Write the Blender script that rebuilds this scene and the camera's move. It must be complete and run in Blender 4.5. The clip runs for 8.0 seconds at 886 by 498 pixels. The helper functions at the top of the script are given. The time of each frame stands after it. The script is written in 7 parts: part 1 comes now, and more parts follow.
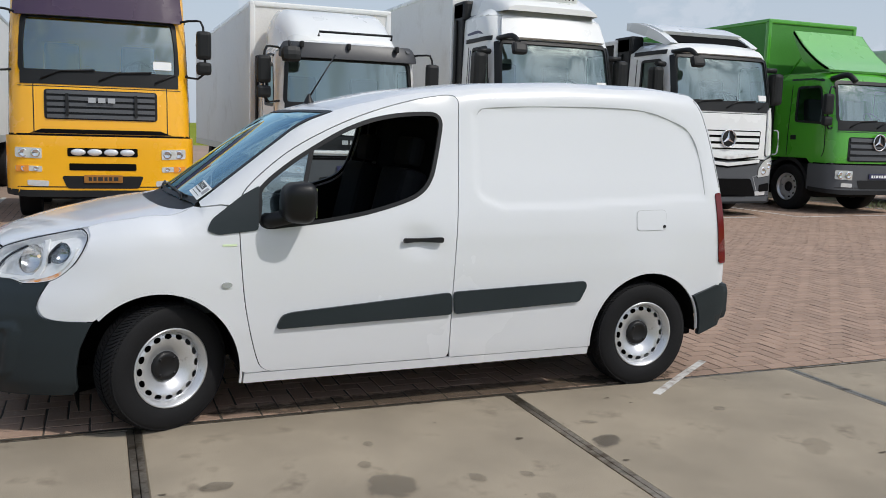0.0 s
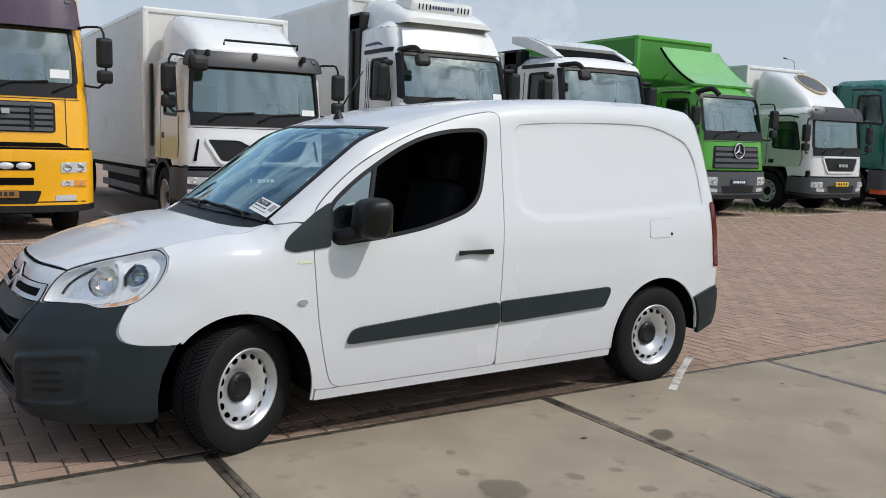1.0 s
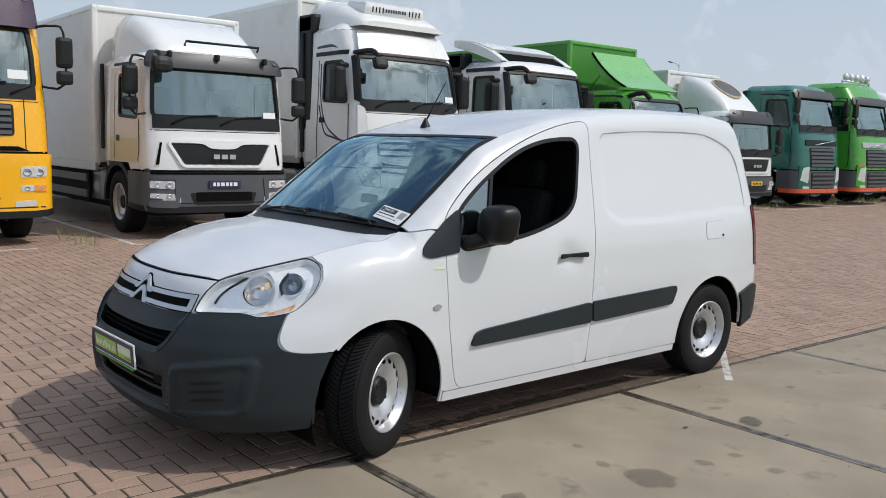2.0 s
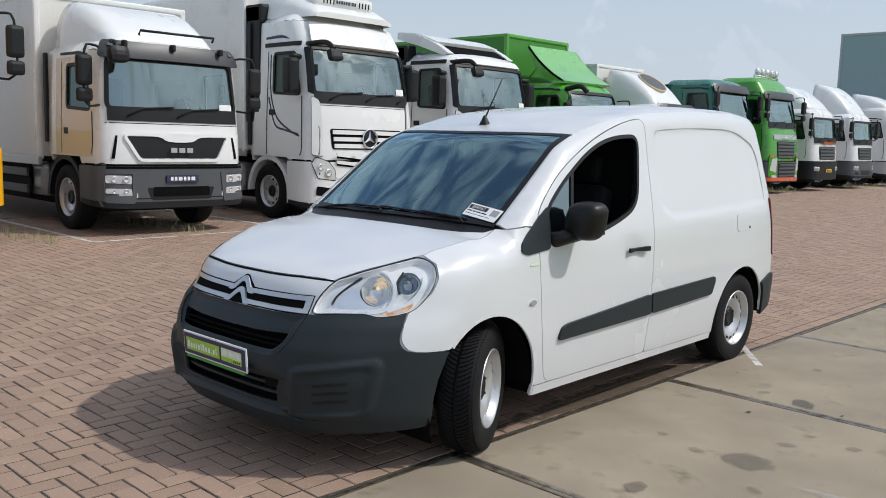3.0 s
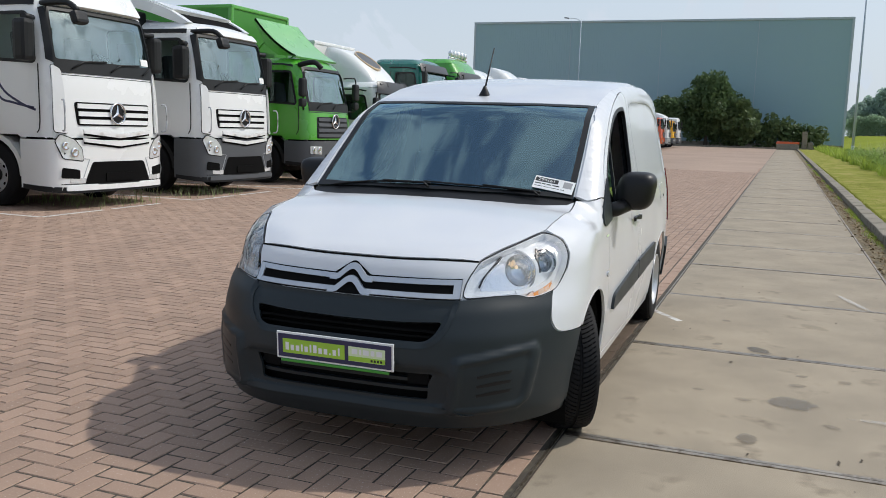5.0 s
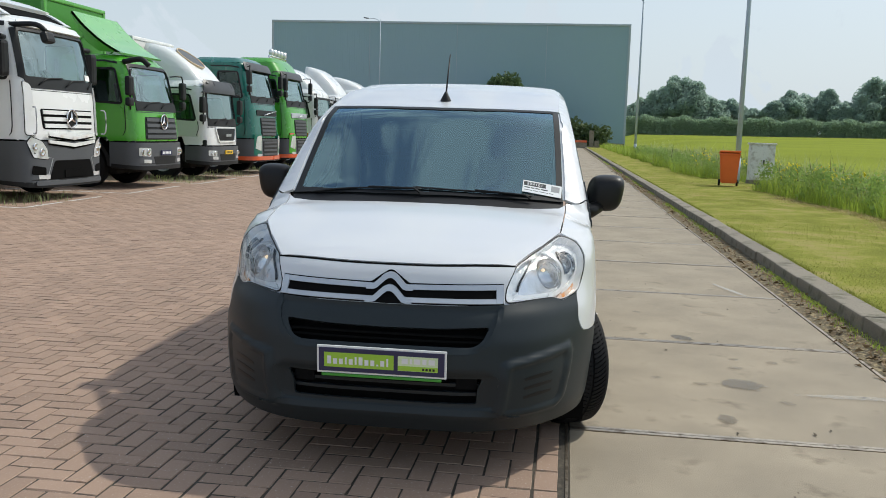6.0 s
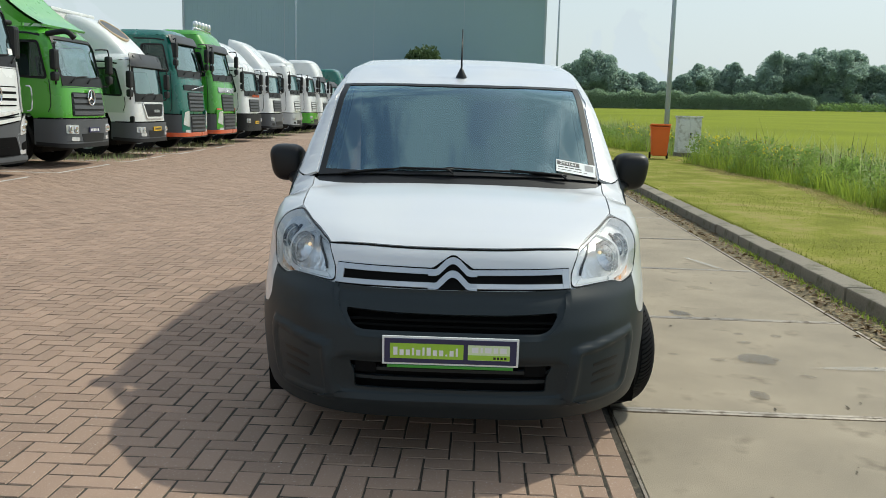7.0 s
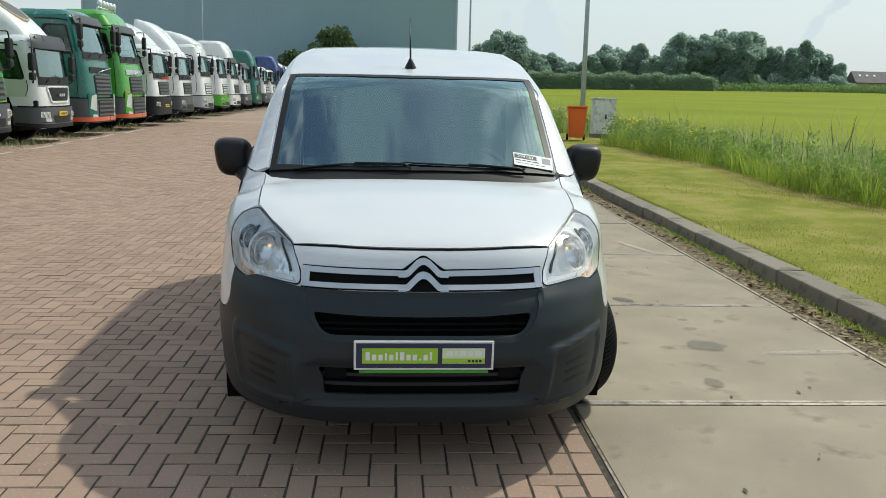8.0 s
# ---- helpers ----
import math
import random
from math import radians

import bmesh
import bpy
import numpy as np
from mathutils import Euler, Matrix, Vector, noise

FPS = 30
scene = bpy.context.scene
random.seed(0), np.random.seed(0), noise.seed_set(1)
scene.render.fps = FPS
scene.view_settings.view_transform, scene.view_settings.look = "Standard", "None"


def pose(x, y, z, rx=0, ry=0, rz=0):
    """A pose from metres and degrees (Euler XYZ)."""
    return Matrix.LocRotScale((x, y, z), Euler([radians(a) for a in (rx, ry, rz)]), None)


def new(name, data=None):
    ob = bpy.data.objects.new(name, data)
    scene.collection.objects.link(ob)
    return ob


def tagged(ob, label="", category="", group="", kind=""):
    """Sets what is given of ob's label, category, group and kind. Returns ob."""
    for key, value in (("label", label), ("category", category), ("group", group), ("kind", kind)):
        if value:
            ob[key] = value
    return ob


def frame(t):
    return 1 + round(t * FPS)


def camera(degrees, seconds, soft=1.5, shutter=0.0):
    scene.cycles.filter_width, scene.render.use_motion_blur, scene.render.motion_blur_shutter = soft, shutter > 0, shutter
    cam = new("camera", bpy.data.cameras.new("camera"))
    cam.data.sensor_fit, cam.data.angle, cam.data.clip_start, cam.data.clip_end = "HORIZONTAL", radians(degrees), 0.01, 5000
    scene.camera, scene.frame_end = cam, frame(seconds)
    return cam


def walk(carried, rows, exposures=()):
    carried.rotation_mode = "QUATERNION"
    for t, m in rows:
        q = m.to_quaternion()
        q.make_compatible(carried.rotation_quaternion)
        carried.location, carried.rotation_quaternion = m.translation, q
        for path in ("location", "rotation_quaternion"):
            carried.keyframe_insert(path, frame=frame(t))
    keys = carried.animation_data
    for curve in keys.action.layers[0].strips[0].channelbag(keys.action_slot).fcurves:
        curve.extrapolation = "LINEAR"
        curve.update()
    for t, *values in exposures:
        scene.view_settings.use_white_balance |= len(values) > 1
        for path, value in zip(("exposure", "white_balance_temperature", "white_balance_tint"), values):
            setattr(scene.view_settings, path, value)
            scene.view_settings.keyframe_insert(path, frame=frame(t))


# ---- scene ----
cam = camera(53.8, 8.0, soft=0.9)
METRES, EYE, TILT, LEAN, TURN = 7.41, 1.512, 0.0, 0.0, -21.6
ROWS = [
    (0.0, 0.0, 0.0, 0.0, 0.23, -7.79, -1.67),
    (0.5, -0.083, -0.0048, -0.0014, -5.99, -7.43, -1.71),
    (1.0, -0.1561, -0.0057, 0.0016, -10.32, -7.0, -1.57),
    (1.5, -0.2383, 0.0007, 0.0022, -14.72, -6.9, -1.63),
    (2.0, -0.3188, 0.0096, 0.0039, -17.56, -6.82, -1.57),
    (2.2, -0.3425, 0.0145, 0.0056, -18.32, -6.82, -1.56),
    (3.3, -0.4806, 0.0757, 0.0053, -26.30, -7.46, -1.56),
    (3.5, -0.4994, 0.0944, 0.0044, -27.52, -7.59, -1.53),
    (4.0, -0.5519, 0.1448, 0.0019, -33.05, -7.99, -1.55),
    (4.5, -0.6119, 0.1919, -0.0066, -38.83, -8.1, -1.69),
    (5.0, -0.6622, 0.2478, -0.009, -47.13, -7.93, -1.76),
    (5.2, -0.6809, 0.2725, -0.0075, -51.40, -7.79, -1.80),
    (6.3, -0.7608, 0.3826, -0.0083, -62.16, -7.78, -1.63),
    (6.5, -0.7637, 0.4018, -0.0074, -63.44, -8.03, -1.57),
    (7.0, -0.7667, 0.4362, -0.007, -65.91, -9.13, -1.49),
    (7.5, -0.7675, 0.4621, -0.0023, -68.97, -9.8, -1.46),
    (8.0, -0.7643, 0.4698, 0.0004, -71.63, -10.23, -1.34),
]
EXPOSURES = [(0.0, 0.05, 6350, 9), (2.0, 0.08, 6350, 9), (4.0, 0.20, 6400, 8), (5.2, 0.24, 6400, 8), (6.4, 0.29, 6600, 2), (8.0, 0.31, 6680, -1)]
walk(cam, [(t, pose(0, 0, EYE, TILT, LEAN, TURN) @ pose(METRES * x, METRES * y, METRES * z, 90 + pitch, roll, yaw)) for t, x, y, z, yaw, pitch, roll in ROWS], EXPOSURES)

# ---------------------------------------------------------------- light
SUN_WAY = Vector((0.54, -0.675, 1.0)).normalized()
sun_data = bpy.data.lights.new("sun", "SUN")
sun_data.energy, sun_data.angle, sun_data.color = 2.2, radians(1.2), (1.0, 0.955, 0.89)
sun = new("sun", sun_data)
sun.matrix_world = Matrix.Translation((20, -25, 40)) @ SUN_WAY.to_track_quat("Z", "Y").to_matrix().to_4x4()

world = bpy.data.worlds.new("sky")
scene.world = world
world.use_nodes = True
wn, wl = world.node_tree.nodes, world.node_tree.links
wn.clear()
sky = wn.new("ShaderNodeTexSky")
sky.sky_type, sky.sun_disc = "NISHITA", False
sky.sun_elevation = math.asin(SUN_WAY.z)
sky.sun_rotation = math.atan2(SUN_WAY.x, SUN_WAY.y)
sky.air_density, sky.dust_density, sky.ozone_density = 1.0, 2.5, 1.5
coord = wn.new("ShaderNodeTexCoord")
stretch = wn.new("ShaderNodeMapping")
stretch.inputs["Scale"].default_value = (1.6, 1.6, 1.6)
cloud = wn.new("ShaderNodeTexNoise")
cloud.inputs["Scale"].default_value, cloud.inputs["Detail"].default_value = 5.6, 10
cloud.inputs["Roughness"].default_value, cloud.inputs["Distortion"].default_value = 0.55, 0.7
ramp = wn.new("ShaderNodeValToRGB")
ramp.color_ramp.elements[0].position, ramp.color_ramp.elements[1].position = 0.45, 0.59
ramp.color_ramp.elements[0].color, ramp.color_ramp.elements[1].color = (0.05, 0.05, 0.05, 1), (1.0, 1.0, 1.0, 1)
split = wn.new("ShaderNodeSeparateXYZ")
low = wn.new("ShaderNodeMapRange")
low.interpolation_type = "SMOOTHSTEP"
low.inputs["From Min"].default_value, low.inputs["From Max"].default_value = 0.02, 0.50
low.inputs["To Min"].default_value, low.inputs["To Max"].default_value = 0.85, 0.0
veil = wn.new("ShaderNodeMath")
veil.operation = "MAXIMUM"
haze = wn.new("ShaderNodeMix")
haze.data_type = "RGBA"
haze.inputs["B"].default_value = (4.22, 4.66, 5.28, 1)
back = wn.new("ShaderNodeBackground")
back.inputs["Strength"].default_value = 0.129
wout = wn.new("ShaderNodeOutputWorld")
wl.new(coord.outputs["Generated"], stretch.inputs["Vector"])
wl.new(stretch.outputs["Vector"], cloud.inputs["Vector"])
wl.new(cloud.outputs["Fac"], ramp.inputs["Fac"])
wl.new(coord.outputs["Generated"], split.inputs["Vector"])
wl.new(split.outputs["Z"], low.inputs["Value"])
wl.new(low.outputs["Result"], veil.inputs[0])
wl.new(ramp.outputs["Color"], veil.inputs[1])
wl.new(veil.outputs[0], haze.inputs["Factor"])
wl.new(sky.outputs["Color"], haze.inputs["A"])
wl.new(haze.outputs["Result"], back.inputs["Color"])
wl.new(back.outputs["Background"], wout.inputs["Surface"])


# ---------------------------------------------------------------- materials
def tone(c, k):
    return tuple(min(1.0, v * k) for v in c[:3]) + (1.0,)


def surface(name, colour, rough=0.5, metal=0.0, vary=0.12, grain=40.0, patch=1.2, bump=0.15, depth=0.002, coat=0.0, island=0.0, single=0.0, ior=1.5, stain=None, stain_scale=0.6, stain_at=(0.55, 0.7)):
    """A principled surface with two scales of noise in its colour and roughness, and a fine relief."""
    m = bpy.data.materials.new(name)
    m.use_nodes = True
    n, l = m.node_tree.nodes, m.node_tree.links
    p = n["Principled BSDF"]
    p.inputs["Roughness"].default_value, p.inputs["Metallic"].default_value, p.inputs["IOR"].default_value = rough, metal, ior
    p.inputs["Coat Weight"].default_value, p.inputs["Coat Roughness"].default_value = coat, 0.05
    tc = n.new("ShaderNodeTexCoord")
    fine, broad = n.new("ShaderNodeTexNoise"), n.new("ShaderNodeTexNoise")
    for node, size, detail in ((fine, grain, 4), (broad, patch, 5)):
        node.inputs["Scale"].default_value, node.inputs["Detail"].default_value = size, detail
        l.new(tc.outputs["Object"], node.inputs["Vector"])
    add = n.new("ShaderNodeMath")
    add.operation = "ADD"
    l.new(fine.outputs["Fac"], add.inputs[0])
    l.new(broad.outputs["Fac"], add.inputs[1])
    last = add.outputs[0]
    for amount, kind in ((island, "island"), (single, "object")):
        if amount:
            src = n.new("ShaderNodeNewGeometry" if kind == "island" else "ShaderNodeObjectInfo")
            mul = n.new("ShaderNodeMath")
            mul.operation = "MULTIPLY_ADD"
            mul.inputs[1].default_value = amount
            l.new(src.outputs["Random Per Island" if kind == "island" else "Random"], mul.inputs[0])
            l.new(last, mul.inputs[2])
            last = mul.outputs[0]
    span = n.new("ShaderNodeMapRange")
    top = 1.35 + island + single
    span.inputs["From Min"].default_value, span.inputs["From Max"].default_value = 0.65, top
    l.new(last, span.inputs["Value"])
    mix = n.new("ShaderNodeMix")
    mix.data_type = "RGBA"
    mix.inputs["A"].default_value, mix.inputs["B"].default_value = tone(colour, 1 - vary), tone(colour, 1 + vary)
    l.new(span.outputs["Result"], mix.inputs["Factor"])
    col = mix.outputs["Result"]
    if stain:
        spot = n.new("ShaderNodeTexNoise")
        spot.inputs["Scale"].default_value, spot.inputs["Detail"].default_value, spot.inputs["Roughness"].default_value = stain_scale, 6, 0.65
        l.new(tc.outputs["Object"], spot.inputs["Vector"])
        edge = n.new("ShaderNodeMapRange")
        edge.inputs["From Min"].default_value, edge.inputs["From Max"].default_value = stain_at
        l.new(spot.outputs["Fac"], edge.inputs["Value"])
        over = n.new("ShaderNodeMix")
        over.data_type = "RGBA"
        over.inputs["B"].default_value = (*stain, 1)
        l.new(edge.outputs["Result"], over.inputs["Factor"])
        l.new(col, over.inputs["A"])
        col = over.outputs["Result"]
    l.new(col, p.inputs["Base Color"])
    gloss = n.new("ShaderNodeMapRange")
    gloss.inputs["To Min"].default_value, gloss.inputs["To Max"].default_value = max(0.02, rough - 0.08), min(1.0, rough + 0.08)
    l.new(broad.outputs["Fac"], gloss.inputs["Value"])
    l.new(gloss.outputs["Result"], p.inputs["Roughness"])
    if bump:
        b = n.new("ShaderNodeBump")
        b.inputs["Strength"].default_value, b.inputs["Distance"].default_value = bump, depth
        l.new(fine.outputs["Fac"], b.inputs["Height"])
        l.new(b.outputs["Normal"], p.inputs["Normal"])
    return m


def paint(name, colour, vary=0.03, rough=0.28):
    return surface(name, colour, rough, 0.0, vary, 300, 0.9, 0.02, 0.0005, coat=0.6)


def clear(name, colour, rough=0.0, gloss=1.0, sheen=(1, 1, 1), least=0.0):
    """Thin glass: tinted see-through with a Fresnel gloss."""
    m = bpy.data.materials.new(name)
    m.use_nodes = True
    n, l = m.node_tree.nodes, m.node_tree.links
    n.clear()
    out, mix, see, shine, fres, mul = (n.new("ShaderNode" + k) for k in ("OutputMaterial", "MixShader", "BsdfTransparent", "BsdfGlossy", "Fresnel", "Math"))
    see.inputs["Color"].default_value = (*colour, 1)
    shine.inputs["Roughness"].default_value = rough
    shine.inputs["Color"].default_value = (*sheen, 1)
    fres.inputs["IOR"].default_value = 1.52
    mul.operation, mul.use_clamp = "MULTIPLY_ADD", True
    mul.inputs[1].default_value, mul.inputs[2].default_value = gloss, least
    l.new(fres.outputs[0], mul.inputs[0])
    l.new(mul.outputs[0], mix.inputs[0])
    l.new(see.outputs[0], mix.inputs[1])
    l.new(shine.outputs[0], mix.inputs[2])
    l.new(mix.outputs[0], out.inputs["Surface"])
    return m


def leaf(name, colour, vary=0.35, through_light=0.0):
    m = surface(name, colour, 0.6, 0.0, vary, 3.0, 0.25, 0, island=0.5)
    p = m.node_tree.nodes["Principled BSDF"]
    p.inputs["Specular IOR Level"].default_value = 0.25
    if through_light:
        n, l = m.node_tree.nodes, m.node_tree.links
        glow, mix = n.new("ShaderNodeBsdfTranslucent"), n.new("ShaderNodeMixShader")
        l.new(p.inputs["Base Color"].links[0].from_socket, glow.inputs["Color"])
        mix.inputs[0].default_value = through_light
        l.new(p.outputs[0], mix.inputs[1])
        l.new(glow.outputs[0], mix.inputs[2])
        l.new(mix.outputs[0], n["Material Output"].inputs["Surface"])
    return m


VAN_WHITE = paint("van_white_paint", (0.692, 0.704, 0.728), 0.012, 0.25)
BUMPER = surface("grey_bumper_plastic", (0.0195, 0.0265, 0.0305), 0.45, 0, 0.12, 500, 3, 0.12, 0.0006, ior=1.42)
GLOSS_BLACK = surface("black_grille_plastic", (0.005, 0.006, 0.007), 0.5, 0, 0.15, 300, 3, 0.1, 0.0006, ior=1.3)
TRIM = surface("black_trim_plastic", (0.008, 0.008, 0.009), 0.45, 0, 0.15, 400, 3, 0.1, 0.0006)
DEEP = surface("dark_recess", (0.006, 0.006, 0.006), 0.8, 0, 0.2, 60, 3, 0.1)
RUBBER = surface("tyre_rubber", (0.010, 0.010, 0.011), 0.75, 0, 0.25, 120, 5, 0.25, 0.001)
RIM = surface("silver_painted_steel", (0.60, 0.61, 0.63), 0.30, 0.6, 0.1, 200, 8, 0.05, stain=(0.2, 0.18, 0.16), stain_scale=14, stain_at=(0.62, 0.8))
CHROME = surface("chrome", (0.82, 0.83, 0.85), 0.09, 1.0, 0.04, 100, 3, 0)
SATIN = surface("satin_chrome", (0.56, 0.585, 0.62), 0.26, 0.55, 0.04, 100, 3, 0)
INSIDE = surface("dark_interior_cloth", (0.013, 0.014, 0.016), 0.85, 0, 0.2, 200, 4, 0.2)
DASH = surface("dashboard_plastic", (0.030, 0.032, 0.036), 0.6, 0, 0.15, 300, 4, 0.15)
GLASS = clear("windscreen_glass", (0.52, 0.64, 0.68), 0.0, 1.6, (0.60, 0.88, 0.98), 0.16)
SIDE_GLASS = clear("side_window_glass", (0.80, 0.87, 0.87), 0.0, 1.0)
QUARTER_GLASS = clear("quarter_light_glass", (0.55, 0.66, 0.66), 0.0, 1.0, (0.80, 0.95, 0.95), 0.24)
CLEAR = clear("clear_lens", (0.93, 0.95, 0.97), 0.02)
TRUCK_GLASS = clear("truck_glass", (0.62, 0.76, 0.76), 0.01, 1.3, (0.74, 0.90, 0.88), 0.24)
CAB_GLASS = clear("dark_cab_side_glass", (0.40, 0.46, 0.47), 0.01, 0.9, (0.7, 0.9, 0.9), 0.03)
INDICATOR = surface("pale_amber_lens", (0.80, 0.60, 0.47), 0.12, 0.2, 0.2, 45, 14, 0.3, 0.004, stain=(0.88, 0.34, 0.07), stain_scale=26, stain_at=(0.50, 0.58))
AMBER = surface("amber_lens", (0.80, 0.30, 0.05), 0.15, 0, 0.1, 60, 8, 0.2)
RED_LENS = surface("red_lens", (0.13, 0.006, 0.008), 0.12, 0, 0.1, 60, 8, 0.1)
MIRROR = surface("mirror_glass", (0.8, 0.82, 0.84), 0.02, 1.0, 0.01, 10, 3, 0)
LIME = surface("lime_green_sign", (0.36, 0.60, 0.06), 0.4, 0, 0.04, 80, 5, 0)
GREEN_STRIP = surface("green_sign_strip", (0.06, 0.30, 0.04), 0.4, 0, 0.04, 80, 5, 0)
NAVY = surface("navy_sign", (0.028, 0.030, 0.085), 0.4, 0, 0.04, 80, 5, 0)
SIGN_WHITE = surface("white_sign", (0.82, 0.83, 0.82), 0.45, 0, 0.03, 80, 5, 0)
PALE_LIME = surface("pale_lime_sign", (0.70, 0.82, 0.52), 0.4, 0, 0.04, 80, 5, 0)
INK = surface("black_ink", (0.02, 0.02, 0.02), 0.5, 0, 0.1, 80, 5, 0)
PLATE_YELLOW = surface("yellow_plate", (0.80, 0.50, 0.03), 0.4, 0, 0.04, 80, 5, 0)
for m, level in ((GLOSS_BLACK, 0.15), (DEEP, 0.05), (RUBBER, 0.22), (BUMPER, 0.42), (INSIDE, 0.1), (TRIM, 0.35)):
    m.node_tree.nodes["Principled BSDF"].inputs["Specular IOR Level"].default_value = level
LAMP_GLOW = bpy.data.materials.new("lit_bulb")
LAMP_GLOW.use_nodes = True
LAMP_GLOW.node_tree.nodes["Principled BSDF"].inputs["Emission Color"].default_value = (1.0, 0.62, 0.25, 1)
LAMP_GLOW.node_tree.nodes["Principled BSDF"].inputs["Emission Strength"].default_value = 0.7


# ---------------------------------------------------------------- mesh tools
def thing(name, label, category, m=None, group="", kind=""):
    ob = new(name)
    if m is not None:
        ob.matrix_basis = m
    return tagged(ob, label, category, group, kind)


def part(name, bm, material, parent=None, label=""):
    """Links a bmesh as one mesh object under a thing or a part."""
    me = bpy.data.meshes.new(name)
    bm.to_mesh(me)
    bm.free()
    me.materials.append(material)
    ob = new(name, me)
    ob.parent = parent
    return tagged(ob, label)


def from_arrays(name, verts, faces, material, parent=None, label="", smooth=False):
    me = bpy.data.meshes.new(name)
    me.from_pydata([tuple(v) for v in np.asarray(verts).tolist()], [], [tuple(f) for f in np.asarray(faces).tolist()])
    if smooth:
        me.polygons.foreach_set("use_smooth", [True] * len(me.polygons))
    me.materials.append(material)
    ob = new(name, me)
    ob.parent = parent
    return tagged(ob, label)


def box(bm, size, at=(0, 0, 0), bevel=0.0, turn=(0, 0, 0), segments=2):
    r = bmesh.ops.create_cube(bm, size=1.0, matrix=pose(*at, *turn) @ Matrix.Diagonal((*size, 1)))
    if bevel:
        edges = {e for v in r["verts"] for e in v.link_edges}
        bmesh.ops.bevel(bm, geom=list(edges), offset=bevel, segments=segments, profile=0.6, affect="EDGES")
    return bm


def block(size, at=(0, 0, 0), bevel=0.0, turn=(0, 0, 0)):
    return box(bmesh.new(), size, at, bevel, turn)


def tube(bm, path, r, sides=8, taper=1.0, cap=True):
    """A round bar along a path of points."""
    path = [Vector(p) for p in path]
    rings = []
    for i, p in enumerate(path):
        d = (path[min(i + 1, len(path) - 1)] - path[max(i - 1, 0)]).normalized()
        q = d.to_track_quat("Z", "Y")
        k = r * (1 + (taper - 1) * i / max(1, len(path) - 1))
        rings.append([bm.verts.new(p + q @ Vector((k * math.cos(a), k * math.sin(a), 0))) for a in (2 * math.pi * j / sides for j in range(sides))])
    for a, b in zip(rings, rings[1:]):
        for j in range(sides):
            bm.faces.new((a[j], a[(j + 1) % sides], b[(j + 1) % sides], b[j])).smooth = True
    if cap:
        bm.faces.new(rings[0][::-1])
        bm.faces.new(rings[-1])
    return bm


def rod(path, r, sides=8, taper=1.0):
    return tube(bmesh.new(), path, r, sides, taper)


def lathe(bm, profile, steps=48, axis="y", at=(0, 0, 0), close=False):
    """Turns a profile of (radius, along) about an axis."""
    at = Vector(at)
    rings = []
    for j in range(steps):
        a = 2 * math.pi * j / steps
        c, s = math.cos(a), math.sin(a)
        spin = {"y": lambda r, h: Vector((r * c, h, r * s)), "x": lambda r, h: Vector((h, r * c, r * s)), "z": lambda r, h: Vector((r * c, r * s, h))}[axis]
        rings.append([bm.verts.new(at + spin(r, h)) for r, h in profile])
    k = len(profile)
    for j in range(steps):
        a, b = rings[j], rings[(j + 1) % steps]
        for i in range(k if close else k - 1):
            i2 = (i + 1) % k
            bm.faces.new((a[i], b[i], b[i2], a[i2])).smooth = True
    return bm


def prism(bm, outline, depth, axis="y", at=0.0):
    """A flat outline pushed out along an axis; outline in the two other axes."""
    def place(u, v, d):
        return {"y": (u, d, v), "x": (d, u, v), "z": (u, v, d)}[axis]
    a = [bm.verts.new(place(u, v, at)) for u, v in outline]
    b = [bm.verts.new(place(u, v, at + depth)) for u, v in outline]
    bm.faces.new(a)
    bm.faces.new(b[::-1])
    for i in range(len(a)):
        j = (i + 1) % len(a)
        bm.faces.new((a[j], a[i], b[i], b[j]))
    bmesh.ops.recalc_face_normals(bm, faces=bm.faces[:])
    return bm


def arc(cx, cz, r, a0, a1, n=16, squash=1.0):
    return [(cx + r * math.cos(radians(a0 + (a1 - a0) * i / n)), cz + squash * r * math.sin(radians(a0 + (a1 - a0) * i / n))) for i in range(n + 1)]


def curve_through(points, n=6, closed=False):
    """Catmull-Rom points through the given ones."""
    P = [np.array(p, float) for p in points]
    out = []
    last = len(P) if closed else len(P) - 1
    for i in range(last):
        if closed:
            a, b, c, d = (P[(i + k) % len(P)] for k in (-1, 0, 1, 2))
        else:
            a, b, c, d = P[max(i - 1, 0)], P[i], P[i + 1], P[min(i + 2, len(P) - 1)]
        for j in range(n):
            t = j / n
            out.append(tuple(0.5 * (2 * b + (c - a) * t + (2 * a - 5 * b + 4 * c - d) * t * t + (3 * b - a - 3 * c + d) * t ** 3)))
    if not closed:
        out.append(tuple(P[-1]))
    return out


def soft_corners(points, r, n=4):
    """A polygon with its corners rounded."""
    P = [np.array(p, float) for p in points]
    out = []
    for i, p in enumerate(P):
        a, b = P[i - 1] - p, P[(i + 1) % len(P)] - p
        la, lb = np.linalg.norm(a), np.linalg.norm(b)
        k = min(r, 0.45 * la, 0.45 * lb)
        s, e = p + a / la * k, p + b / lb * k
        for j in range(n + 1):
            t = j / n
            out.append(tuple((1 - t) ** 2 * s + 2 * t * (1 - t) * p + t * t * e))
    return out


def rect(u0, v0, u1, v1, r=0.0):
    P = [(u0, v0), (u1, v0), (u1, v1), (u0, v1)]
    return soft_corners(P, r) if r else P


def blend_max(a, b, k):
    h = np.clip(0.5 + 0.5 * (a - b) / k, 0, 1)
    return b + (a - b) * h + k * h * (1 - h)


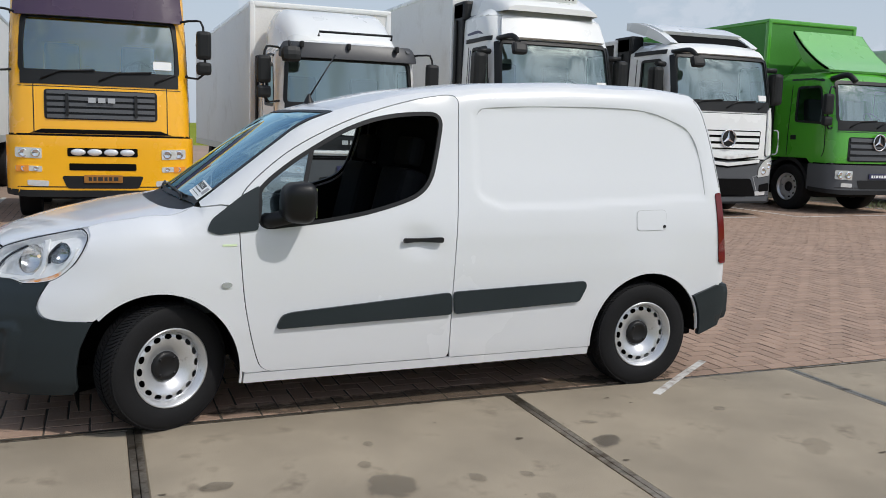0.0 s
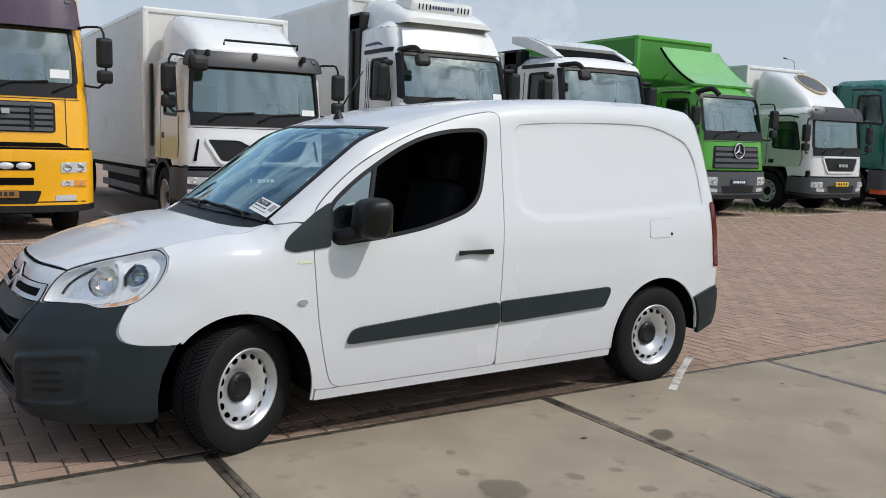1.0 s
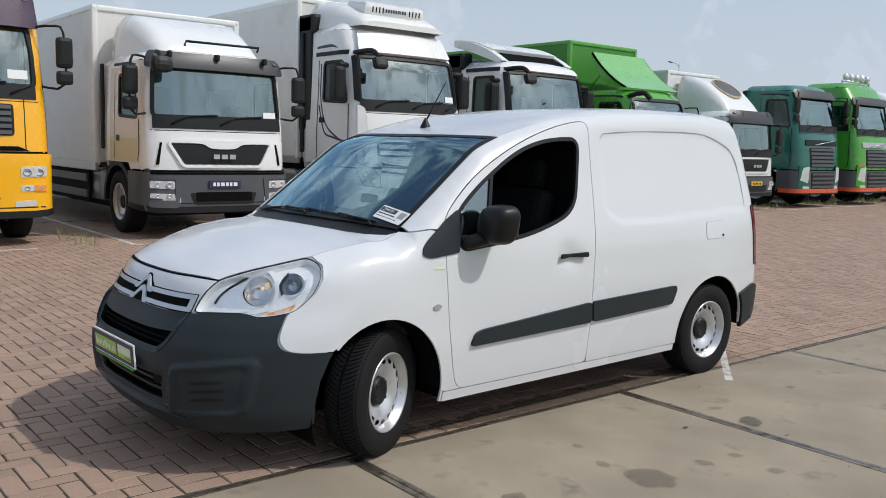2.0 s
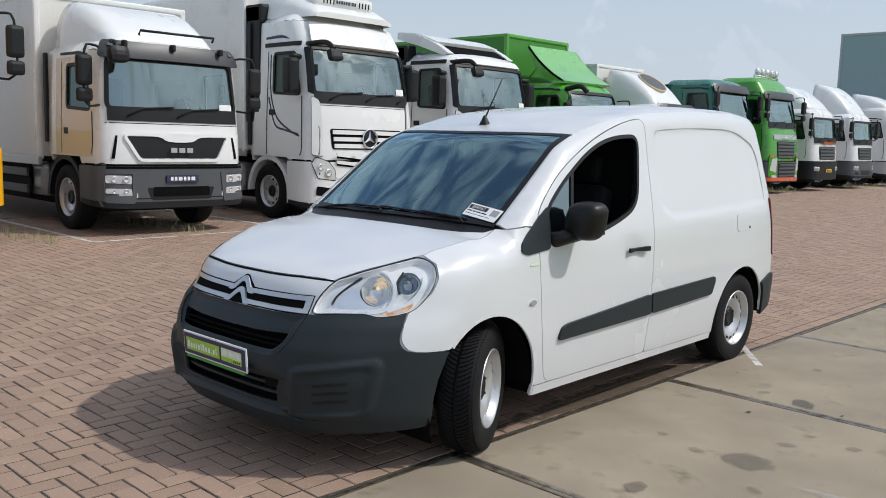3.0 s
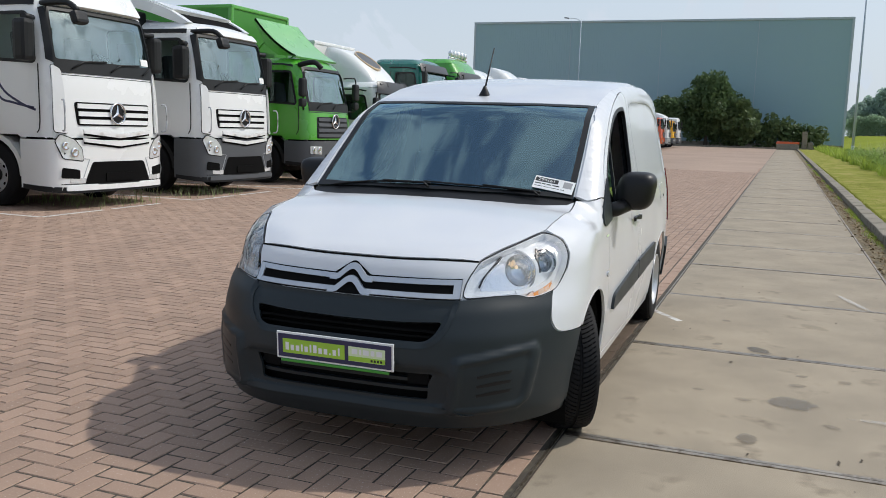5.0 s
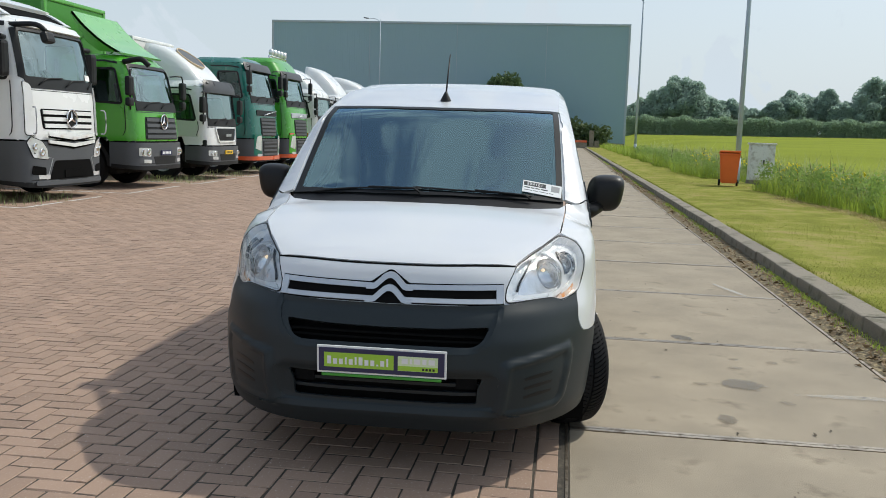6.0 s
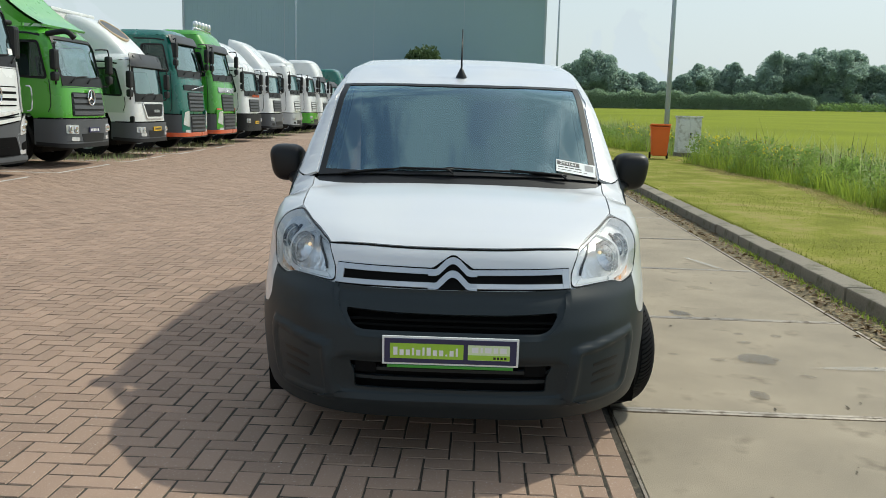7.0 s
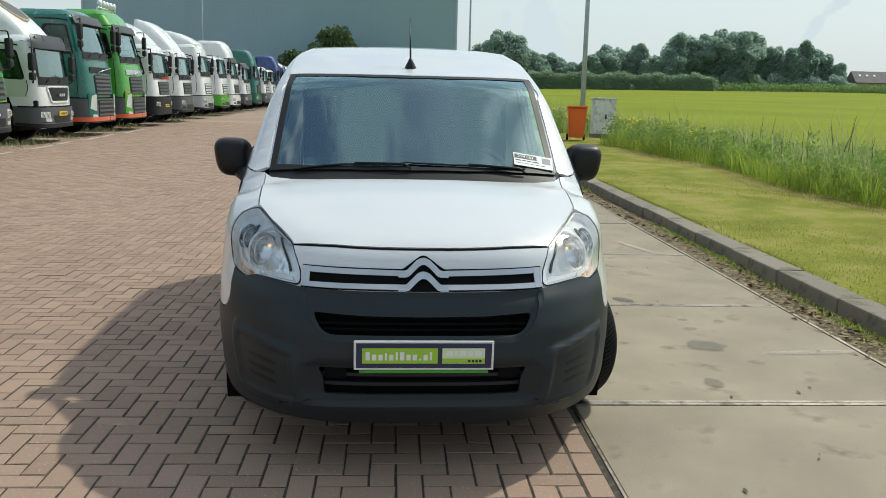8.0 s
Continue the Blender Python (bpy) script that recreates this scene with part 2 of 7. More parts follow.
def inside(P, poly):
    """Which of the points P lie in the polygon."""
    x, y = P[:, 0], P[:, 1]
    hit = np.zeros(len(P), bool)
    A = np.asarray(poly, float)
    B = np.roll(A, -1, axis=0)
    for (x0, y0), (x1, y1) in zip(A, B):
        if y0 == y1:
            continue
        cross = ((y0 > y) != (y1 > y)) & (x < (x1 - x0) * (y - y0) / (y1 - y0) + x0)
        hit ^= cross
    return hit


def resample(poly, step):
    out = []
    for i, a in enumerate(poly):
        b = poly[(i + 1) % len(poly)]
        d = math.hypot(b[0] - a[0], b[1] - a[1])
        if d < 1e-6:
            continue
        n = max(1, int(math.ceil(d / step)))
        out += [(a[0] + (b[0] - a[0]) * j / n, a[1] + (b[1] - a[1]) * j / n) for j in range(n)]
    return out


def tiles_of(outline, holes, step):
    """Triangles that fill an outline with holes: points (n, 2), triangles, rims."""
    from mathutils.geometry import delaunay_2d_cdt
    rims = [resample(o, step) for o in (outline, *holes)]
    pts, edges = [], []
    for r in rims:
        k = len(pts)
        pts += r
        edges += [(k + i, k + (i + 1) % len(r)) for i in range(len(r))]
    R = np.array(pts)
    lo, hi = R.min(0), R.max(0)
    gx, gy = np.meshgrid(np.arange(lo[0] + step / 2, hi[0], step), np.arange(lo[1] + step / 2, hi[1], step))
    G = np.c_[gx.ravel(), gy.ravel()]
    if len(G):
        keep = inside(G, rims[0])
        for h in rims[1:]:
            keep &= ~inside(G, h)
        G = G[keep]
    if len(G):
        near = np.min(((G[:, None, :] - R[None, :, :]) ** 2).sum(-1), axis=1) if len(G) * len(R) < 4e6 else np.full(len(G), 9.0)
        G = G[near > (0.45 * step) ** 2]
    every = [Vector(p) for p in pts] + [Vector(p) for p in G.tolist()]
    V, _, F, *_ = delaunay_2d_cdt(every, edges, [], 0, 1e-6)
    V = np.array([(v.x, v.y) for v in V])
    F = np.array([f for f in F if len(f) == 3])
    C = V[F].mean(1)
    p, q, r = (V[F[:, i]] for i in range(3))
    area = (q[:, 0] - p[:, 0]) * (r[:, 1] - p[:, 1]) - (q[:, 1] - p[:, 1]) * (r[:, 0] - p[:, 0])
    F[area < 0] = F[area < 0][:, ::-1]
    keep = inside(C, rims[0]) & (np.abs(area) > 1e-8)
    for h in rims[1:]:
        keep &= ~inside(C, h)
    return V, F[keep]


class Shell:
    """A rounded body given by a function that is negative inside; panels are laid on its skin."""

    def __init__(self, field):
        self.field = field

    def land(self, p, d, reach=6.0, steps=90):
        s = np.linspace(0, reach, steps)
        p, d = np.asarray(p, float), np.asarray(d, float)
        vals = np.stack([self.field(*(p + d * k).T) for k in s])
        neg = vals <= 0
        first = np.where(neg.any(0), neg.argmax(0), steps - 1)
        self.missed = ~neg.any(0)
        hi = s[first]
        lo = s[np.maximum(first - 1, 0)]
        for _ in range(16):
            mid = 0.5 * (lo + hi)
            v = self.field(*(p + d * mid[:, None]).T)
            lo, hi = np.where(v > 0, mid, lo), np.where(v > 0, hi, mid)
        return p + d * hi[:, None]

    def normal(self, q, e=2e-3):
        g = np.stack([self.field(*(q + np.eye(3)[i] * e).T) - self.field(*(q - np.eye(3)[i] * e).T) for i in range(3)], 1)
        return g / np.maximum(np.linalg.norm(g, axis=1), 1e-9)[:, None]

    def at(self, way, u, v):
        """Places on the skin for two coordinates of a way of looking at it."""
        p, d = way(np.atleast_1d(np.asarray(u, float)), np.atleast_1d(np.asarray(v, float)))
        return self.land(p, d)

    def panel(self, name, way, outline, material, parent, holes=(), step=0.06, lift=0.0, thick=0.015, label="", back=True):
        V, F = tiles_of(outline, holes, step)
        q = self.at(way, V[:, 0], V[:, 1])
        F = F[~self.missed[F].any(1)]
        nrm = self.normal(q)
        top = q + nrm * lift
        a, b, c = (top[F[:, i]] for i in range(3))
        if (np.cross(b - a, c - a) * nrm[F].mean(1)).sum() < 0:
            F = F[:, ::-1].copy()
        # rim edges: those used once
        E = np.sort(np.r_[F[:, [0, 1]], F[:, [1, 2]], F[:, [2, 0]]], axis=1)
        D = np.r_[F[:, [0, 1]], F[:, [1, 2]], F[:, [2, 0]]]
        _, idx, cnt = np.unique(E, axis=0, return_index=True, return_counts=True)
        rim = D[idx[cnt == 1]]
        n = len(top)
        low = top - nrm * thick
        verts = np.r_[top, low, top, low] if thick else top
        faces = [tuple(f) for f in F.tolist()]
        smooth = [True] * len(faces)
        if thick:
            walls = [(i + 2 * n, i + 3 * n, j + 3 * n, j + 2 * n) for i, j in rim.tolist()]
            faces += walls
            smooth += [False] * len(walls)
            if back:
                inner = [(f[2] + n, f[1] + n, f[0] + n) for f in F.tolist()]
                faces += inner
                smooth += [True] * len(inner)
        me = bpy.data.meshes.new(name)
        me.from_pydata([tuple(v) for v in verts.tolist()], [], faces)
        me.polygons.foreach_set("use_smooth", smooth)
        me.materials.append(material)
        me.update()
        ob = new(name, me)
        ob.parent = parent
        return tagged(ob, label)


def from_side(s):
    return lambda u, v: (np.c_[u, np.full(len(u), s * 3.0), v], np.array([[0.0, -s, 0.0]]))


def from_top(u, v):
    return np.c_[u, v, np.full(len(u), 5.5)], np.array([[0.0, 0.0, -1.0]])


def from_rear(u, v):
    return np.c_[np.full(len(u), 7.0), u, v], np.array([[-1.0, 0.0, 0.0]])


def around(xc, r=0.9):
    """Looks inward at an upright axis; u is the angle times r, from the front, positive to +y."""
    def way(u, v):
        a = u / r
        return np.c_[xc - 3.2 * np.cos(a), 3.2 * np.sin(a), v], np.c_[np.cos(a), -np.sin(a), 0 * a]
    return way


def ribbon(points, width):
    """The outline of a band along a line of points."""
    P = np.array(points, float)
    T = np.gradient(P, axis=0)
    T /= np.maximum(np.linalg.norm(T, axis=1), 1e-9)[:, None]
    N = np.c_[-T[:, 1], T[:, 0]] * width / 2
    return [tuple(p) for p in P + N] + [tuple(p) for p in (P - N)[::-1]]


def grown(poly, d):
    """A polygon pushed outwards by d."""
    P = np.array(poly, float)
    area = 0.5 * np.sum(P[:, 0] * np.roll(P[:, 1], -1) - np.roll(P[:, 0], -1) * P[:, 1])
    T = np.roll(P, -1, 0) - np.roll(P, 1, 0)
    T /= np.maximum(np.linalg.norm(T, axis=1), 1e-9)[:, None]
    return [tuple(p) for p in P + np.sign(area) * d * np.c_[T[:, 1], -T[:, 0]]]


def bars(parent, name, u0, v0, u1, v1, material, at, pattern=(3, 1, 2, 2, 1, 3, 2), rise=(1.0,)):
    """Unreadable writing: plain upright bars in a row, at(u, v) giving places; one mesh."""
    bm = bmesh.new()
    total = sum(pattern) + len(pattern) - 1
    k, u = (u1 - u0) / total, u0
    for i, w in enumerate(pattern):
        top = v0 + (v1 - v0) * rise[i % len(rise)]
        c = [at(u, v0), at(u + w * k, v0), at(u + w * k, top), at(u, top)]
        bm.faces.new([bm.verts.new(p) for p in c])
        u += (w + 1) * k
    return part(name, bm, material, parent)


# ---------------------------------------------------------------- setting
EDGE = 4.40
BRICK_L, BRICK_W = 0.21, 0.105
CONCRETE = surface("worn_concrete", (0.30, 0.251, 0.184), 0.85, 0, 0.33, 220, 1.8, 0.5, 0.003, stain=(0.17, 0.139, 0.100), stain_scale=3.4, stain_at=(0.57, 0.74))
BRICK = surface("paving_brick", (0.333, 0.227, 0.166), 0.85, 0, 0.24, 160, 1.1, 0.8, 0.003, island=0.8, stain=(0.58, 0.51, 0.45), stain_scale=85, stain_at=(0.60, 0.70))
SAND = surface("joint_sand", (0.050, 0.042, 0.032), 0.95, 0, 0.5, 80, 3, 0.4, stain=(0.11, 0.095, 0.065), stain_scale=22, stain_at=(0.52, 0.66))
GRASS_SOIL = surface("mown_grass_ground", (0.235, 0.245, 0.047), 0.95, 0, 0.42, 42, 1.3, 0.8, 0.02, stain=(0.33, 0.27, 0.11), stain_scale=1.3, stain_at=(0.49, 0.68))
FIELD = surface("crop_field", (0.215, 0.252, 0.028), 0.95, 0, 0.25, 6, 0.05, 0.5, 0.05)
for m in (GRASS_SOIL, FIELD):
    m.node_tree.nodes["Principled BSDF"].inputs["Specular IOR Level"].default_value = 0.05
ground = thing("ground", "flat field of yellow-green crop out to the horizon", "ground", kind="structure")
def field_z(x, y):
    return -0.06 + (2.7 + 0.012 * min(200.0, max(0.0, -y))) * min(1.0, max(0.0, (x - 25.0) / 290.0)) * min(1.0, max(0.0, (-7.0 - y) / 12.0))


bm = bmesh.new()
xs = [-2500, -500, -60, 0, 25] + [25 + 29 * k for k in range(1, 11)] + [360, 500, 1200, 2500]
ys = [-2500, -900, -300, -150, -60, -30, -19, -15, -11, -7, 0, 60, 500, 2500]
rows = [[bm.verts.new((x, y, field_z(x, y))) for y in ys] for x in xs]
for p, q in zip(rows, rows[1:]):
    for i in range(len(ys) - 1):
        bm.faces.new((p[i], q[i], q[i + 1], p[i + 1])).smooth = True
part("field", bm, FIELD, ground)
pavement = thing("pavement", "reddish brown herringbone brick paving of a parking yard", "pavement", kind="structure")
bm = bmesh.new()
bmesh.ops.create_grid(bm, x_segments=40, y_segments=20, size=1, matrix=pose(45, 32.2, -0.0024) @ Matrix.Diagonal((85, 27.8, 1, 1)))
part("sand_bed", bm, SAND, pavement)


# ---------------------------------------------------------------- the van
def table(xs, ys, width):
    """A smooth function through a few points."""
    g = np.linspace(xs[0] - 0.5, xs[-1] + 0.5, 1200)
    lin = np.interp(g, xs, ys)
    k = max(1, int(width / (g[1] - g[0])))
    ker = np.hanning(2 * k + 1)
    ker /= ker.sum()
    sm = np.convolve(np.pad(lin, k, mode="edge"), ker, mode="valid")
    return lambda x: np.interp(x, g, sm)


van_top = table([-1.2, -0.84, -0.60, -0.32, -0.02, 0.0, 0.64, 0.72, 0.86, 1.25, 1.7, 2.2, 2.8, 3.1, 3.3], [0.79, 0.910, 0.984, 1.055, 1.104, 1.118, 1.582, 1.608, 1.646, 1.735, 1.792, 1.822, 1.824, 1.798, 1.755], 0.07)
van_crown = table([-1.0, -0.6, -0.05, 0.06, 0.65, 0.9, 1.2, 3.2], [0.028, 0.034, 0.034, 0.085, 0.060, 0.034, 0.022, 0.022], 0.12)
van_half = table([0.15, 0.3, 0.5, 0.75, 0.95, 1.05, 1.2, 1.4, 1.55, 1.7, 1.9], [0.835, 0.865, 0.886, 0.890, 0.880, 0.868, 0.838, 0.793, 0.762, 0.732, 0.69], 0.06)
van_nose = table([0.1, 0.2, 0.28, 0.45, 0.6, 0.70, 0.745, 0.80, 0.86, 0.90, 0.95, 1.0, 1.2], [-0.86, -0.955, -1.020, -1.045, -1.03, -0.984, -0.934, -0.902, -0.880, -0.855, -0.79, -0.70, -0.45], 0.04)
van_tail = table([0.1, 0.4, 0.75, 1.2, 1.5, 1.77, 1.9], [3.38, 3.40, 3.395, 3.355, 3.295, 3.205, 3.14], 0.06)


def soft_box(x, z, x0, z0, x1, z1, r, edge):
    """1 inside a rounded rectangle, 0 outside, with a soft edge."""
    dx, dz = np.abs(x - (x0 + x1) / 2) - (x1 - x0) / 2 + r, np.abs(z - (z0 + z1) / 2) - (z1 - z0) / 2 + r
    d = np.hypot(np.maximum(dx, 0), np.maximum(dz, 0)) + np.minimum(np.maximum(dx, dz), 0) - r
    t = np.clip(0.5 - d / edge, 0, 1)
    return t * t * (3 - 2 * t)


def soft_poly(x, z, pts, edge):
    """1 inside a convex polygon given counter-clockwise, 0 outside, with a soft edge."""
    d = np.full(np.shape(x), -9.0)
    for (ax, az), (bx, bz) in zip(pts, pts[1:] + pts[:1]):
        l = math.hypot(bx - ax, bz - az)
        d = np.maximum(d, ((x - ax) * (bz - az) - (z - az) * (bx - ax)) / l)
    t = np.clip(0.5 - d / edge, 0, 1)
    return t * t * (3 - 2 * t)


POD = [(0.400, 0.282), (0.670, 0.292), (0.716, 0.325), (0.758, 0.520), (0.740, 0.558), (0.600, 0.542), (0.420, 0.512)]
POD_FLOOR = [(0.430, 0.300), (0.650, 0.310), (0.680, 0.335), (0.712, 0.500), (0.700, 0.530), (0.600, 0.518), (0.440, 0.492)]
BAY_PRESS = [(1.600, 1.19), (1.64, 1.142), (1.78, 1.084), (2.304, 1.108), (3.145, 1.134), (3.155, 1.16), (3.130, 1.39), (3.055, 1.54), (2.93, 1.605), (2.733, 1.655), (2.45, 1.667), (1.967, 1.656), (1.66, 1.635), (1.60, 1.60)]


SCOOP = [(-0.365, 0.568), (0.365, 0.568), (0.422, 0.608), (0.466, 0.718), (0.467, 0.726), (-0.467, 0.726), (-0.466, 0.718), (-0.422, 0.608)]


def van_field(x, y, z):
    w = np.abs(y)
    top = (z - van_top(x) + van_crown(x) * (w / 0.7) ** 2) * 0.9
    half = van_half(z) - 0.026 * np.clip((x - 2.9) / 0.5, 0, 1) ** 2
    half = half + 0.016 * np.exp(-((x + 0.02) ** 2 + (z - 0.62) ** 2) / 0.09) + 0.014 * np.exp(-((x - 2.74) ** 2 + (z - 0.60) ** 2) / 0.08)
    # pressed panel of the load bay, the shut line's soft shoulder, the grip recess
    half = half - 0.007 * soft_poly(x, z, BAY_PRESS, 0.020)
    half = half - 0.020 * np.exp(-(((x - 1.25) / 0.080) ** 2 + ((z - 0.920) / 0.045) ** 2))
    side = w - half
    dent = 0.020 * soft_poly(y, z, SCOOP, 0.024) + 0.02 * soft_box(y, z, -0.46, 0.305, 0.46, 0.468, 0.05, 0.04)
    nose = van_nose(z) + 0.57 * (w / 0.885) ** 3.9 + dent - x
    f = blend_max(nose, side, 0.10)
    turn = 0.9 * np.arctan2(w, -x)
    f = f - 0.026 * soft_poly(turn, z, POD, 0.015) + 0.016 * soft_poly(turn, z, POD_FLOOR, 0.013)
    f = blend_max(f, top, 0.05 + 0.05 * np.clip(np.maximum((x + 0.7) / 0.5, (w - 0.35) / 0.3), 0, 1))
    f = blend_max(f, x - van_tail(z) + 0.05 * (w / 0.8) ** 3, 0.07)
    return np.maximum(f, 0.10 - z)


PRESS = surface("press_line_shade", (0.42, 0.43, 0.44), 0.4, 0, 0.1, 30, 3, 0)
GREYLINE = surface("seam_grey", (0.22, 0.22, 0.22), 0.6)
van = thing("panel_van", "white panel van with grey bumpers and open side window", "van", pose(0.317, 5.207, 0, 0, 0, 1.0))
skin = Shell(van_field)
wrap = around(0.0)
GAP = 0.0025


def wrap_u(x, y):
    return 0.9 * math.atan2(y, -x)


def top_z(x, y):
    return float(skin.at(from_top, [x], [y])[0, 2])


hood_edge = [(-0.77, 0.52), (-0.56, 0.635), (-0.38, 0.712), (-0.2, 0.725), (-0.05, 0.733), (0.09, 0.738)]
nose_curve = [(-0.846 + 0.080 * (0.05 * k / 0.515) ** 3, 0.05 * k) for k in range(10)]
hood_half = nose_curve + hood_edge + [(0.055, 0.705), (0.002, 0.60), (-0.042, 0.47), (-0.070, 0.30), (-0.082, 0.14), (-0.086, 0.0)]
screen_half = [(0.012, 0.0), (0.022, 0.25), (0.058, 0.5), (0.108, 0.725), (0.40, 0.710), (0.818, 0.682), (0.758, 0.45), (0.706, 0.22), (0.688, 0.0)]


def both(half):
    return half + [(u, -v) for u, v in half[-2:0:-1]]


skin.panel("bonnet", from_top, grown(both(hood_half), -GAP), VAN_WHITE, van, step=0.05)
screen = skin.panel("windscreen", from_top, both(screen_half), GLASS, van, step=0.06, thick=0.0, lift=-0.004, label="tinted windscreen reflecting the sky")
screen.visible_shadow = False
inner = [(0.035, 0.0), (0.045, 0.25), (0.082, 0.49), (0.138, 0.690), (0.40, 0.676), (0.778, 0.650), (0.722, 0.43), (0.672, 0.21), (0.655, 0.0)]
skin.panel("windscreen_band", from_top, grown(both(screen_half), -0.002), TRIM, van, holes=[both(inner)], step=0.05, lift=-0.001, thick=0.004)
for s in (-1, 1):
    skin.panel("pillar_flange", from_top, ribbon([(0.13, s * 0.728), (0.40, s * 0.714), (0.82, s * 0.686), (0.88, s * 0.686)], 0.03), VAN_WHITE, van, step=0.04, lift=-0.007, thick=0.004)
roof_side = [(0.823, 0.684), (1.2, 0.690), (1.8, 0.692), (2.5, 0.687), (3.0, 0.676), (3.10, 0.670)]
roof_half = [(0.692, 0.0), (0.710, 0.22), (0.762, 0.45)] + roof_side + [(3.14, 0.4), (3.15, 0.0)]
skin.panel("roof", from_top, both(roof_half), VAN_WHITE, van, step=0.08)
skin.panel("headliner", from_top, grown(both(roof_half), -0.04), INSIDE, van, step=0.15, lift=-0.04)

# lamp outline as angle and height on the wrapped nose
lamp_in = [(0.458, 0.748), (0.473, 0.80), (0.499, 0.843)]
lamp_top = [(x, y, top_z(x, y)) for x, y in ((-0.765, 0.524), (-0.66, 0.587), (-0.56, 0.64), (-0.47, 0.68), (-0.405, 0.710))]
lamp_back = [(-0.374, 0.770, 0.966), (-0.396, 0.80, 0.905), (-0.44, 0.81, 0.84), (-0.50, 0.812, 0.79), (-0.550, 0.81, 0.762)]
lamp_low = [(0.815, 0.748), (0.737, 0.740), (0.682, 0.757), (0.58, 0.756)]
lamp_line = lamp_in + [(wrap_u(x, y), z) for x, y, z in lamp_top + lamp_back] + lamp_low

door_line = curve_through([(0.464, 0.262), (0.422, 0.283), (0.395, 0.33), (0.356, 0.485), (0.326, 0.68), (0.309, 0.97), (0.316, 1.10), (0.350, 1.196), (0.552, 1.368), (0.769, 1.490), (0.996, 1.585), (1.233, 1.657), (1.40, 1.690), (1.475, 1.697), (1.506, 1.682), (1.512, 1.64), (1.503, 1.48), (1.480, 1.1), (1.456, 0.74), (1.447, 0.5), (1.447, 0.34), (1.445, 0.285), (1.430, 0.266), (1.40, 0.263)], 5)
window_line = grown(curve_through([(0.396, 1.04), (0.400, 1.12), (0.414, 1.205), (0.547, 1.317), (0.692, 1.410), (0.841, 1.494), (0.993, 1.555), (1.147, 1.590), (1.303, 1.604), (1.380, 1.598), (1.414, 1.555), (1.403, 1.47), (1.368, 1.325), (1.336, 1.237), (1.279, 1.170), (1.183, 1.121), (0.968, 1.061), (0.732, 1.021), (0.56, 1.003), (0.44, 0.996)], 5, True), -0.004)
fender_low = arc(-0.08, 0.27, 0.40, 0, 133, 20, 1.09)
CORNER = curve_through([(-0.375, 0.574), (-0.50, 0.577), (-0.573, 0.590), (-0.602, 0.618), (-0.608, 0.655), (-0.59, 0.705)], 4)
for s, near in ((-1, True), (1, False)):
    way = from_side(s)
    hx = np.linspace(-0.385, 0.10, 16)
    hood_pts = [(float(a), float(b)) for a, b in zip(hx, skin.at(from_top, hx, s * (np.interp(hx, [p[0] for p in hood_edge], [p[1] for p in hood_edge]) + 0.004))[:, 2])]
    fender = fender_low + CORNER + [(x, z) for x, y, z in lamp_back[::-1]] + hood_pts + [(0.13, 1.098), (0.22, 1.112), (0.30, 1.10), (0.303, 1.0)] + [(x - 2 * GAP, z) for x, z in door_line[25:0:-1]] + [(0.40, 0.262), (0.337, 0.262)]
    skin.panel("front_wing", way, fender, VAN_WHITE, van, step=0.045)
    door = skin.panel("door", way, door_line, VAN_WHITE, van, holes=[window_line], step=0.05, thick=0.02)
    skin.panel("door_lining", way, grown(door_line, -0.05), INSIDE, door, holes=[grown(window_line, 0.012)], step=0.1, lift=-0.03, thick=0.02)
    skin.panel("window_seal", way, grown(window_line, 0.004), TRIM, door, holes=[grown(window_line, -0.018)], step=0.05, lift=0.001, thick=0.02)
    # fixed quarter light and its post
    tip = grown([(0.400, 1.03), (0.404, 1.11), (0.418, 1.20), (0.547, 1.312), (0.683, 1.400), (0.590, 1.010), (0.46, 1.0)], -0.004)
    g = skin.panel("quarter_light", way, tip, QUARTER_GLASS if near else SIDE_GLASS, door, step=0.08, lift=-0.008, thick=0.0)
    g.visible_shadow = False
    skin.panel("window_post", way, ribbon([(0.592, 1.008), (0.688, 1.402)], 0.022), TRIM, door, step=0.08, lift=0.0, thick=0.02)
    if not near:
        g = skin.panel("door_glass", way, grown(window_line, -0.004), SIDE_GLASS, door, step=0.1, lift=-0.012, thick=0.0)
        g.visible_shadow = False
    # upper frame, load bay side and rear quarter as one pressing
    top_pts = [(x, float(skin.at(from_top, [x], [s * (y + 0.003)])[0, 2]) - 0.002) for x, y in [(0.818, 0.683), (0.70, 0.691), (0.60, 0.697), (0.5, 0.704), (0.40, 0.711), (0.30, 0.716), (0.2, 0.721), (0.13, 0.725)]]
    gx = np.linspace(0.825, 3.10, 34)
    gut = [(float(a), float(b)) for a, b in zip(gx, skin.at(from_top, gx, s * np.interp(gx, [p[0] for p in roof_side], [p[1] for p in roof_side]))[:, 2])][::-1]
    rear_edge = [(3.335, 0.62), (3.332, 0.75), (3.300, 1.2), (3.242, 1.5), (3.165, 1.70)]
    bay = [(1.458, 0.262)] + [p for p in grown(door_line, 2 * GAP)[::-1] if p[1] > 1.13 or (p[0] > 1.3 and p[1] > 0.30)]
    bay += [(0.30, 1.112), (0.22, 1.118), (0.13, 1.104)]
    bay += top_pts[::-1] + gut[::-1] + rear_edge[::-1] + [(3.08, 0.545)] + arc(2.74, 0.31, 0.395, 36, 187, 22)
    skin.panel("body_side", way, bay, VAN_WHITE, van, step=0.022)
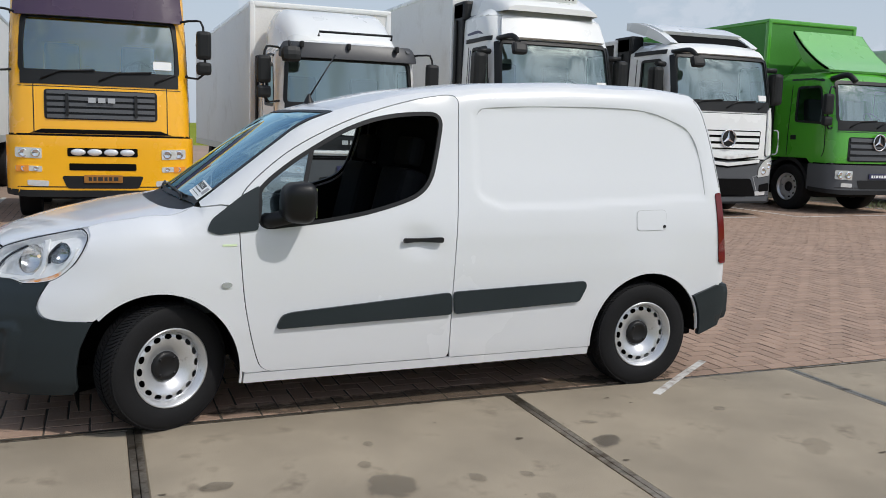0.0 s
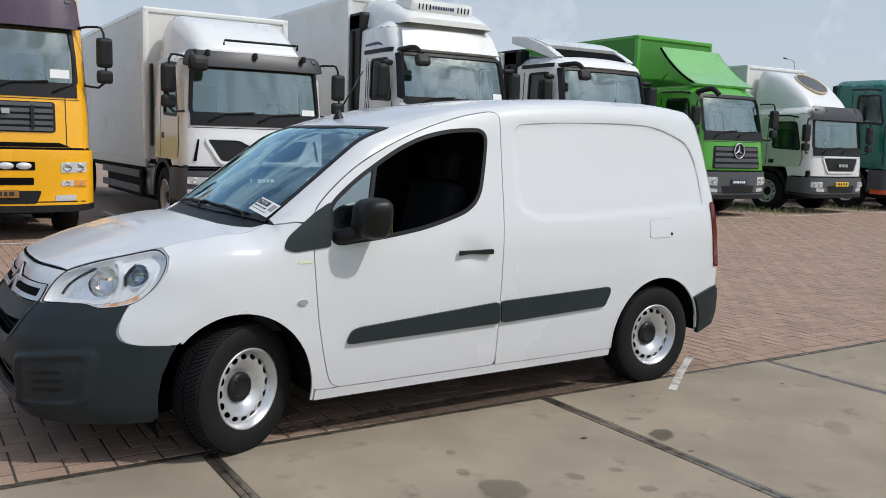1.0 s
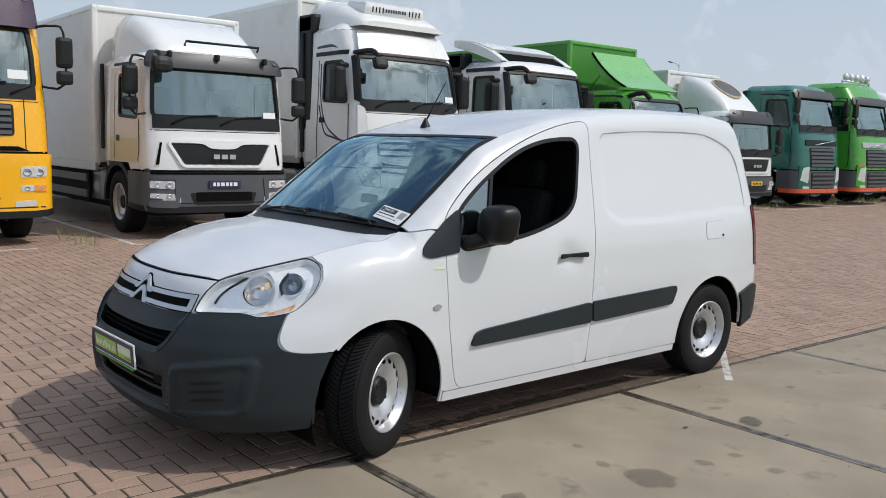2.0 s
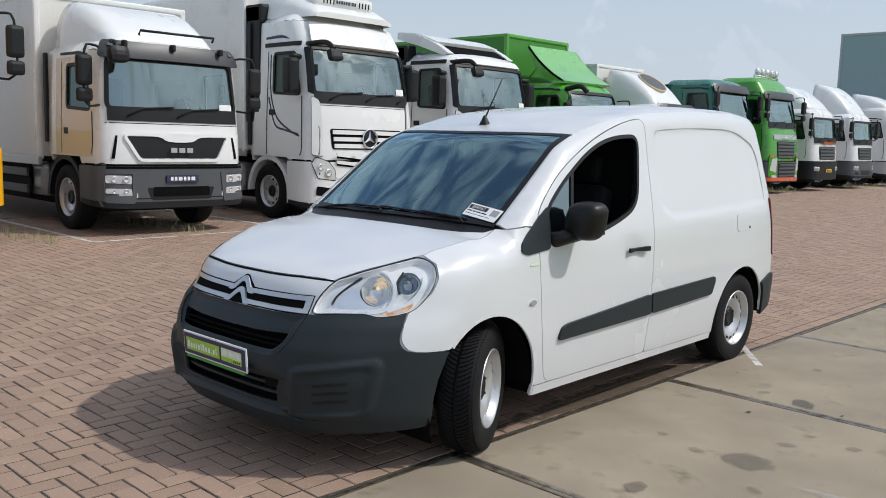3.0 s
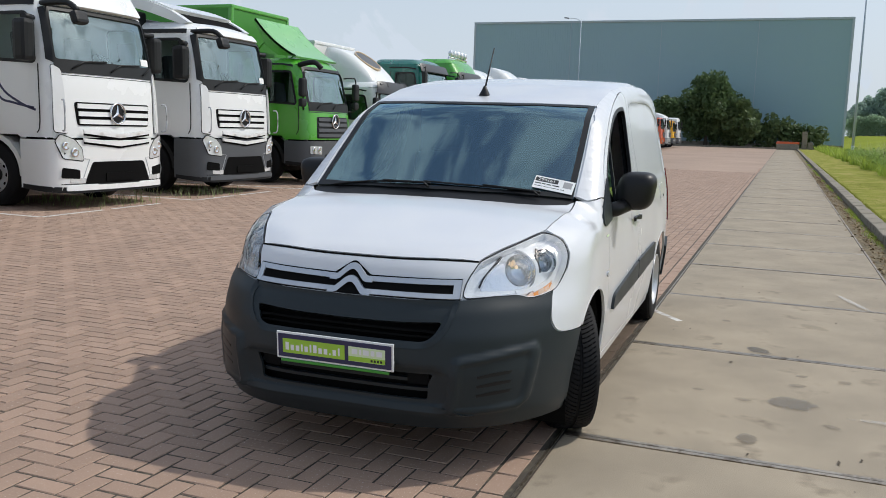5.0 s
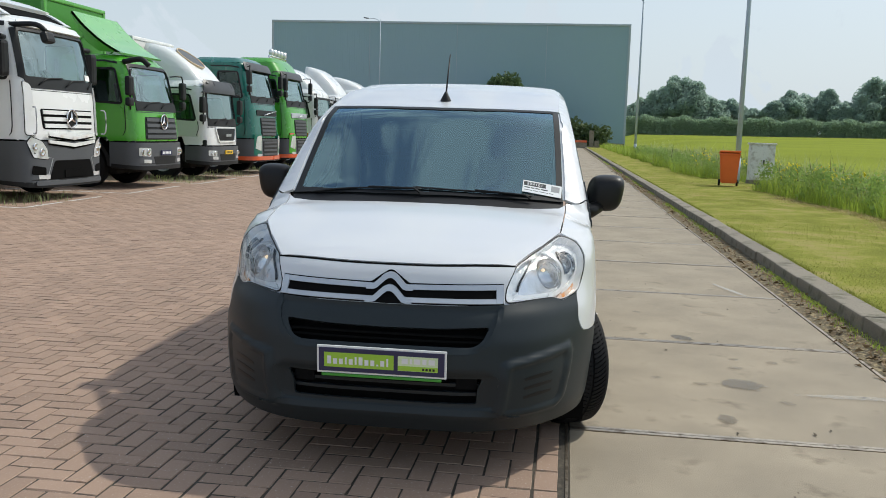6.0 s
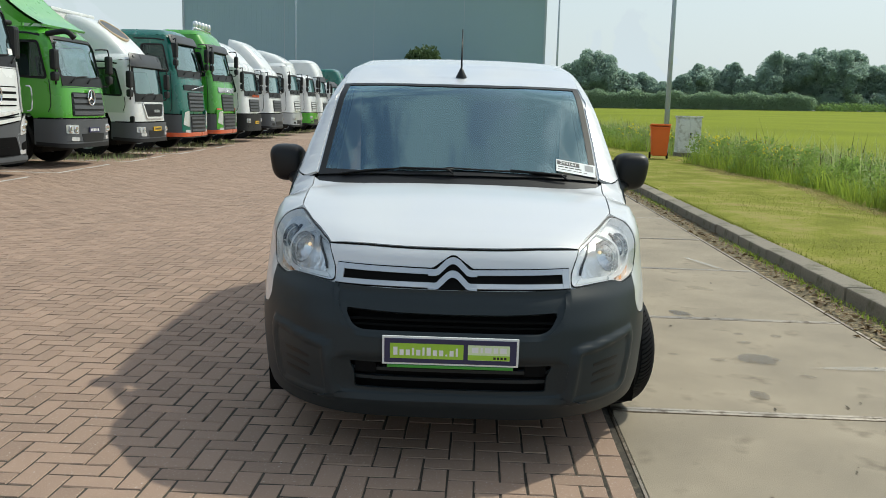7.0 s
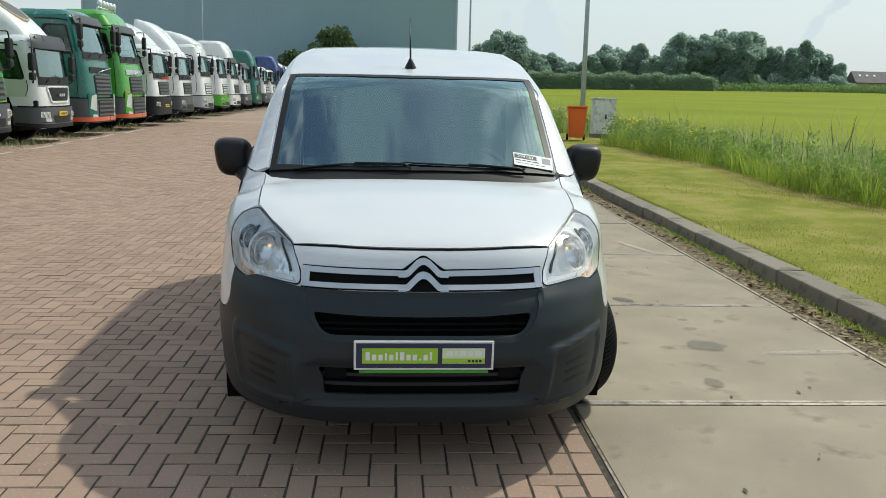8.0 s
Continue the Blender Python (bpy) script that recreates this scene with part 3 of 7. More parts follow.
    skin.panel("sill", way, [(0.325, 0.205), (2.35, 0.215), (2.352, 0.258), (0.33, 0.256)], VAN_WHITE, van, step=0.06, thick=0.03)
    skin.panel("seam_backing", way, ribbon(door_line, 0.05), DEEP, van, step=0.06, lift=-0.018, thick=0.004)
    skin.panel("mirror_triangle", way, soft_corners([(0.148, 0.992), (0.20, 0.970), (0.398, 0.990), (0.402, 1.12), (0.412, 1.212), (0.322, 1.160), (0.172, 1.045)], 0.02), BUMPER, van, step=0.04, lift=0.007, thick=0.012)
    # rub strip in two lengths
    skin.panel("rub_strip", way, soft_corners([(0.481, 0.488), (1.448, 0.512), (1.440, 0.634), (0.56, 0.570), (0.51, 0.555)], 0.025), BUMPER, door, step=0.05, lift=0.016, thick=0.02)
    skin.panel("rub_strip", way, soft_corners([(1.462, 0.513), (2.250, 0.545), (2.295, 0.632), (2.285, 0.664), (1.456, 0.636)], 0.02), BUMPER, van, step=0.05, lift=0.016, thick=0.02)
    # crease shade of the pressing, laid on as a thin grey ribbon
    skin.panel("press_line", way, ribbon(curve_through([(1.625, 1.598), (1.645, 1.622), (1.69, 1.637), (1.967, 1.655), (2.45, 1.666), (2.733, 1.654), (2.93, 1.602), (3.055, 1.537), (3.125, 1.385), (3.150, 1.158)], 5), 0.0045), PRESS, van, step=0.04, lift=0.0022, thick=0.002)
    skin.panel("arch_lip", way, ribbon(arc(-0.08, 0.27, 0.394, -8, 134, 26, 1.09), 0.012), VAN_WHITE, van, step=0.05, lift=0.002, thick=0.012)
    skin.panel("arch_lip", way, ribbon(arc(2.74, 0.31, 0.389, 2, 187, 26), 0.012), VAN_WHITE, van, step=0.05, lift=0.002, thick=0.012)
    # bumper ends beside the rear wheel, tail lamp, repeater, filler flap
    skin.panel("rear_bumper_end", way, arc(2.74, 0.31, 0.40, -3, 35, 6) + [(3.085, 0.55), (3.25, 0.60), (3.30, 0.585), (3.315, 0.43), (3.28, 0.34)], BUMPER, van, step=0.05, lift=0.018, thick=0.03)
    skin.panel("tail_lamp", way, soft_corners([(3.255, 0.735), (3.318, 0.735), (3.272, 1.17), (3.225, 1.17)], 0.02), RED_LENS, van, step=0.05, lift=0.008, thick=0.02, label="dark red tail lamp")
    skin.panel("door_handle", way, rect(1.155, 0.908, 1.385, 0.938, 0.014), TRIM, door, step=0.02, lift=0.030, thick=0.014)
    skin.panel("side_repeater", way, arc(0.24, 0.724, 0.026, 0, 360, 16, 0.55)[:-1], SATIN, van, step=0.02, lift=0.008, thick=0.01)
    skin.panel("name_badge", way, rect(0.222, 0.914, 0.292, 0.924), PALE_LIME, van, step=0.03, lift=0.003, thick=0.002, label="small lime green badge")
    skin.panel("rear_seam", way, ribbon(curve_through([(3.118, 1.735), (3.180, 1.62), (3.232, 1.42), (3.272, 1.20)], 4), 0.006), GREYLINE, van, step=0.05, lift=0.0012, thick=0.003)
    # wheel housing
    for cx, cz, r, tall in ((-0.08, 0.27, 0.388, 1.09), (2.74, 0.31, 0.385, 1.0)):
        bm = bmesh.new()
        prof = [(cx + r * math.cos(radians(a)), cz + r * tall * math.sin(radians(a))) for a in range(0, 205 if cx < 1 else 181, 8)]
        inn = [bm.verts.new((u, s * 0.50, v)) for u, v in prof]
        out = [bm.verts.new((u, s * 0.855, v)) for u, v in prof]
        for i in range(len(inn) - 1):
            bm.faces.new((inn[i], inn[i + 1], out[i + 1], out[i]))
        bm.faces.new(inn)
        part("wheel_housing", bm, DEEP, van)
    if near:
        skin.panel("fuel_flap_seam", way, soft_corners([(2.6305, 0.9475), (2.8495, 0.9505), (2.8455, 1.0725), (2.6345, 1.0695)], 0.03), PRESS, van, step=0.03, lift=0.0012, thick=0.002)
        skin.panel("fuel_flap", way, soft_corners([(2.633, 0.950), (2.847, 0.953), (2.843, 1.070), (2.637, 1.067)], 0.028), VAN_WHITE, van, step=0.03, lift=0.003, thick=0.006)
        skin.panel("flap_lock", way, arc(2.828, 0.972, 0.010, 0, 360, 10)[:-1], TRIM, van, step=0.02, lift=0.006, thick=0.005)
    # door mirror: arm and housing
    mir = thing("door_mirror", "", "")
    mir.parent = van
    bm = bmesh.new()
    bmesh.ops.create_uvsphere(bm, u_segments=28, v_segments=18, radius=1.0)
    for v in bm.verts:
        v.co = Vector((math.copysign(abs(v.co.x) ** 0.62 * 0.084, v.co.x), math.copysign(abs(v.co.y) ** 0.60 * 0.110, v.co.y), math.copysign(abs(v.co.z) ** 0.60 * 0.110, v.co.z)))
        v.co.y += 0.16 * v.co.z * s
    for v in bm.verts:
        k = 1 - 0.35 * (0.075 - v.co.x) / 0.15
        v.co.y, v.co.z = v.co.y * (0.6 + 0.4 * k), v.co.z * (0.66 + 0.34 * k)
        v.co.x += 0.04 * v.co.y * s
    bmesh.ops.translate(bm, verts=bm.verts[:], vec=(0.575, s * 0.968, 1.135))
    for f in bm.faces:
        f.smooth = True
    part("housing", bm, TRIM, mir)
    part("mirror_face", block((0.004, 0.15, 0.145), (0.650, s * 0.970, 1.137), 0.0), MIRROR, mir)
    bm = bmesh.new()
    tube(bm, [(0.43, s * 0.83, 1.035), (0.46, s * 0.885, 1.04), (0.55, s * 0.94, 1.068)], 0.040, 10)
    part("arm", bm, TRIM, mir)

# nose: bumper, grille bars, badge, lamps
REFLECTOR = surface("lamp_reflector", (0.95, 0.955, 0.96), 0.10, 0.72, 0.04, 38, 20, 0.5, 0.008)
SMOKED = surface("smoked_lamp_dish", (0.40, 0.45, 0.50), 0.10, 0.8, 0.1, 45, 25, 0.3, 0.006)
SILVERED = surface("mirror_lamp_dish", (0.80, 0.80, 0.80), 0.07, 0.85, 0.08, 40, 20, 0.5, 0.006)
BOWL = surface("silvered_lamp_bowl", (0.95, 0.955, 0.965), 0.12, 0.25, 0.05, 22, 9, 0.6, 0.012)
low = [(-1.10, 0.235), (-0.95, 0.215), (-0.6, 0.205), (-0.3, 0.20), (0.3, 0.20), (0.6, 0.205), (0.95, 0.215), (1.10, 0.235)]
arch_u = [(wrap_u(x, 0.885), z) for x, z in ((-0.470, 0.24), (-0.466, 0.34), (-0.442, 0.44), (-0.394, 0.54), (-0.376, 0.566))]
right_top = arch_u + curve_through([(wrap_u(-0.42, 0.88), 0.571), (wrap_u(-0.50, 0.85), 0.574), (wrap_u(-0.58, 0.82), 0.588), (wrap_u(-0.61, 0.80), 0.618), (wrap_u(-0.616, 0.80), 0.655), (wrap_u(-0.598, 0.803), 0.705), (wrap_u(-0.575, 0.805), 0.752)], 3) + [(u, z - 0.004) for u, z in lamp_low] + [(0.457, 0.740), (0.25, 0.735), (0.0, 0.733)]
bumper_line = low[4:-1] + right_top + [(-u, z) for u, z in right_top[-2::-1]] + [(-u, z) for u, z in low[4:-1][::-1]]
upper_slot = soft_corners([(-0.318, 0.574), (0.318, 0.574), (0.352, 0.600), (0.386, 0.656), (0.20, 0.646), (0.0, 0.643), (-0.20, 0.646), (-0.386, 0.656), (-0.352, 0.600)], 0.02)
intake_field = soft_corners([(-0.392, 0.316), (0.392, 0.316), (0.408, 0.462), (-0.408, 0.462)], 0.03)
lower_slot = soft_corners([(-0.338, 0.334), (0.338, 0.334), (0.338, 0.40), (0.354, 0.446), (-0.354, 0.446), (-0.338, 0.40)], 0.012)
front_bumper = skin.panel("front_bumper", wrap, bumper_line, BUMPER, van, holes=[upper_slot, intake_field], step=0.0125, lift=0.004, thick=0.03, label="unpainted dark grey plastic bumper")
for s in (-1, 1):
    skin.panel("scoop_lip", wrap, ribbon(curve_through([(s * u, z) for u, z in ((0.440, 0.738), (0.420, 0.690), (0.386, 0.622), (0.352, 0.580), (0.312, 0.562), (0.20, 0.557), (0.0, 0.556))], 4), 0.014), BUMPER, front_bumper, step=0.03, lift=0.0075, thick=0.010)
skin.panel("intake_surround", wrap, grown(intake_field, 0.01), BUMPER, front_bumper, holes=[lower_slot], step=0.03, lift=0.000, thick=0.012)
skin.panel("grille_recess", wrap, grown(upper_slot, 0.03), DEEP, front_bumper, step=0.05, lift=-0.06, thick=0.01)
skin.panel("intake_recess", wrap, grown(lower_slot, 0.03), DEEP, front_bumper, step=0.05, lift=-0.06, thick=0.01)
for z in (0.600, 0.625):
    skin.panel("grille_slat", wrap, rect(-0.37, z - 0.007, 0.37, z + 0.003), DEEP, front_bumper, step=0.05, lift=-0.02, thick=0.02)
for z in (0.370, 0.410):
    skin.panel("intake_slat", wrap, rect(-0.35, z - 0.009, 0.35, z + 0.005), BUMPER, front_bumper, step=0.05, lift=-0.022, thick=0.02)
skin.panel("tow_cover", wrap, rect(-0.338, 0.392, -0.262, 0.440, 0.010), GLOSS_BLACK, front_bumper, step=0.03, lift=-0.018, thick=0.02)
skin.panel("tow_cover", wrap, rect(0.262, 0.392, 0.338, 0.440, 0.010), GLOSS_BLACK, front_bumper, step=0.03, lift=-0.018, thick=0.02)
skin.panel("lower_lip", wrap, curve_through([(-0.50, 0.276), (-0.40, 0.286), (0.0, 0.290), (0.40, 0.286), (0.50, 0.276)], 4) + curve_through([(0.40, 0.304), (0.0, 0.309), (-0.40, 0.304)], 3), BUMPER, front_bumper, step=0.03, lift=0.010, thick=0.02)
for s in (-1, 1):
    # three slots in each raised corner
    for k in range(3):
        z = 0.362 + 0.040 * k
        skin.panel("fog_slot", wrap, [(s * u, v) for u, v in ((0.500, z - 0.006), (0.622, z + 0.006), (0.630, z + 0.018), (0.560, z + 0.016), (0.498, z + 0.004))], TRIM, front_bumper, step=0.03, lift=0.0056, thick=0.004)

# painted nose panel between the bonnet and the bars
nose_top = [(wrap_u(x, y), float(skin.at(from_top, [x - 0.006], [y])[0, 2]) - 0.004) for x, y in [(-0.765, 0.518)] + [(x, max(y, 0.001)) for x, y in nose_curve[::-1]]]
nose_half = [(0.0, 0.733), (0.25, 0.735), (0.454, 0.746), (0.469, 0.80), (0.495, 0.843)] + nose_top
skin.panel("nose_panel", wrap, nose_half + [(-u, z) for u, z in nose_half[-2:0:-1]], VAN_WHITE, van, step=0.025)
skin.panel("bonnet_gap", wrap, ribbon([(-u, z + 0.003) for u, z in nose_top] + [(u, z + 0.003) for u, z in nose_top[-2::-1]], 0.006), DEEP, van, step=0.05, lift=0.001, thick=0.006)
for s in (-1, 1):
    skin.panel("grille_slot", wrap, [(s * u, z) for u, z in ((0.0, 0.735), (0.448, 0.740), (0.464, 0.823), (0.0, 0.814))], DEEP, van, step=0.02, lift=0.005, thick=0.006)
    for z0, z1 in ((0.738, 0.757), (0.788, 0.809)):
        skin.panel("grille_bar", wrap, [(s * u, z) for u, z in ((0.072, z0), (0.444 if z0 < 0.76 else 0.456, z0 + (0.004 if z0 < 0.76 else 0.009)), (0.450 if z0 < 0.76 else 0.461, z1 + (0.004 if z0 < 0.76 else 0.010)), (0.072, z1))], SATIN, van, step=0.04, lift=0.009, thick=0.010)
    skin.panel("grille_bar_end", wrap, [(s * u, z) for u, z in ((0.420, 0.742), (0.446, 0.743), (0.462, 0.818), (0.432, 0.816))], SATIN, van, step=0.03, lift=0.0096, thick=0.010)
skin.panel("badge_recess", wrap, [(-0.11, 0.737), (0.11, 0.737), (0.105, 0.812), (0.08, 0.818), (0.032, 0.852), (0.012, 0.864), (0.0, 0.866), (-0.012, 0.864), (-0.032, 0.852), (-0.08, 0.818), (-0.105, 0.812)], DEEP, van, step=0.03, lift=0.0045, thick=0.01)
x_low, x_high = (float(skin.at(wrap, [0.0], [z])[0, 0]) for z in (0.745, 0.835))


def badge_x(z):
    return x_low + (x_high - x_low) * (z - 0.745) / 0.09 - 0.0115


for z in (0.748, 0.799):
    outer = [(-0.100, z + 0.0105), (-0.085, z + 0.0105), (-0.066, z + 0.016), (-0.028, z + 0.052), (-0.012, z + 0.060), (0.0, z + 0.062)]
    outer += [(-a, b) for a, b in outer[-2::-1]]
    inner_line = [(-0.100, z - 0.0105), (-0.070, z - 0.0105), (-0.056, z - 0.006), (-0.022, z + 0.026), (-0.010, z + 0.034), (0.0, z + 0.036)]
    inner_line = (inner_line + [(-a, b) for a, b in inner_line[-2::-1]])[::-1]
    bm = bmesh.new()
    rows = [[bm.verts.new((badge_x(b) + d, a, b)) for a, b in outer + inner_line] for d in (0.0, 0.016)]
    n = len(outer)
    for k in range(n - 1):
        for row, f in ((rows[0], 1), (rows[1], -1)):
            quad = (row[k], row[k + 1], row[2 * n - 2 - k], row[2 * n - 1 - k])
            bm.faces.new(quad[::f])
    for k in range(2 * n):
        m = (k + 1) % (2 * n)
        bm.faces.new((rows[0][k], rows[1][k], rows[1][m], rows[0][m]))
    bmesh.ops.recalc_face_normals(bm, faces=bm.faces[:])
    part("badge_chevron", bm, SATIN, van)

for s in (-1, 1):
    line = soft_corners([(s * u, z) for u, z in lamp_line], 0.034)
    lamp = thing("headlamp", "", "")
    lamp.parent = van
    dishes = ((0.722, 0.860, 0.070), (0.868, 0.892, 0.056))
    skin.panel("lamp_bowl", wrap, line, BOWL, lamp, holes=[arc(s * u, z, r * 0.98, 0, 360, 28)[:-1] for u, z, r in dishes], step=0.03, lift=-0.036, thick=0.004, label="bright silvered lamp bowl")
    skin.panel("lamp_rim", wrap, grown(line, -0.001), BOWL, lamp, holes=[grown(line, -0.004)], step=0.03, lift=-0.003, thick=0.034)
    # round reflector dishes
    for (u, z, r), nm in ((dishes[0], "main"), (dishes[1], "side")):
        q = skin.at(wrap, [s * u], [z])[0]
        inward = (Vector(skin.normal(q[None])[0]) * -0.8 + Vector((0.2, 0, 0))).normalized()
        m = Matrix.Translation(Vector(q) + inward * 0.048) @ (-inward).to_track_quat("Z", "Y").to_matrix().to_4x4()
        bm = bmesh.new()
        lathe(bm, [(0.0, -0.045), (r * 0.16, -0.045), (r * 0.5, -0.038), (r * 0.85, -0.012), (r, 0.014)], 24, "z")
        bmesh.ops.transform(bm, matrix=m, verts=bm.verts[:])
        part("reflector", bm, SILVERED if nm == "main" else SMOKED, lamp)
        bm = bmesh.new()
        bmesh.ops.create_uvsphere(bm, u_segments=12, v_segments=8, radius=0.008, matrix=m @ Matrix.Translation((0, 0.020, -0.024)))
        part("bulb", bm, LAMP_GLOW if nm == "main" else CHROME, lamp)
    skin.panel("lamp_seam", wrap, grown(line, 0.0026), TRIM, lamp, holes=[grown(line, -0.0005)], step=0.03, lift=0.0005, thick=0.006)
    # mirrored trough that draws the main dish out towards the grille, with its dark edge
    wing = [(0.535, 0.786), (0.565, 0.835), (0.610, 0.885), (0.660, 0.925), (0.705, 0.945), (0.745, 0.938), (0.775, 0.908), (0.788, 0.862), (0.780, 0.815), (0.755, 0.786), (0.700, 0.777), (0.600, 0.776)]
    skin.panel("reflector_wing", wrap, [(s * u, z) for u, z in wing], REFLECTOR, lamp, holes=[arc(s * 0.722, 0.860, 0.0685, 0, 360, 24)[:-1]], step=0.02, lift=-0.034, thick=0.006)
    skin.panel("trough_edge", wrap, ribbon(curve_through([(s * u, z) for u, z in ((0.532, 0.796), (0.556, 0.838), (0.600, 0.886), (0.654, 0.927))], 4), 0.007), TRIM, lamp, step=0.03, lift=-0.027, thick=0.008)
    # bright bands that sweep round the dishes, and the dark shell behind the side dish
    for pts, w in ((((0.690, 0.766), (0.776, 0.780), (0.808, 0.836), (0.802, 0.905), (0.764, 0.950), (0.705, 0.958)), 0.018), (((0.775, 0.770), (0.872, 0.800), (0.930, 0.858), (0.950, 0.925)), 0.016)):
        skin.panel("lamp_band", wrap, ribbon(curve_through([(s * u, z) for u, z in pts], 5), w), BOWL, lamp, step=0.02, lift=-0.022, thick=0.012)
    skin.panel("dark_shell", wrap, ribbon(curve_through([(s * u, z) for u, z in ((0.832, 0.838), (0.826, 0.900), (0.852, 0.950))], 5), 0.010), TRIM, lamp, step=0.02, lift=-0.028, thick=0.010)
    skin.panel("lamp_sill", wrap, [(s * u, z) for u, z in ((0.50, 0.764), (0.69, 0.766), (0.70, 0.778), (0.52, 0.780))], BOWL, lamp, step=0.03, lift=-0.026, thick=0.012)
    skin.panel("indicator", wrap, [(s * u, z) for u, z in ((0.728, 0.746), (0.80, 0.741), (0.842, 0.748), (0.872, 0.766), (0.893, 0.790), (0.888, 0.812), (0.842, 0.796), (0.785, 0.774))], INDICATOR, lamp, step=0.03, lift=-0.025, thick=0.01)
    skin.panel("lamp_surround", wrap, grown(line, 0.028), VAN_WHITE, lamp, holes=[grown(line, 0.001)], step=0.03, lift=-0.009, thick=0.004)
    low_edge = [(s * wrap_u(x, y), z) for x, y, z in ((-0.40, 0.88, 0.572), (-0.50, 0.85, 0.576), (-0.575, 0.82, 0.590), (-0.605, 0.80, 0.62), (-0.612, 0.80, 0.66), (-0.575, 0.805, 0.742))]
    skin.panel("wing_flange", wrap, ribbon(low_edge, 0.036), VAN_WHITE, van, step=0.03, lift=-0.008, thick=0.004)
    g = skin.panel("lamp_cover", wrap, line, CLEAR, lamp, step=0.04, lift=0.0, thick=0.0)
    g.visible_shadow = False

# sign plate
bm = bmesh.new()
sign = thing("sign_plate", "", "")
sign.parent = van
sign.matrix_basis = pose(-1.068, 0.0, 0.514, 0, -4, 0)
part("backing", block((0.008, 0.54, 0.118), (0, 0, 0), 0.003), SIGN_WHITE, sign)
part("frame", block((0.006, 0.522, 0.100), (-0.004, 0, 0), 0.001), NAVY, sign)
part("lime_field", block((0.004, 0.29, 0.062), (-0.0065, 0.093, 0), 0.0), LIME, sign)
part("pale_field", block((0.004, 0.165, 0.062), (-0.0065, -0.152, 0), 0.0), PALE_LIME, sign)
part("lower_field", block((0.0042, 0.165, 0.020), (-0.0069, -0.152, -0.020), 0.0), LIME, sign)
part("green_strip", block((0.012, 0.50, 0.011), (-0.002, 0, -0.0655), 0.002), GREEN_STRIP, sign)
bars(sign, "lettering", 0.225, -0.018, -0.030, 0.016, SIGN_WHITE, lambda u, v: (-0.0090, u, v), (2, 2, 2, 1, 2, 1, 2, 2, 2, 1, 2, 1), (1.0, 0.7, 0.7, 0.9, 0.7, 1.0, 1.0, 0.7, 0.7, 0.22, 0.7, 1.0))
bars(sign, "lettering", -0.085, 0.0, -0.222, 0.022, SIGN_WHITE, lambda u, v: (-0.0090, u, v), (3, 1, 3, 2, 3))
bars(sign, "lettering", -0.170, -0.026, -0.222, -0.016, INK, lambda u, v: (-0.0092, u, v), (2, 2, 2, 2))

# rear doors and bumper
rear_half = [(0.0, 0.42), (0.76, 0.42), (0.79, 0.62), (0.785, 0.75), (0.775, 1.0), (0.755, 1.2), (0.70, 1.5), (0.63, 1.70), (0.4, 1.765), (0.0, 1.775)]
for s in (-1, 1):
    skin.panel("rear_door", from_rear, [(s * (u + (0.004 if u == 0 else 0)), z) for u, z in rear_half], VAN_WHITE, van, step=0.12)
part("rear_bumper", block((0.14, 1.60, 0.26), (3.37, 0, 0.47), 0.068), BUMPER, van)
# cowl under the screen, wipers, aerial
skin.panel("cowl", from_top, both([(-0.10, 0.0), (-0.085, 0.30), (-0.056, 0.47), (-0.012, 0.60), (0.04, 0.71), (0.10, 0.728), (0.125, 0.70), (0.072, 0.48), (0.036, 0.25), (0.025, 0.0)]), TRIM, van, step=0.04, lift=-0.010, thick=0.02)
for pts in ([(0.06, 0.60), (0.05, 0.40), (0.035, 0.20), (0.03, 0.02)], [(0.04, 0.06), (0.035, -0.15), (0.05, -0.38), (0.075, -0.56)]):
    P = [skin.at(from_top, [x + 0.015], [y])[0] + np.array((0, 0, 0.005)) for x, y in curve_through(pts, 4)]
    part("wiper_blade", rod(P, 0.0055, 6), TRIM, van)
    part("wiper_arm", rod([P[len(P) // 2] + np.array((0, 0, 0.006)), P[-2] + np.array((-0.02, 0, 0.003)), P[-1] + np.array((-0.03, 0, -0.02))], 0.006, 6), TRIM, van)
z = top_z(0.86, 0)
bm = bmesh.new()
lathe(bm, [(0.034, 0.0), (0.030, 0.012), (0.018, 0.035), (0.009, 0.055), (0.0, 0.06)], 16, "z", (0.86, 0, z - 0.004))
part("aerial_foot", bm, TRIM, van)
part("aerial", rod([(0.865, 0, z + 0.04), (1.02, 0, z + 0.29)], 0.0058, 6, 0.6), TRIM, van)

# cab inside
part("bulkhead", block((0.03, 1.34, 1.30), (1.52, 0, 0.93), 0.01), INSIDE, van)
part("floor_pan", block((1.95, 1.60, 0.10), (1.34, 0, 0.245), 0.02), DEEP, van)
part("engine_tray", block((0.95, 1.20, 0.10), (-0.20, 0, 0.245), 0.02), DEEP, van)
part("nose_tray", block((0.30, 1.00, 0.07), (-0.62, 0, 0.215), 0.02), DEEP, van)
part("tail_tray", block((1.0, 1.20, 0.10), (2.80, 0, 0.265), 0.02), DEEP, van)
bm = bmesh.new()
prism(bm, curve_through([(0.10, 1.04), (0.35, 1.10), (0.50, 1.07), (0.56, 0.98), (0.52, 0.80), (0.46, 0.55)], 4) + [(0.05, 0.55)], 1.42, "y", -0.71)
part("dashboard", bm, DASH, van)
bm = bmesh.new()
lathe(bm, [(0.185 + 0.016 * math.cos(a), 0.016 * math.sin(a)) for a in (2 * math.pi * i / 8 for i in range(8))], 28, "z", close=True)
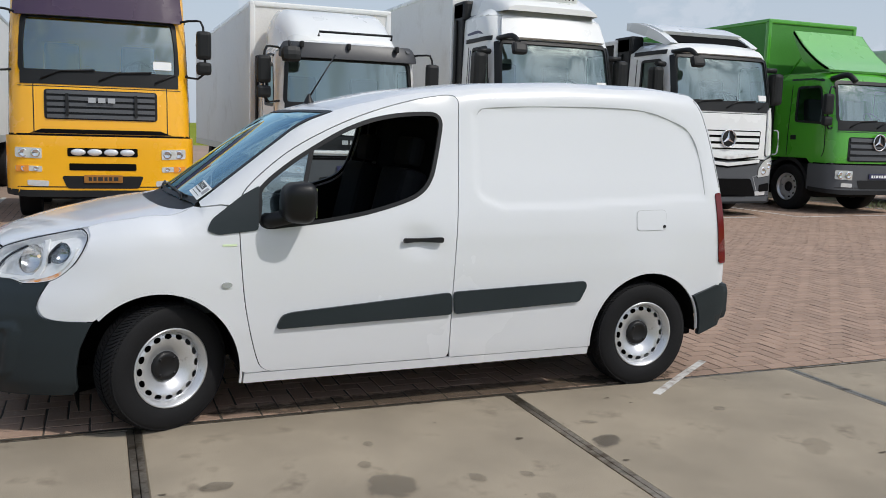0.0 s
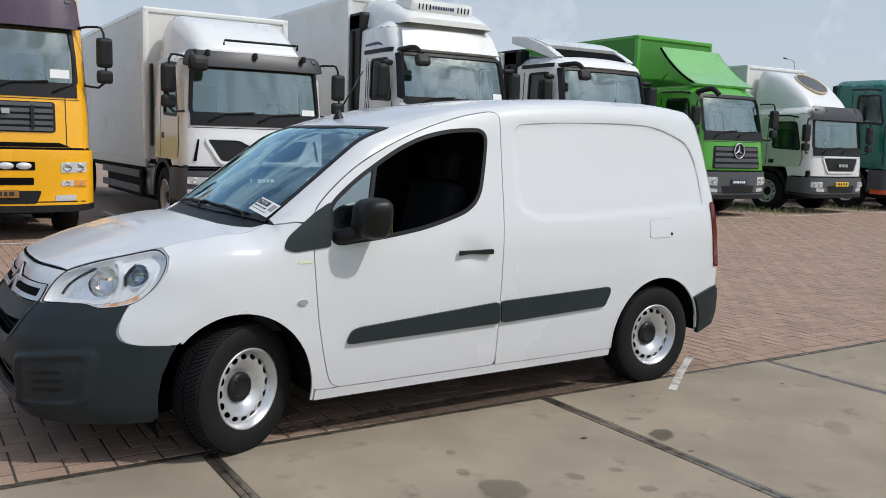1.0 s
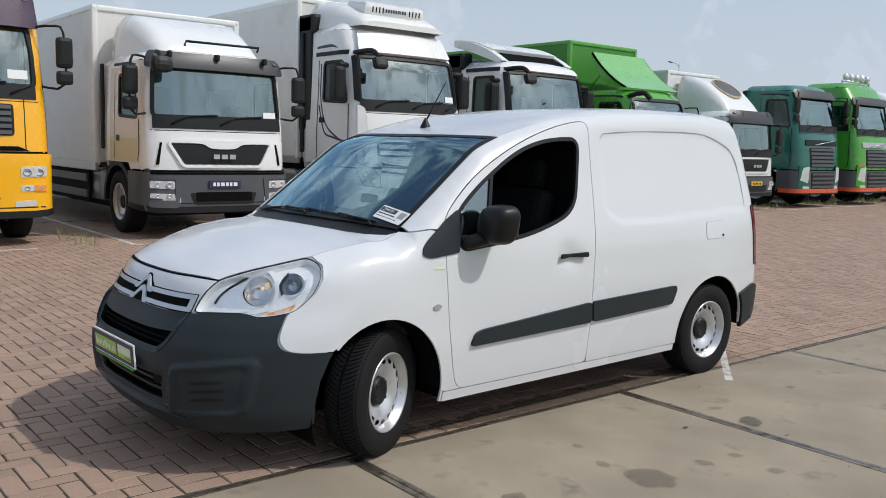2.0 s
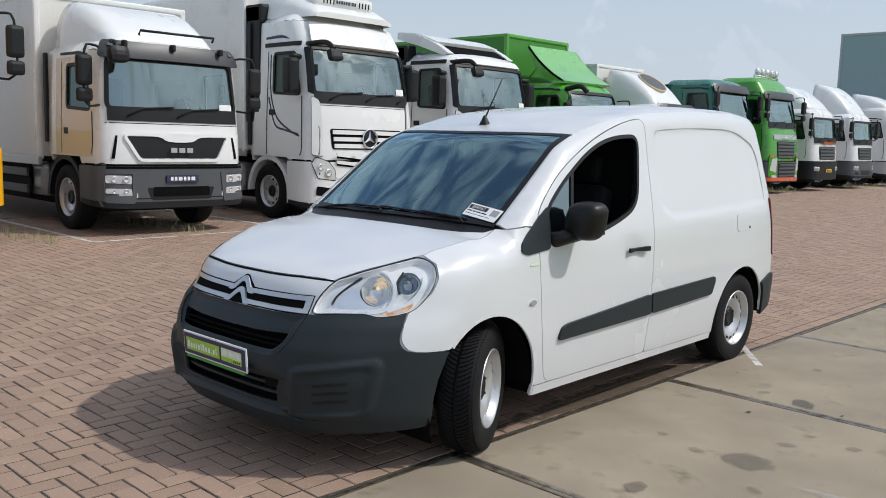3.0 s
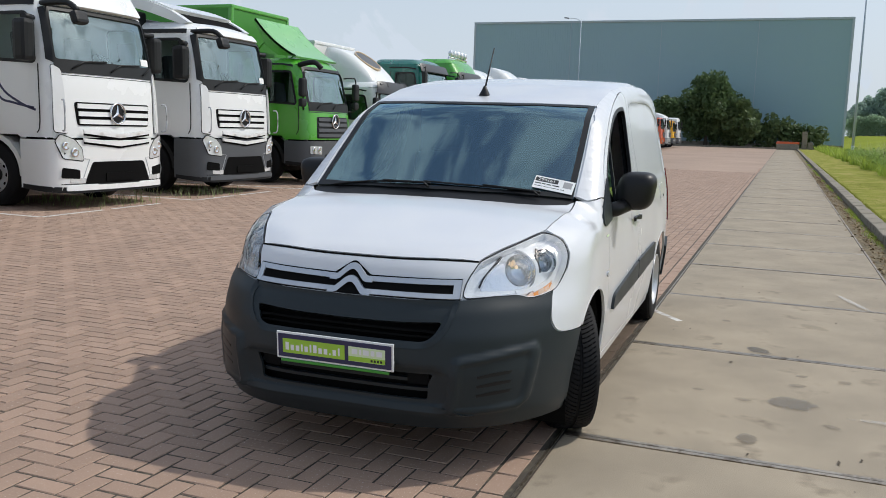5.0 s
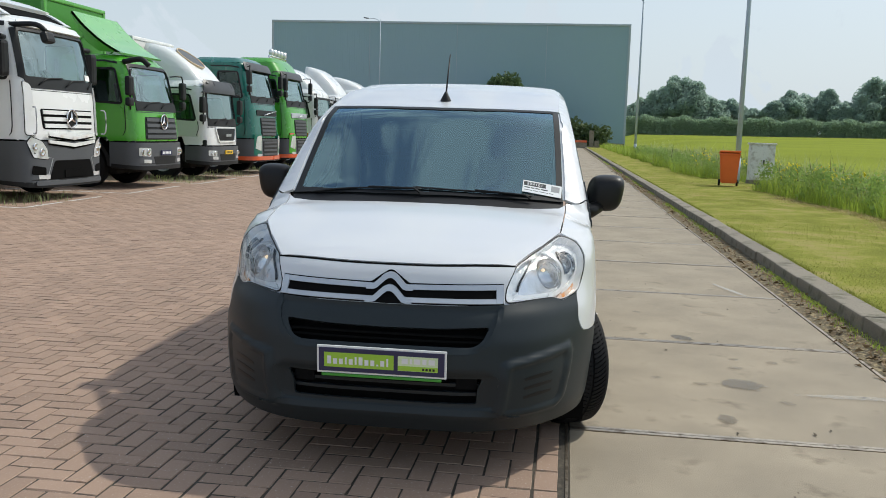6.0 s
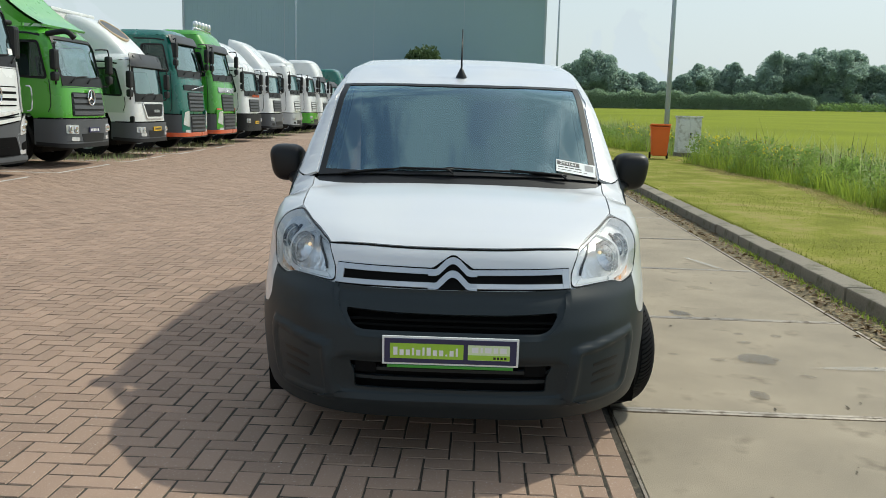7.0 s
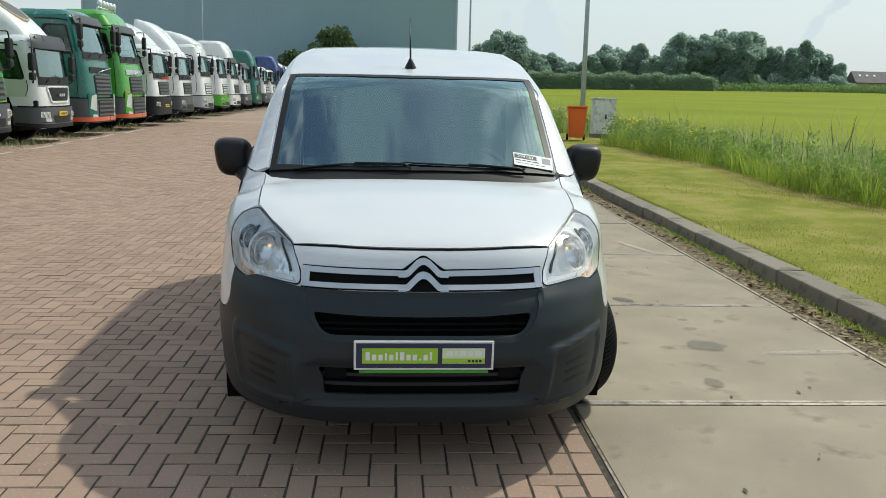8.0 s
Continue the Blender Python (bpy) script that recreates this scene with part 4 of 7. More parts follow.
box(bm, (0.34, 0.05, 0.02))
box(bm, (0.05, 0.2, 0.02), (0, -0.09, 0))
bmesh.ops.transform(bm, matrix=pose(0.66, -0.38, 1.03, 0, -62, 0), verts=bm.verts[:])
part("steering_wheel", bm, TRIM, van)
for y in (-0.40, 0.38):
    bm = bmesh.new()
    box(bm, (0.48, 0.48, 0.16), (0.98, y, 0.66), 0.05)
    box(bm, (0.15, 0.46, 0.62), (1.26, y, 0.98), 0.05, (0, 14, 0))
    part("seat", bm, INSIDE, van)
    part("headrest", block((0.09, 0.27, 0.17), (1.36, y, 1.38), 0.035, (0, 10, 0)), INSIDE, van)
# windscreen sticker with its number
card = thing("windscreen_sticker", "", "")
card.parent = van
q = skin.at(from_top, [0.155], [-0.612])[0]
nr = Vector(skin.normal(q[None])[0])
up = (Vector((0.75, 0, 0.65)) - nr * nr.dot(Vector((0.75, 0, 0.65)))).normalized()
acr = up.cross(nr)
base = Matrix((acr, up, nr)).transposed().to_4x4()
base.translation = Vector(q) + nr * 0.004
card.matrix_basis = base @ pose(0, 0, 0, 0, 0, -3)
part("paper", block((0.208, 0.094, 0.002), (0, 0, 0)), SIGN_WHITE, card)
part("number_band", block((0.118, 0.030, 0.002), (-0.040, 0.022, 0.0012)), INK, card)
text = bpy.data.curves.new("number", "FONT")
text.body, text.size, text.align_x, text.align_y = "294161", 0.030, "CENTER", "CENTER"
txt = new("number", text)
text.materials.append(SIGN_WHITE)
txt.parent = card
txt.matrix_basis = pose(-0.040, 0.0215, 0.0026)
bars(card, "small_print", -0.095, -0.012, 0.03, -0.004, INK, lambda u, v: (u, v, 0.0014), (5, 3, 4, 6))
bars(card, "small_print", -0.095, -0.030, 0.06, -0.026, INK, lambda u, v: (u, v, 0.0014), (8, 5, 9, 4))
part("printed_square", block((0.045, 0.045, 0.0016), (0.07, 0.012, 0.0010)), surface("grey_print", (0.35, 0.35, 0.35), 0.6), card)


def wheel(parent, r=0.315, width=0.195, rim_r=0.193, holes=16, at=(0, 0, 0), steer=0.0, out=-1, tread=True):
    """A steel wheel whose outer face looks along out * y."""
    w = thing("wheel", "", "")
    w.parent = parent
    w.matrix_basis = pose(*at, 0, 0, steer) @ (Matrix.Identity(4) if out < 0 else pose(0, 0, 0, 0, 0, 180))
    h = width / 2
    bm = bmesh.new()
    prof = [(rim_r, -h * 0.86), (rim_r + 0.012, -h * 0.98), (rim_r + (r - rim_r) * 0.5, -h * 1.04), (r - 0.030, -h * 0.99), (r - 0.012, -h * 0.92), (r - 0.003, -h * 0.80)]
    for k in range(-3, 4) if tread else ():
        c = k * h * 0.25
        prof += [(r, c - h * 0.10), (r, c + h * 0.07)] + ([(r - 0.008, c + h * 0.085), (r - 0.008, c + h * 0.135)] if k < 3 else [])
    prof += [(r - 0.003, h * 0.80), (r - 0.012, h * 0.92), (r - 0.03, h * 0.99), (rim_r + (r - rim_r) * 0.5, h * 1.04), (rim_r, h * 0.86)]
    lathe(bm, prof, 56 if tread else 36)
    part("tyre", bm, RUBBER, w)
    if tread:
        # slanted tread blocks, meeting in a V
        bm = bmesh.new()
        n = 88
        for i in range(n):
            for sgn in (-1, 1):
                a0 = 2 * math.pi * (i + 0.25 * (sgn + 1)) / n
                pts = []
                for j in range(5):
                    t = j / 4
                    a, y = a0 - 0.16 * t ** 1.5, sgn * h * (0.08 + 0.84 * t)
                    rr = r + 0.0065 - 0.012 * t ** 4
                    pts.append((a, y, rr))
                ring = []
                for a, y, rr in pts:
                    da = 0.0255
                    ring.append([bm.verts.new((q2 * math.cos(b), y, q2 * math.sin(b))) for b, q2 in ((a - da, rr - 0.008), (a - da, rr), (a + da, rr), (a + da, rr - 0.008))])
                for p0, p1 in zip(ring, ring[1:]):
                    for k in range(3):
                        bm.faces.new((p0[k], p0[k + 1], p1[k + 1], p1[k]))
                bm.faces.new(ring[-1])
        bmesh.ops.recalc_face_normals(bm, faces=bm.faces[:])
        part("tread", bm, RUBBER, w)
    k = rim_r / 0.193
    bm = bmesh.new()
    lathe(bm, [(0.200 * k, -h * 0.93), (0.199 * k, -h * 1.00), (0.190 * k, -h * 0.995), (0.187 * k, -h * 0.86), (0.1815 * k, -h * 0.84), (0.179 * k, -h * 0.66), (0.1735 * k, -h * 0.63), (0.172 * k, -h * 0.45), (0.172 * k, h * 0.9)], 48)
    part("rim", bm, RIM, w)
    # disc with round holes near its edge
    bm = bmesh.new()
    outline = arc(0, 0, 0.173 * k, 0, 360, 60)[:-1]
    cut = []
    for i in range(holes):
        a = 2 * math.pi * i / holes
        cut.append([(0.1535 * k * math.cos(a) + du * math.cos(a) - dv * math.sin(a), 0.1535 * k * math.sin(a) + du * math.sin(a) + dv * math.cos(a)) for du, dv in [(a1 * 0.8, b1 * 1.2) for a1, b1 in arc(0, 0, 0.0162 * k, 0, 360, 12)[:-1]]])
    V, F = tiles_of(outline, cut, (0.012 if tread else 0.02) * k)
    R = np.hypot(V[:, 0], V[:, 1]) / k
    dish = np.interp(R, [0, 0.072, 0.085, 0.105, 0.125, 0.142, 0.155, 0.173], [0.072, 0.072, 0.064, 0.050, 0.039, 0.033, 0.034, 0.044])
    Y = -h + dish
    from_arrays("disc", np.c_[V[:, 0], Y, V[:, 1]], F, RIM, w, smooth=True)
    bm = bmesh.new()
    lathe(bm, [(0.0, -h + 0.050), (0.040 * k, -h + 0.050), (0.046 * k, -h + 0.046), (0.062 * k, -h + 0.047), (0.071 * k, -h + 0.053), (0.075 * k, -h + 0.074)], 24)
    for i in range(4):
        a = math.pi * (0.25 + 0.5 * i)
        lathe(bm, [(0.0, -h + 0.040), (0.007 * k, -h + 0.040), (0.009 * k, -h + 0.049)], 8, "y", (0.054 * k * math.cos(a), 0, 0.054 * k * math.sin(a)))
    part("hub_cap", bm, TRIM, w)
    # near-black disc added behind the holes, in place of the shade there
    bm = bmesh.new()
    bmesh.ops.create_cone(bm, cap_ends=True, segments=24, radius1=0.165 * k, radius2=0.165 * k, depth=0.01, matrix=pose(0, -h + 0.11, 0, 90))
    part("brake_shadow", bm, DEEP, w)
    return w


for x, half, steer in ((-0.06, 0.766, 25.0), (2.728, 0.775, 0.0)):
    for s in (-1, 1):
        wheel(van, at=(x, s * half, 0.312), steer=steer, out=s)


# ---------------------------------------------------------------- the lorries
WHITE = paint("lorry_white_paint", (0.80, 0.81, 0.80), 0.04)
YELLOW = paint("yellow_paint", (0.92, 0.46, 0.008), 0.04)
PURPLE = paint("dark_purple_visor", (0.045, 0.020, 0.050), 0.1)
BEIGE = paint("beige_door_paint", (0.66, 0.50, 0.31), 0.04)
PALE_GREEN = paint("pale_green_paint", (0.58, 0.64, 0.57), 0.04)
GREEN = paint("bright_green_paint", (0.080, 0.37, 0.026), 0.06)
LIGHT_GREEN = paint("light_green_paint", (0.19, 0.50, 0.14), 0.06)
TEAL = paint("teal_paint", (0.005, 0.13, 0.095), 0.06)
GRASS_GREEN = paint("grass_green_paint", (0.065, 0.34, 0.025), 0.06)
BLUE = paint("navy_blue_paint", (0.02, 0.05, 0.22), 0.06)
ORANGE = paint("orange_red_paint", (0.62, 0.10, 0.03), 0.06)
SILVER = paint("silver_grey_paint", (0.42, 0.44, 0.46), 0.04)
GREY = surface("grey_lorry_plastic", (0.078, 0.084, 0.092), 0.5, 0, 0.12, 200, 2, 0.1, 0.001)
DARK = surface("dark_lorry_plastic", (0.012, 0.013, 0.014), 0.5, 0, 0.15, 200, 2, 0.1, 0.001)
SMOKE = surface("smoked_visor", (0.040, 0.042, 0.047), 0.42, 0, 0.1, 100, 2, 0.0)
BOX_WHITE = surface("white_box_panel", (0.76, 0.755, 0.73), 0.45, 0, 0.06, 30, 0.5, 0.1, 0.001, stain=(0.56, 0.53, 0.48), stain_scale=0.9, stain_at=(0.55, 0.8))
CAB_TRIM = surface("grey_cab_trim", (0.13, 0.135, 0.14), 0.7, 0, 0.2, 60, 3, 0.1)
ALU = surface("dull_aluminium", (0.50, 0.51, 0.52), 0.4, 0.8, 0.1, 80, 2, 0.1)
CURTAIN = surface("green_tarpaulin", (0.055, 0.26, 0.028), 0.55, 0, 0.12, 30, 0.8, 0.3, 0.004)
CHASSIS = surface("dirty_black_chassis", (0.020, 0.019, 0.018), 0.75, 0, 0.3, 40, 2, 0.3)
for m, level in ((CHASSIS, 0.1), (DARK, 0.3), (CAB_TRIM, 0.2)):
    m.node_tree.nodes["Principled BSDF"].inputs["Specular IOR Level"].default_value = level
LAMP = surface("lamp_bowl_silver", (0.80, 0.82, 0.84), 0.18, 0.45, 0.12, 40, 12, 0.2, 0.004)
PLATE_ORANGE = surface("ochre_plate", (0.30, 0.13, 0.02), 0.5, 0, 0.2, 60, 5, 0)


class Cab:
    """A lorry cab that looks along -x, front at x = 0, with parts laid on its rounded skin."""

    def __init__(self, root, paint_mat, w, high, length=1.95, lean=((0.4, 0.0), (1.2, 0.0), (1.8, 0.05), (2.6, 0.16), (3.4, 0.36), (4.0, 0.75)), bow=0.14, low=0.42, step=0.12):
        zs, xs = zip(*lean)
        self.face = table(list(zs), list(xs), 0.12)
        self.root, self.paint, self.w, self.high, self.length, self.low, self.step, self.bow = root, paint_mat, w, high, length, low, step, bow

        def field(x, y, z):
            a = np.abs(y)
            f = blend_max(self.face(z) + bow * (a / w) ** 3 - x, a - w + 0.05 * np.clip(z - 1.6, 0, 3) * 0.6, 0.22)
            f = blend_max(f, z - high + 0.06 * (a / w) ** 2, 0.22)
            f = blend_max(f, x - length, 0.08)
            return np.maximum(f, low - z)
        self.skin = Shell(field)
        self.way = around(1.0, 1.2)

    def u(self, y, z):
        x = float(self.face(np.array([z]))[0]) + self.bow * (abs(y) / self.w) ** 3
        return 1.2 * math.atan2(y, 1.0 - x)

    def us(self, x, s):
        return s * 1.2 * math.atan2(self.w, 1.0 - x)

    def front(self, name, pts, mat, lift=0.01, thick=0.03, step=None, label="", holes=(), parent=None):
        return self.skin.panel(name, self.way, [(self.u(y, z), z) for y, z in resample(pts, 0.25)], mat, parent or self.root, step=step or self.step, lift=lift, thick=thick, label=label, holes=[[(self.u(y, z), z) for y, z in h] for h in holes])

    def side(self, name, pts, s, mat, lift=0.01, thick=0.03, step=None, label=""):
        return self.skin.panel(name, self.way, [(self.us(x, s), z) for x, z in resample(pts, 0.25)], mat, self.root, step=step or self.step, lift=lift, thick=thick, label=label)


def lorry(xc, yf, label, colour, w=1.22, high=2.9, ws=(1.75, 2.55), ws_half=1.06, grille=None, bumper=(0.45, 1.05), bump_mat=None, lamps=(), visor=None, visor_z=None, badge="bars", badge_z=None, plate=None, plate_z=0.75, door=None, skirt=None, length=1.95, lean=None, near=True, mirror_z=None, roof_fairing=None, fairing_mat=None, body=None, sill_black=True, low_mat=None, tank=True, lift_body=0.0, turn=0.0, arms=True, name="lorry"):
    root = thing(name, label, "truck", pose(xc, yf, 0, 0, 0, 90 + turn), "row of parked lorries")
    zb, zt = ws
    cab = Cab(root, colour, w, high, length, **({"lean": lean} if lean else {}), step=0.10 if near else 0.16, low=min(bumper[0], 0.42) - 0.14)
    b0, b1 = bumper
    # skin from the bumper up, with real openings for the panes
    top = high - 0.20
    turn_back = 1.2 * radians(152)
    screen = soft_corners([(-ws_half, zb), (ws_half, zb), (ws_half - 0.05, zt), (-ws_half + 0.05, zt)], 0.10)
    window = soft_corners([(0.42, zb - 0.02), (1.22, zb + 0.02), (1.22, zt - 0.10), (0.58, zt - 0.10)], 0.07)
    holes = [[(cab.u(y, z), z) for y, z in resample(screen, 0.2)]] + [[(cab.us(x, s), z) for x, z in window] for s in (-1, 1)]
    arch = 1.12
    line = [(-turn_back, arch + 0.02), (cab.us(0.80, -1), arch + 0.02), (cab.us(0.72, -1), b1), (cab.us(0.72, 1), b1), (cab.us(0.80, 1), arch + 0.02), (turn_back, arch + 0.02), (turn_back, top), (-turn_back, top)]
    cab.skin.panel("cab_shell", cab.way, line, colour, root, holes=holes, step=cab.step, thick=0.05)
    ang = np.linspace(-2.65, 2.65, 40) * 1.2
    ring = cab.skin.at(cab.way, ang, np.full(40, top))
    cab.skin.panel("cab_roof", from_top, [(float(x), float(y)) for x, y, z in ring], colour, root, step=0.15, thick=0.03)
    part("cab_back", block((0.05, 2 * w - 0.1, high - 1.2), (length - 0.03, 0, 0.5 * (high + 1.0) - 0.05), 0.02), colour, root)
    part("cab_floor", block((length - 0.35, 2 * w - 0.2, 0.06), (length / 2 + 0.15, 0, 1.16)), DEEP, root)
    pane = cab.front("windscreen", screen, TRUCK_GLASS, -0.02, 0.0, 0.16, "greenish windscreen reflecting the sky")
    pane.visible_shadow = False
    cab.front("windscreen_seal", grown(screen, 0.035), DARK, 0.006, 0.03, 0.1, holes=[grown(screen, -0.035)])
    for s in (-1, 1):
        pane = cab.side("side_window", window, s, CAB_GLASS, -0.02, 0.0, 0.2)
        pane.visible_shadow = False
        cab.skin.panel("window_seal", cab.way, [(cab.us(x, s), z) for x, z in grown(window, 0.03)], DARK, root, holes=[[(cab.us(x, s), z) for x, z in grown(window, -0.02)]], step=0.12, lift=0.006, thick=0.03)
        if door and s > 0:
            cab.skin.panel("door_panel", cab.way, [(cab.us(x, s), z) for x, z in resample([(0.36, arch + 0.03), (1.60, arch + 0.03), (1.60, zt + 0.02), (0.62, zt + 0.02), (0.36, zb - 0.1)], 0.2)], door, root, holes=[[(cab.us(x, s), z) for x, z in grown(window, 0.028)]], step=0.1, lift=0.006, thick=0.02)
        seam = [(0.36, zb - 0.05), (0.34, 1.35), (0.40, arch + 0.06)]
        cab.skin.panel("door_seam", cab.way, ribbon([(cab.us(x, s), z) for x, z in curve_through(seam, 4)], 0.014), DARK, root, step=0.1, lift=0.008, thick=0.004)
        cab.skin.panel("door_seam", cab.way, ribbon([(cab.us(1.40, s), arch + 0.06), (cab.us(1.40, s), zt - 0.05)], 0.014), DARK, root, step=0.2, lift=0.008, thick=0.004)
        part("door_handle", block((0.16, 0.03, 0.10), (1.24, s * (w - 0.005), zb - 0.33), 0.012), DARK, root)
        # mudguard over the wheel
        bm = bmesh.new()
        ring_out = arc(1.38, 0.50, 0.66, 0, 180, 14)
        prism(bm, ring_out + arc(1.38, 0.50, 0.58, 180, 0, 14), 0.36, "y", s * (w - 0.02) - (0.36 if s > 0 else 0))
        part("mudguard", bm, low_mat or DARK, root)
        part("step_well", block((0.58, 0.35, 0.62), (0.43, s * (w - 0.20), 0.76), 0.03), skirt or DARK, root)
        for z in (0.52, 0.86):
            part("step", block((0.40, 0.05, 0.06), (0.45, s * (w - 0.01), z), 0.01), DARK, root)
        # mirrors on their arms
        mz = mirror_z or (zb + zt) / 2 + 0.12
        arm = [(0.30, s * (w - 0.12), mz + 0.36), (0.16, s * (w + 0.05), mz + 0.38), (0.12, s * (w + 0.19), mz + 0.30), (0.12, s * (w + 0.19), mz - 0.40), (0.24, s * (w - 0.06), mz - 0.44)]
        if arms:
            part("mirror_arm", rod(curve_through(arm, 3), 0.018, 6), DARK, root)
            part("mirror", block((0.13, 0.22, 0.42), (0.13, s * (w + 0.20), mz + 0.03), 0.055, (0, 0, 0)), DARK, root)
            part("wide_mirror", block((0.12, 0.22, 0.19), (0.13, s * (w + 0.20), mz - 0.31), 0.05), DARK, root)
        wheel(root, 0.50, 0.30, 0.285, 10, (1.38, s * (w - 0.20), 0.50), 0, s, False)
    # inside
    part("dashboard", block((0.45, 2 * w - 0.3, 0.35), (0.55, 0, zb - 0.24), 0.05), CAB_TRIM, root)
    for y in (-0.55, 0.55):
        part("seat", block((0.18, 0.5, 0.75), (1.25, y, zb + 0.12), 0.06, (0, 8, 0)), CAB_TRIM, root)
    bm = bmesh.new()
    lathe(bm, [(0.22 + 0.018 * math.cos(a), 0.018 * math.sin(a)) for a in (2 * math.pi * i / 6 for i in range(6))], 20, "z", close=True)
    box(bm, (0.42, 0.05, 0.02))
    bmesh.ops.transform(bm, matrix=pose(0.72, -0.55, zb + 0.06, 0, -50, 0), verts=bm.verts[:])
    part("steering_wheel", bm, DARK, root)
    # black wiper field and wipers
    cab.front("scuttle", [(-ws_half, zb - 0.17), (ws_half, zb - 0.17), (ws_half, zb - 0.005), (-ws_half, zb - 0.005)], DARK, 0.012, 0.03)
    for k in (range(3) if near and w > 1.2 else range(2)):
        y = ws_half * (0.75 - 0.72 * k)
        P = [cab.skin.at(cab.way, [cab.u(yy, zz)], [zz])[0] + np.array((-0.03, 0, 0)) for yy, zz in ((y, zb - 0.10), (y - 0.25, zb + 0.02), (y - 0.72, zb + 0.05))]
        part("wiper", rod(P, 0.014, 5), DARK, root)
    # bumper
    bm_mat = bump_mat or GREY
    cab.skin.panel("bumper", cab.way, [(cab.us(0.70, -1), b0 + 0.06), (cab.u(-w * 0.8, b0), b0), (cab.u(w * 0.8, b0), b0), (cab.us(0.70, 1), b0 + 0.06), (cab.us(0.70, 1), b1 - 0.02), (cab.us(0.70, -1), b1 - 0.02)], bm_mat, root, step=0.09, lift=0.05, thick=0.16)
    cab.front("bumper_intake", soft_corners([(-0.48, b0 + 0.10), (0.48, b0 + 0.10), (0.55, b0 + 0.28), (-0.55, b0 + 0.28)], 0.04), DARK, 0.056, 0.02)
    cab.front("bumper_groove", rect(-w * 0.9, b0 + 0.115, w * 0.9, b0 + 0.13), DARK, 0.053, 0.01)
    cab.skin.panel("bumper_gap", cab.way, [(cab.us(0.62, -1), b1 - 0.05), (cab.us(0.62, 1), b1 - 0.05), (cab.us(0.62, 1), b1 + 0.012), (cab.us(0.62, -1), b1 + 0.012)], DEEP, root, step=0.12, lift=0.006, thick=0.02)
    cab.skin.panel("bumper_valance", cab.way, [(cab.us(0.66, -1), b0 + 0.05), (cab.u(-w * 0.8, b0), b0 - 0.02), (cab.u(w * 0.8, b0), b0 - 0.02), (cab.us(0.66, 1), b0 + 0.05), (cab.us(0.66, 1), b0 + 0.12), (cab.u(w * 0.8, b0), b0 + 0.075), (cab.u(-w * 0.8, b0), b0 + 0.075), (cab.us(0.66, -1), b0 + 0.12)], DARK, root, step=0.12, lift=0.058, thick=0.03)
    for s in (-1, 1):
        cab.front("fog_lamp", soft_corners([(s * (w * 0.58), b0 + 0.13), (s * (w * 0.80), b0 + 0.14), (s * (w * 0.80), b0 + 0.22), (s * (w * 0.58), b0 + 0.21)], 0.02), LAMP if near else DARK, 0.056, 0.02, 0.1)
    cab.front("panel_seam", rect(-ws_half - 0.04, zb - 0.205, ws_half + 0.04, zb - 0.195), DARK, 0.003, 0.004, 0.16)
    for s in (-1, 1):
        part("side_deflector", block((0.10, 0.05, high - 1.5), (length - 0.02, s * (w + 0.005), 0.5 * (high + 1.15)), 0.02), DARK, root)
        cab.skin.panel("rain_gutter", cab.way, ribbon([(cab.us(x, s), z) for x, z in ((0.52, zt + 0.03), (0.80, zt + 0.07), (1.45, zt + 0.07))], 0.035), DARK, root, step=0.12, lift=0.012, thick=0.02)
    for y, z, lw, lh in lamps:
        for s in (-1, 1):
            u0, u1 = y - lw / 2, y + lw / 2
            lamp = cab.front("headlamp", soft_corners([(s * a, b) for a, b in ((u0, z - lh / 2), (u1, z - lh / 2 + 0.02), (u1, z + lh / 2), (u0, z + lh / 2 - 0.01))], 0.025), LAMP, 0.058, 0.02, 0.07)
            for du in (-0.24, 0.24):
                yy = y + du * lw
                q = cab.skin.at(cab.way, [cab.u(s * yy, z)], [z])[0]
                bm = bmesh.new()
                lathe(bm, [(0.0, -0.062), (0.25 * lh, -0.064), (0.36 * lh, -0.070), (0.40 * lh, -0.062)], 14, "x", (float(q[0]), float(q[1]), z))
                part("lamp_ring", bm, CHROME, lamp)
    if grille:
        g0, g1, hb, ht, n, gmat, smat = grille
        panel_line = soft_corners([(-hb, g0), (hb, g0), (ht, g1), (-ht, g1)], 0.05)
        cab.front("grille", panel_line, gmat, 0.010, 0.02, 0.1)
        if not n:
            cab.front("grille_frame", grown(panel_line, 0.045), colour, 0.030, 0.03, 0.08, holes=[grown(panel_line, 0.004)])
            cab.front("chrome_edge", grown(panel_line, 0.006), SATIN, 0.016, 0.01, 0.1, holes=[grown(panel_line, -0.008)])
        for k in range(n):
            z = g0 + (g1 - g0) * (k + 0.5) / n
            half = (hb + (ht - hb) * (k + 0.5) / n) * 0.95
            t = (g1 - g0) / n * 0.30
            cab.front("grille_slat", [(-half, z - t), (half, z - t), (half, z + t), (-half, z + t)], smat, 0.030, 0.03, 0.16)
    bz = badge_z or (sum(grille[:2]) / 2 if grille else 1.3)
    fx = float(cab.face(np.array([bz]))[0]) - 0.055
    if badge == "star":
        star = thing("ring_badge", "", "")
        star.parent = root
        bm = bmesh.new()
        lathe(bm, [(0.165 + 0.016 * math.cos(a), fx + 0.016 * math.sin(a)) for a in (2 * math.pi * i / 6 for i in range(6))], 28, "x", (0, 0, bz), close=True)
        part("ring", bm, CHROME, star)
        bm = bmesh.new()
        lathe(bm, [(0.0, fx + 0.016), (0.150, fx + 0.016), (0.160, fx + 0.024)], 24, "x", (0, 0, bz))
        part("backing", bm, DARK, star)
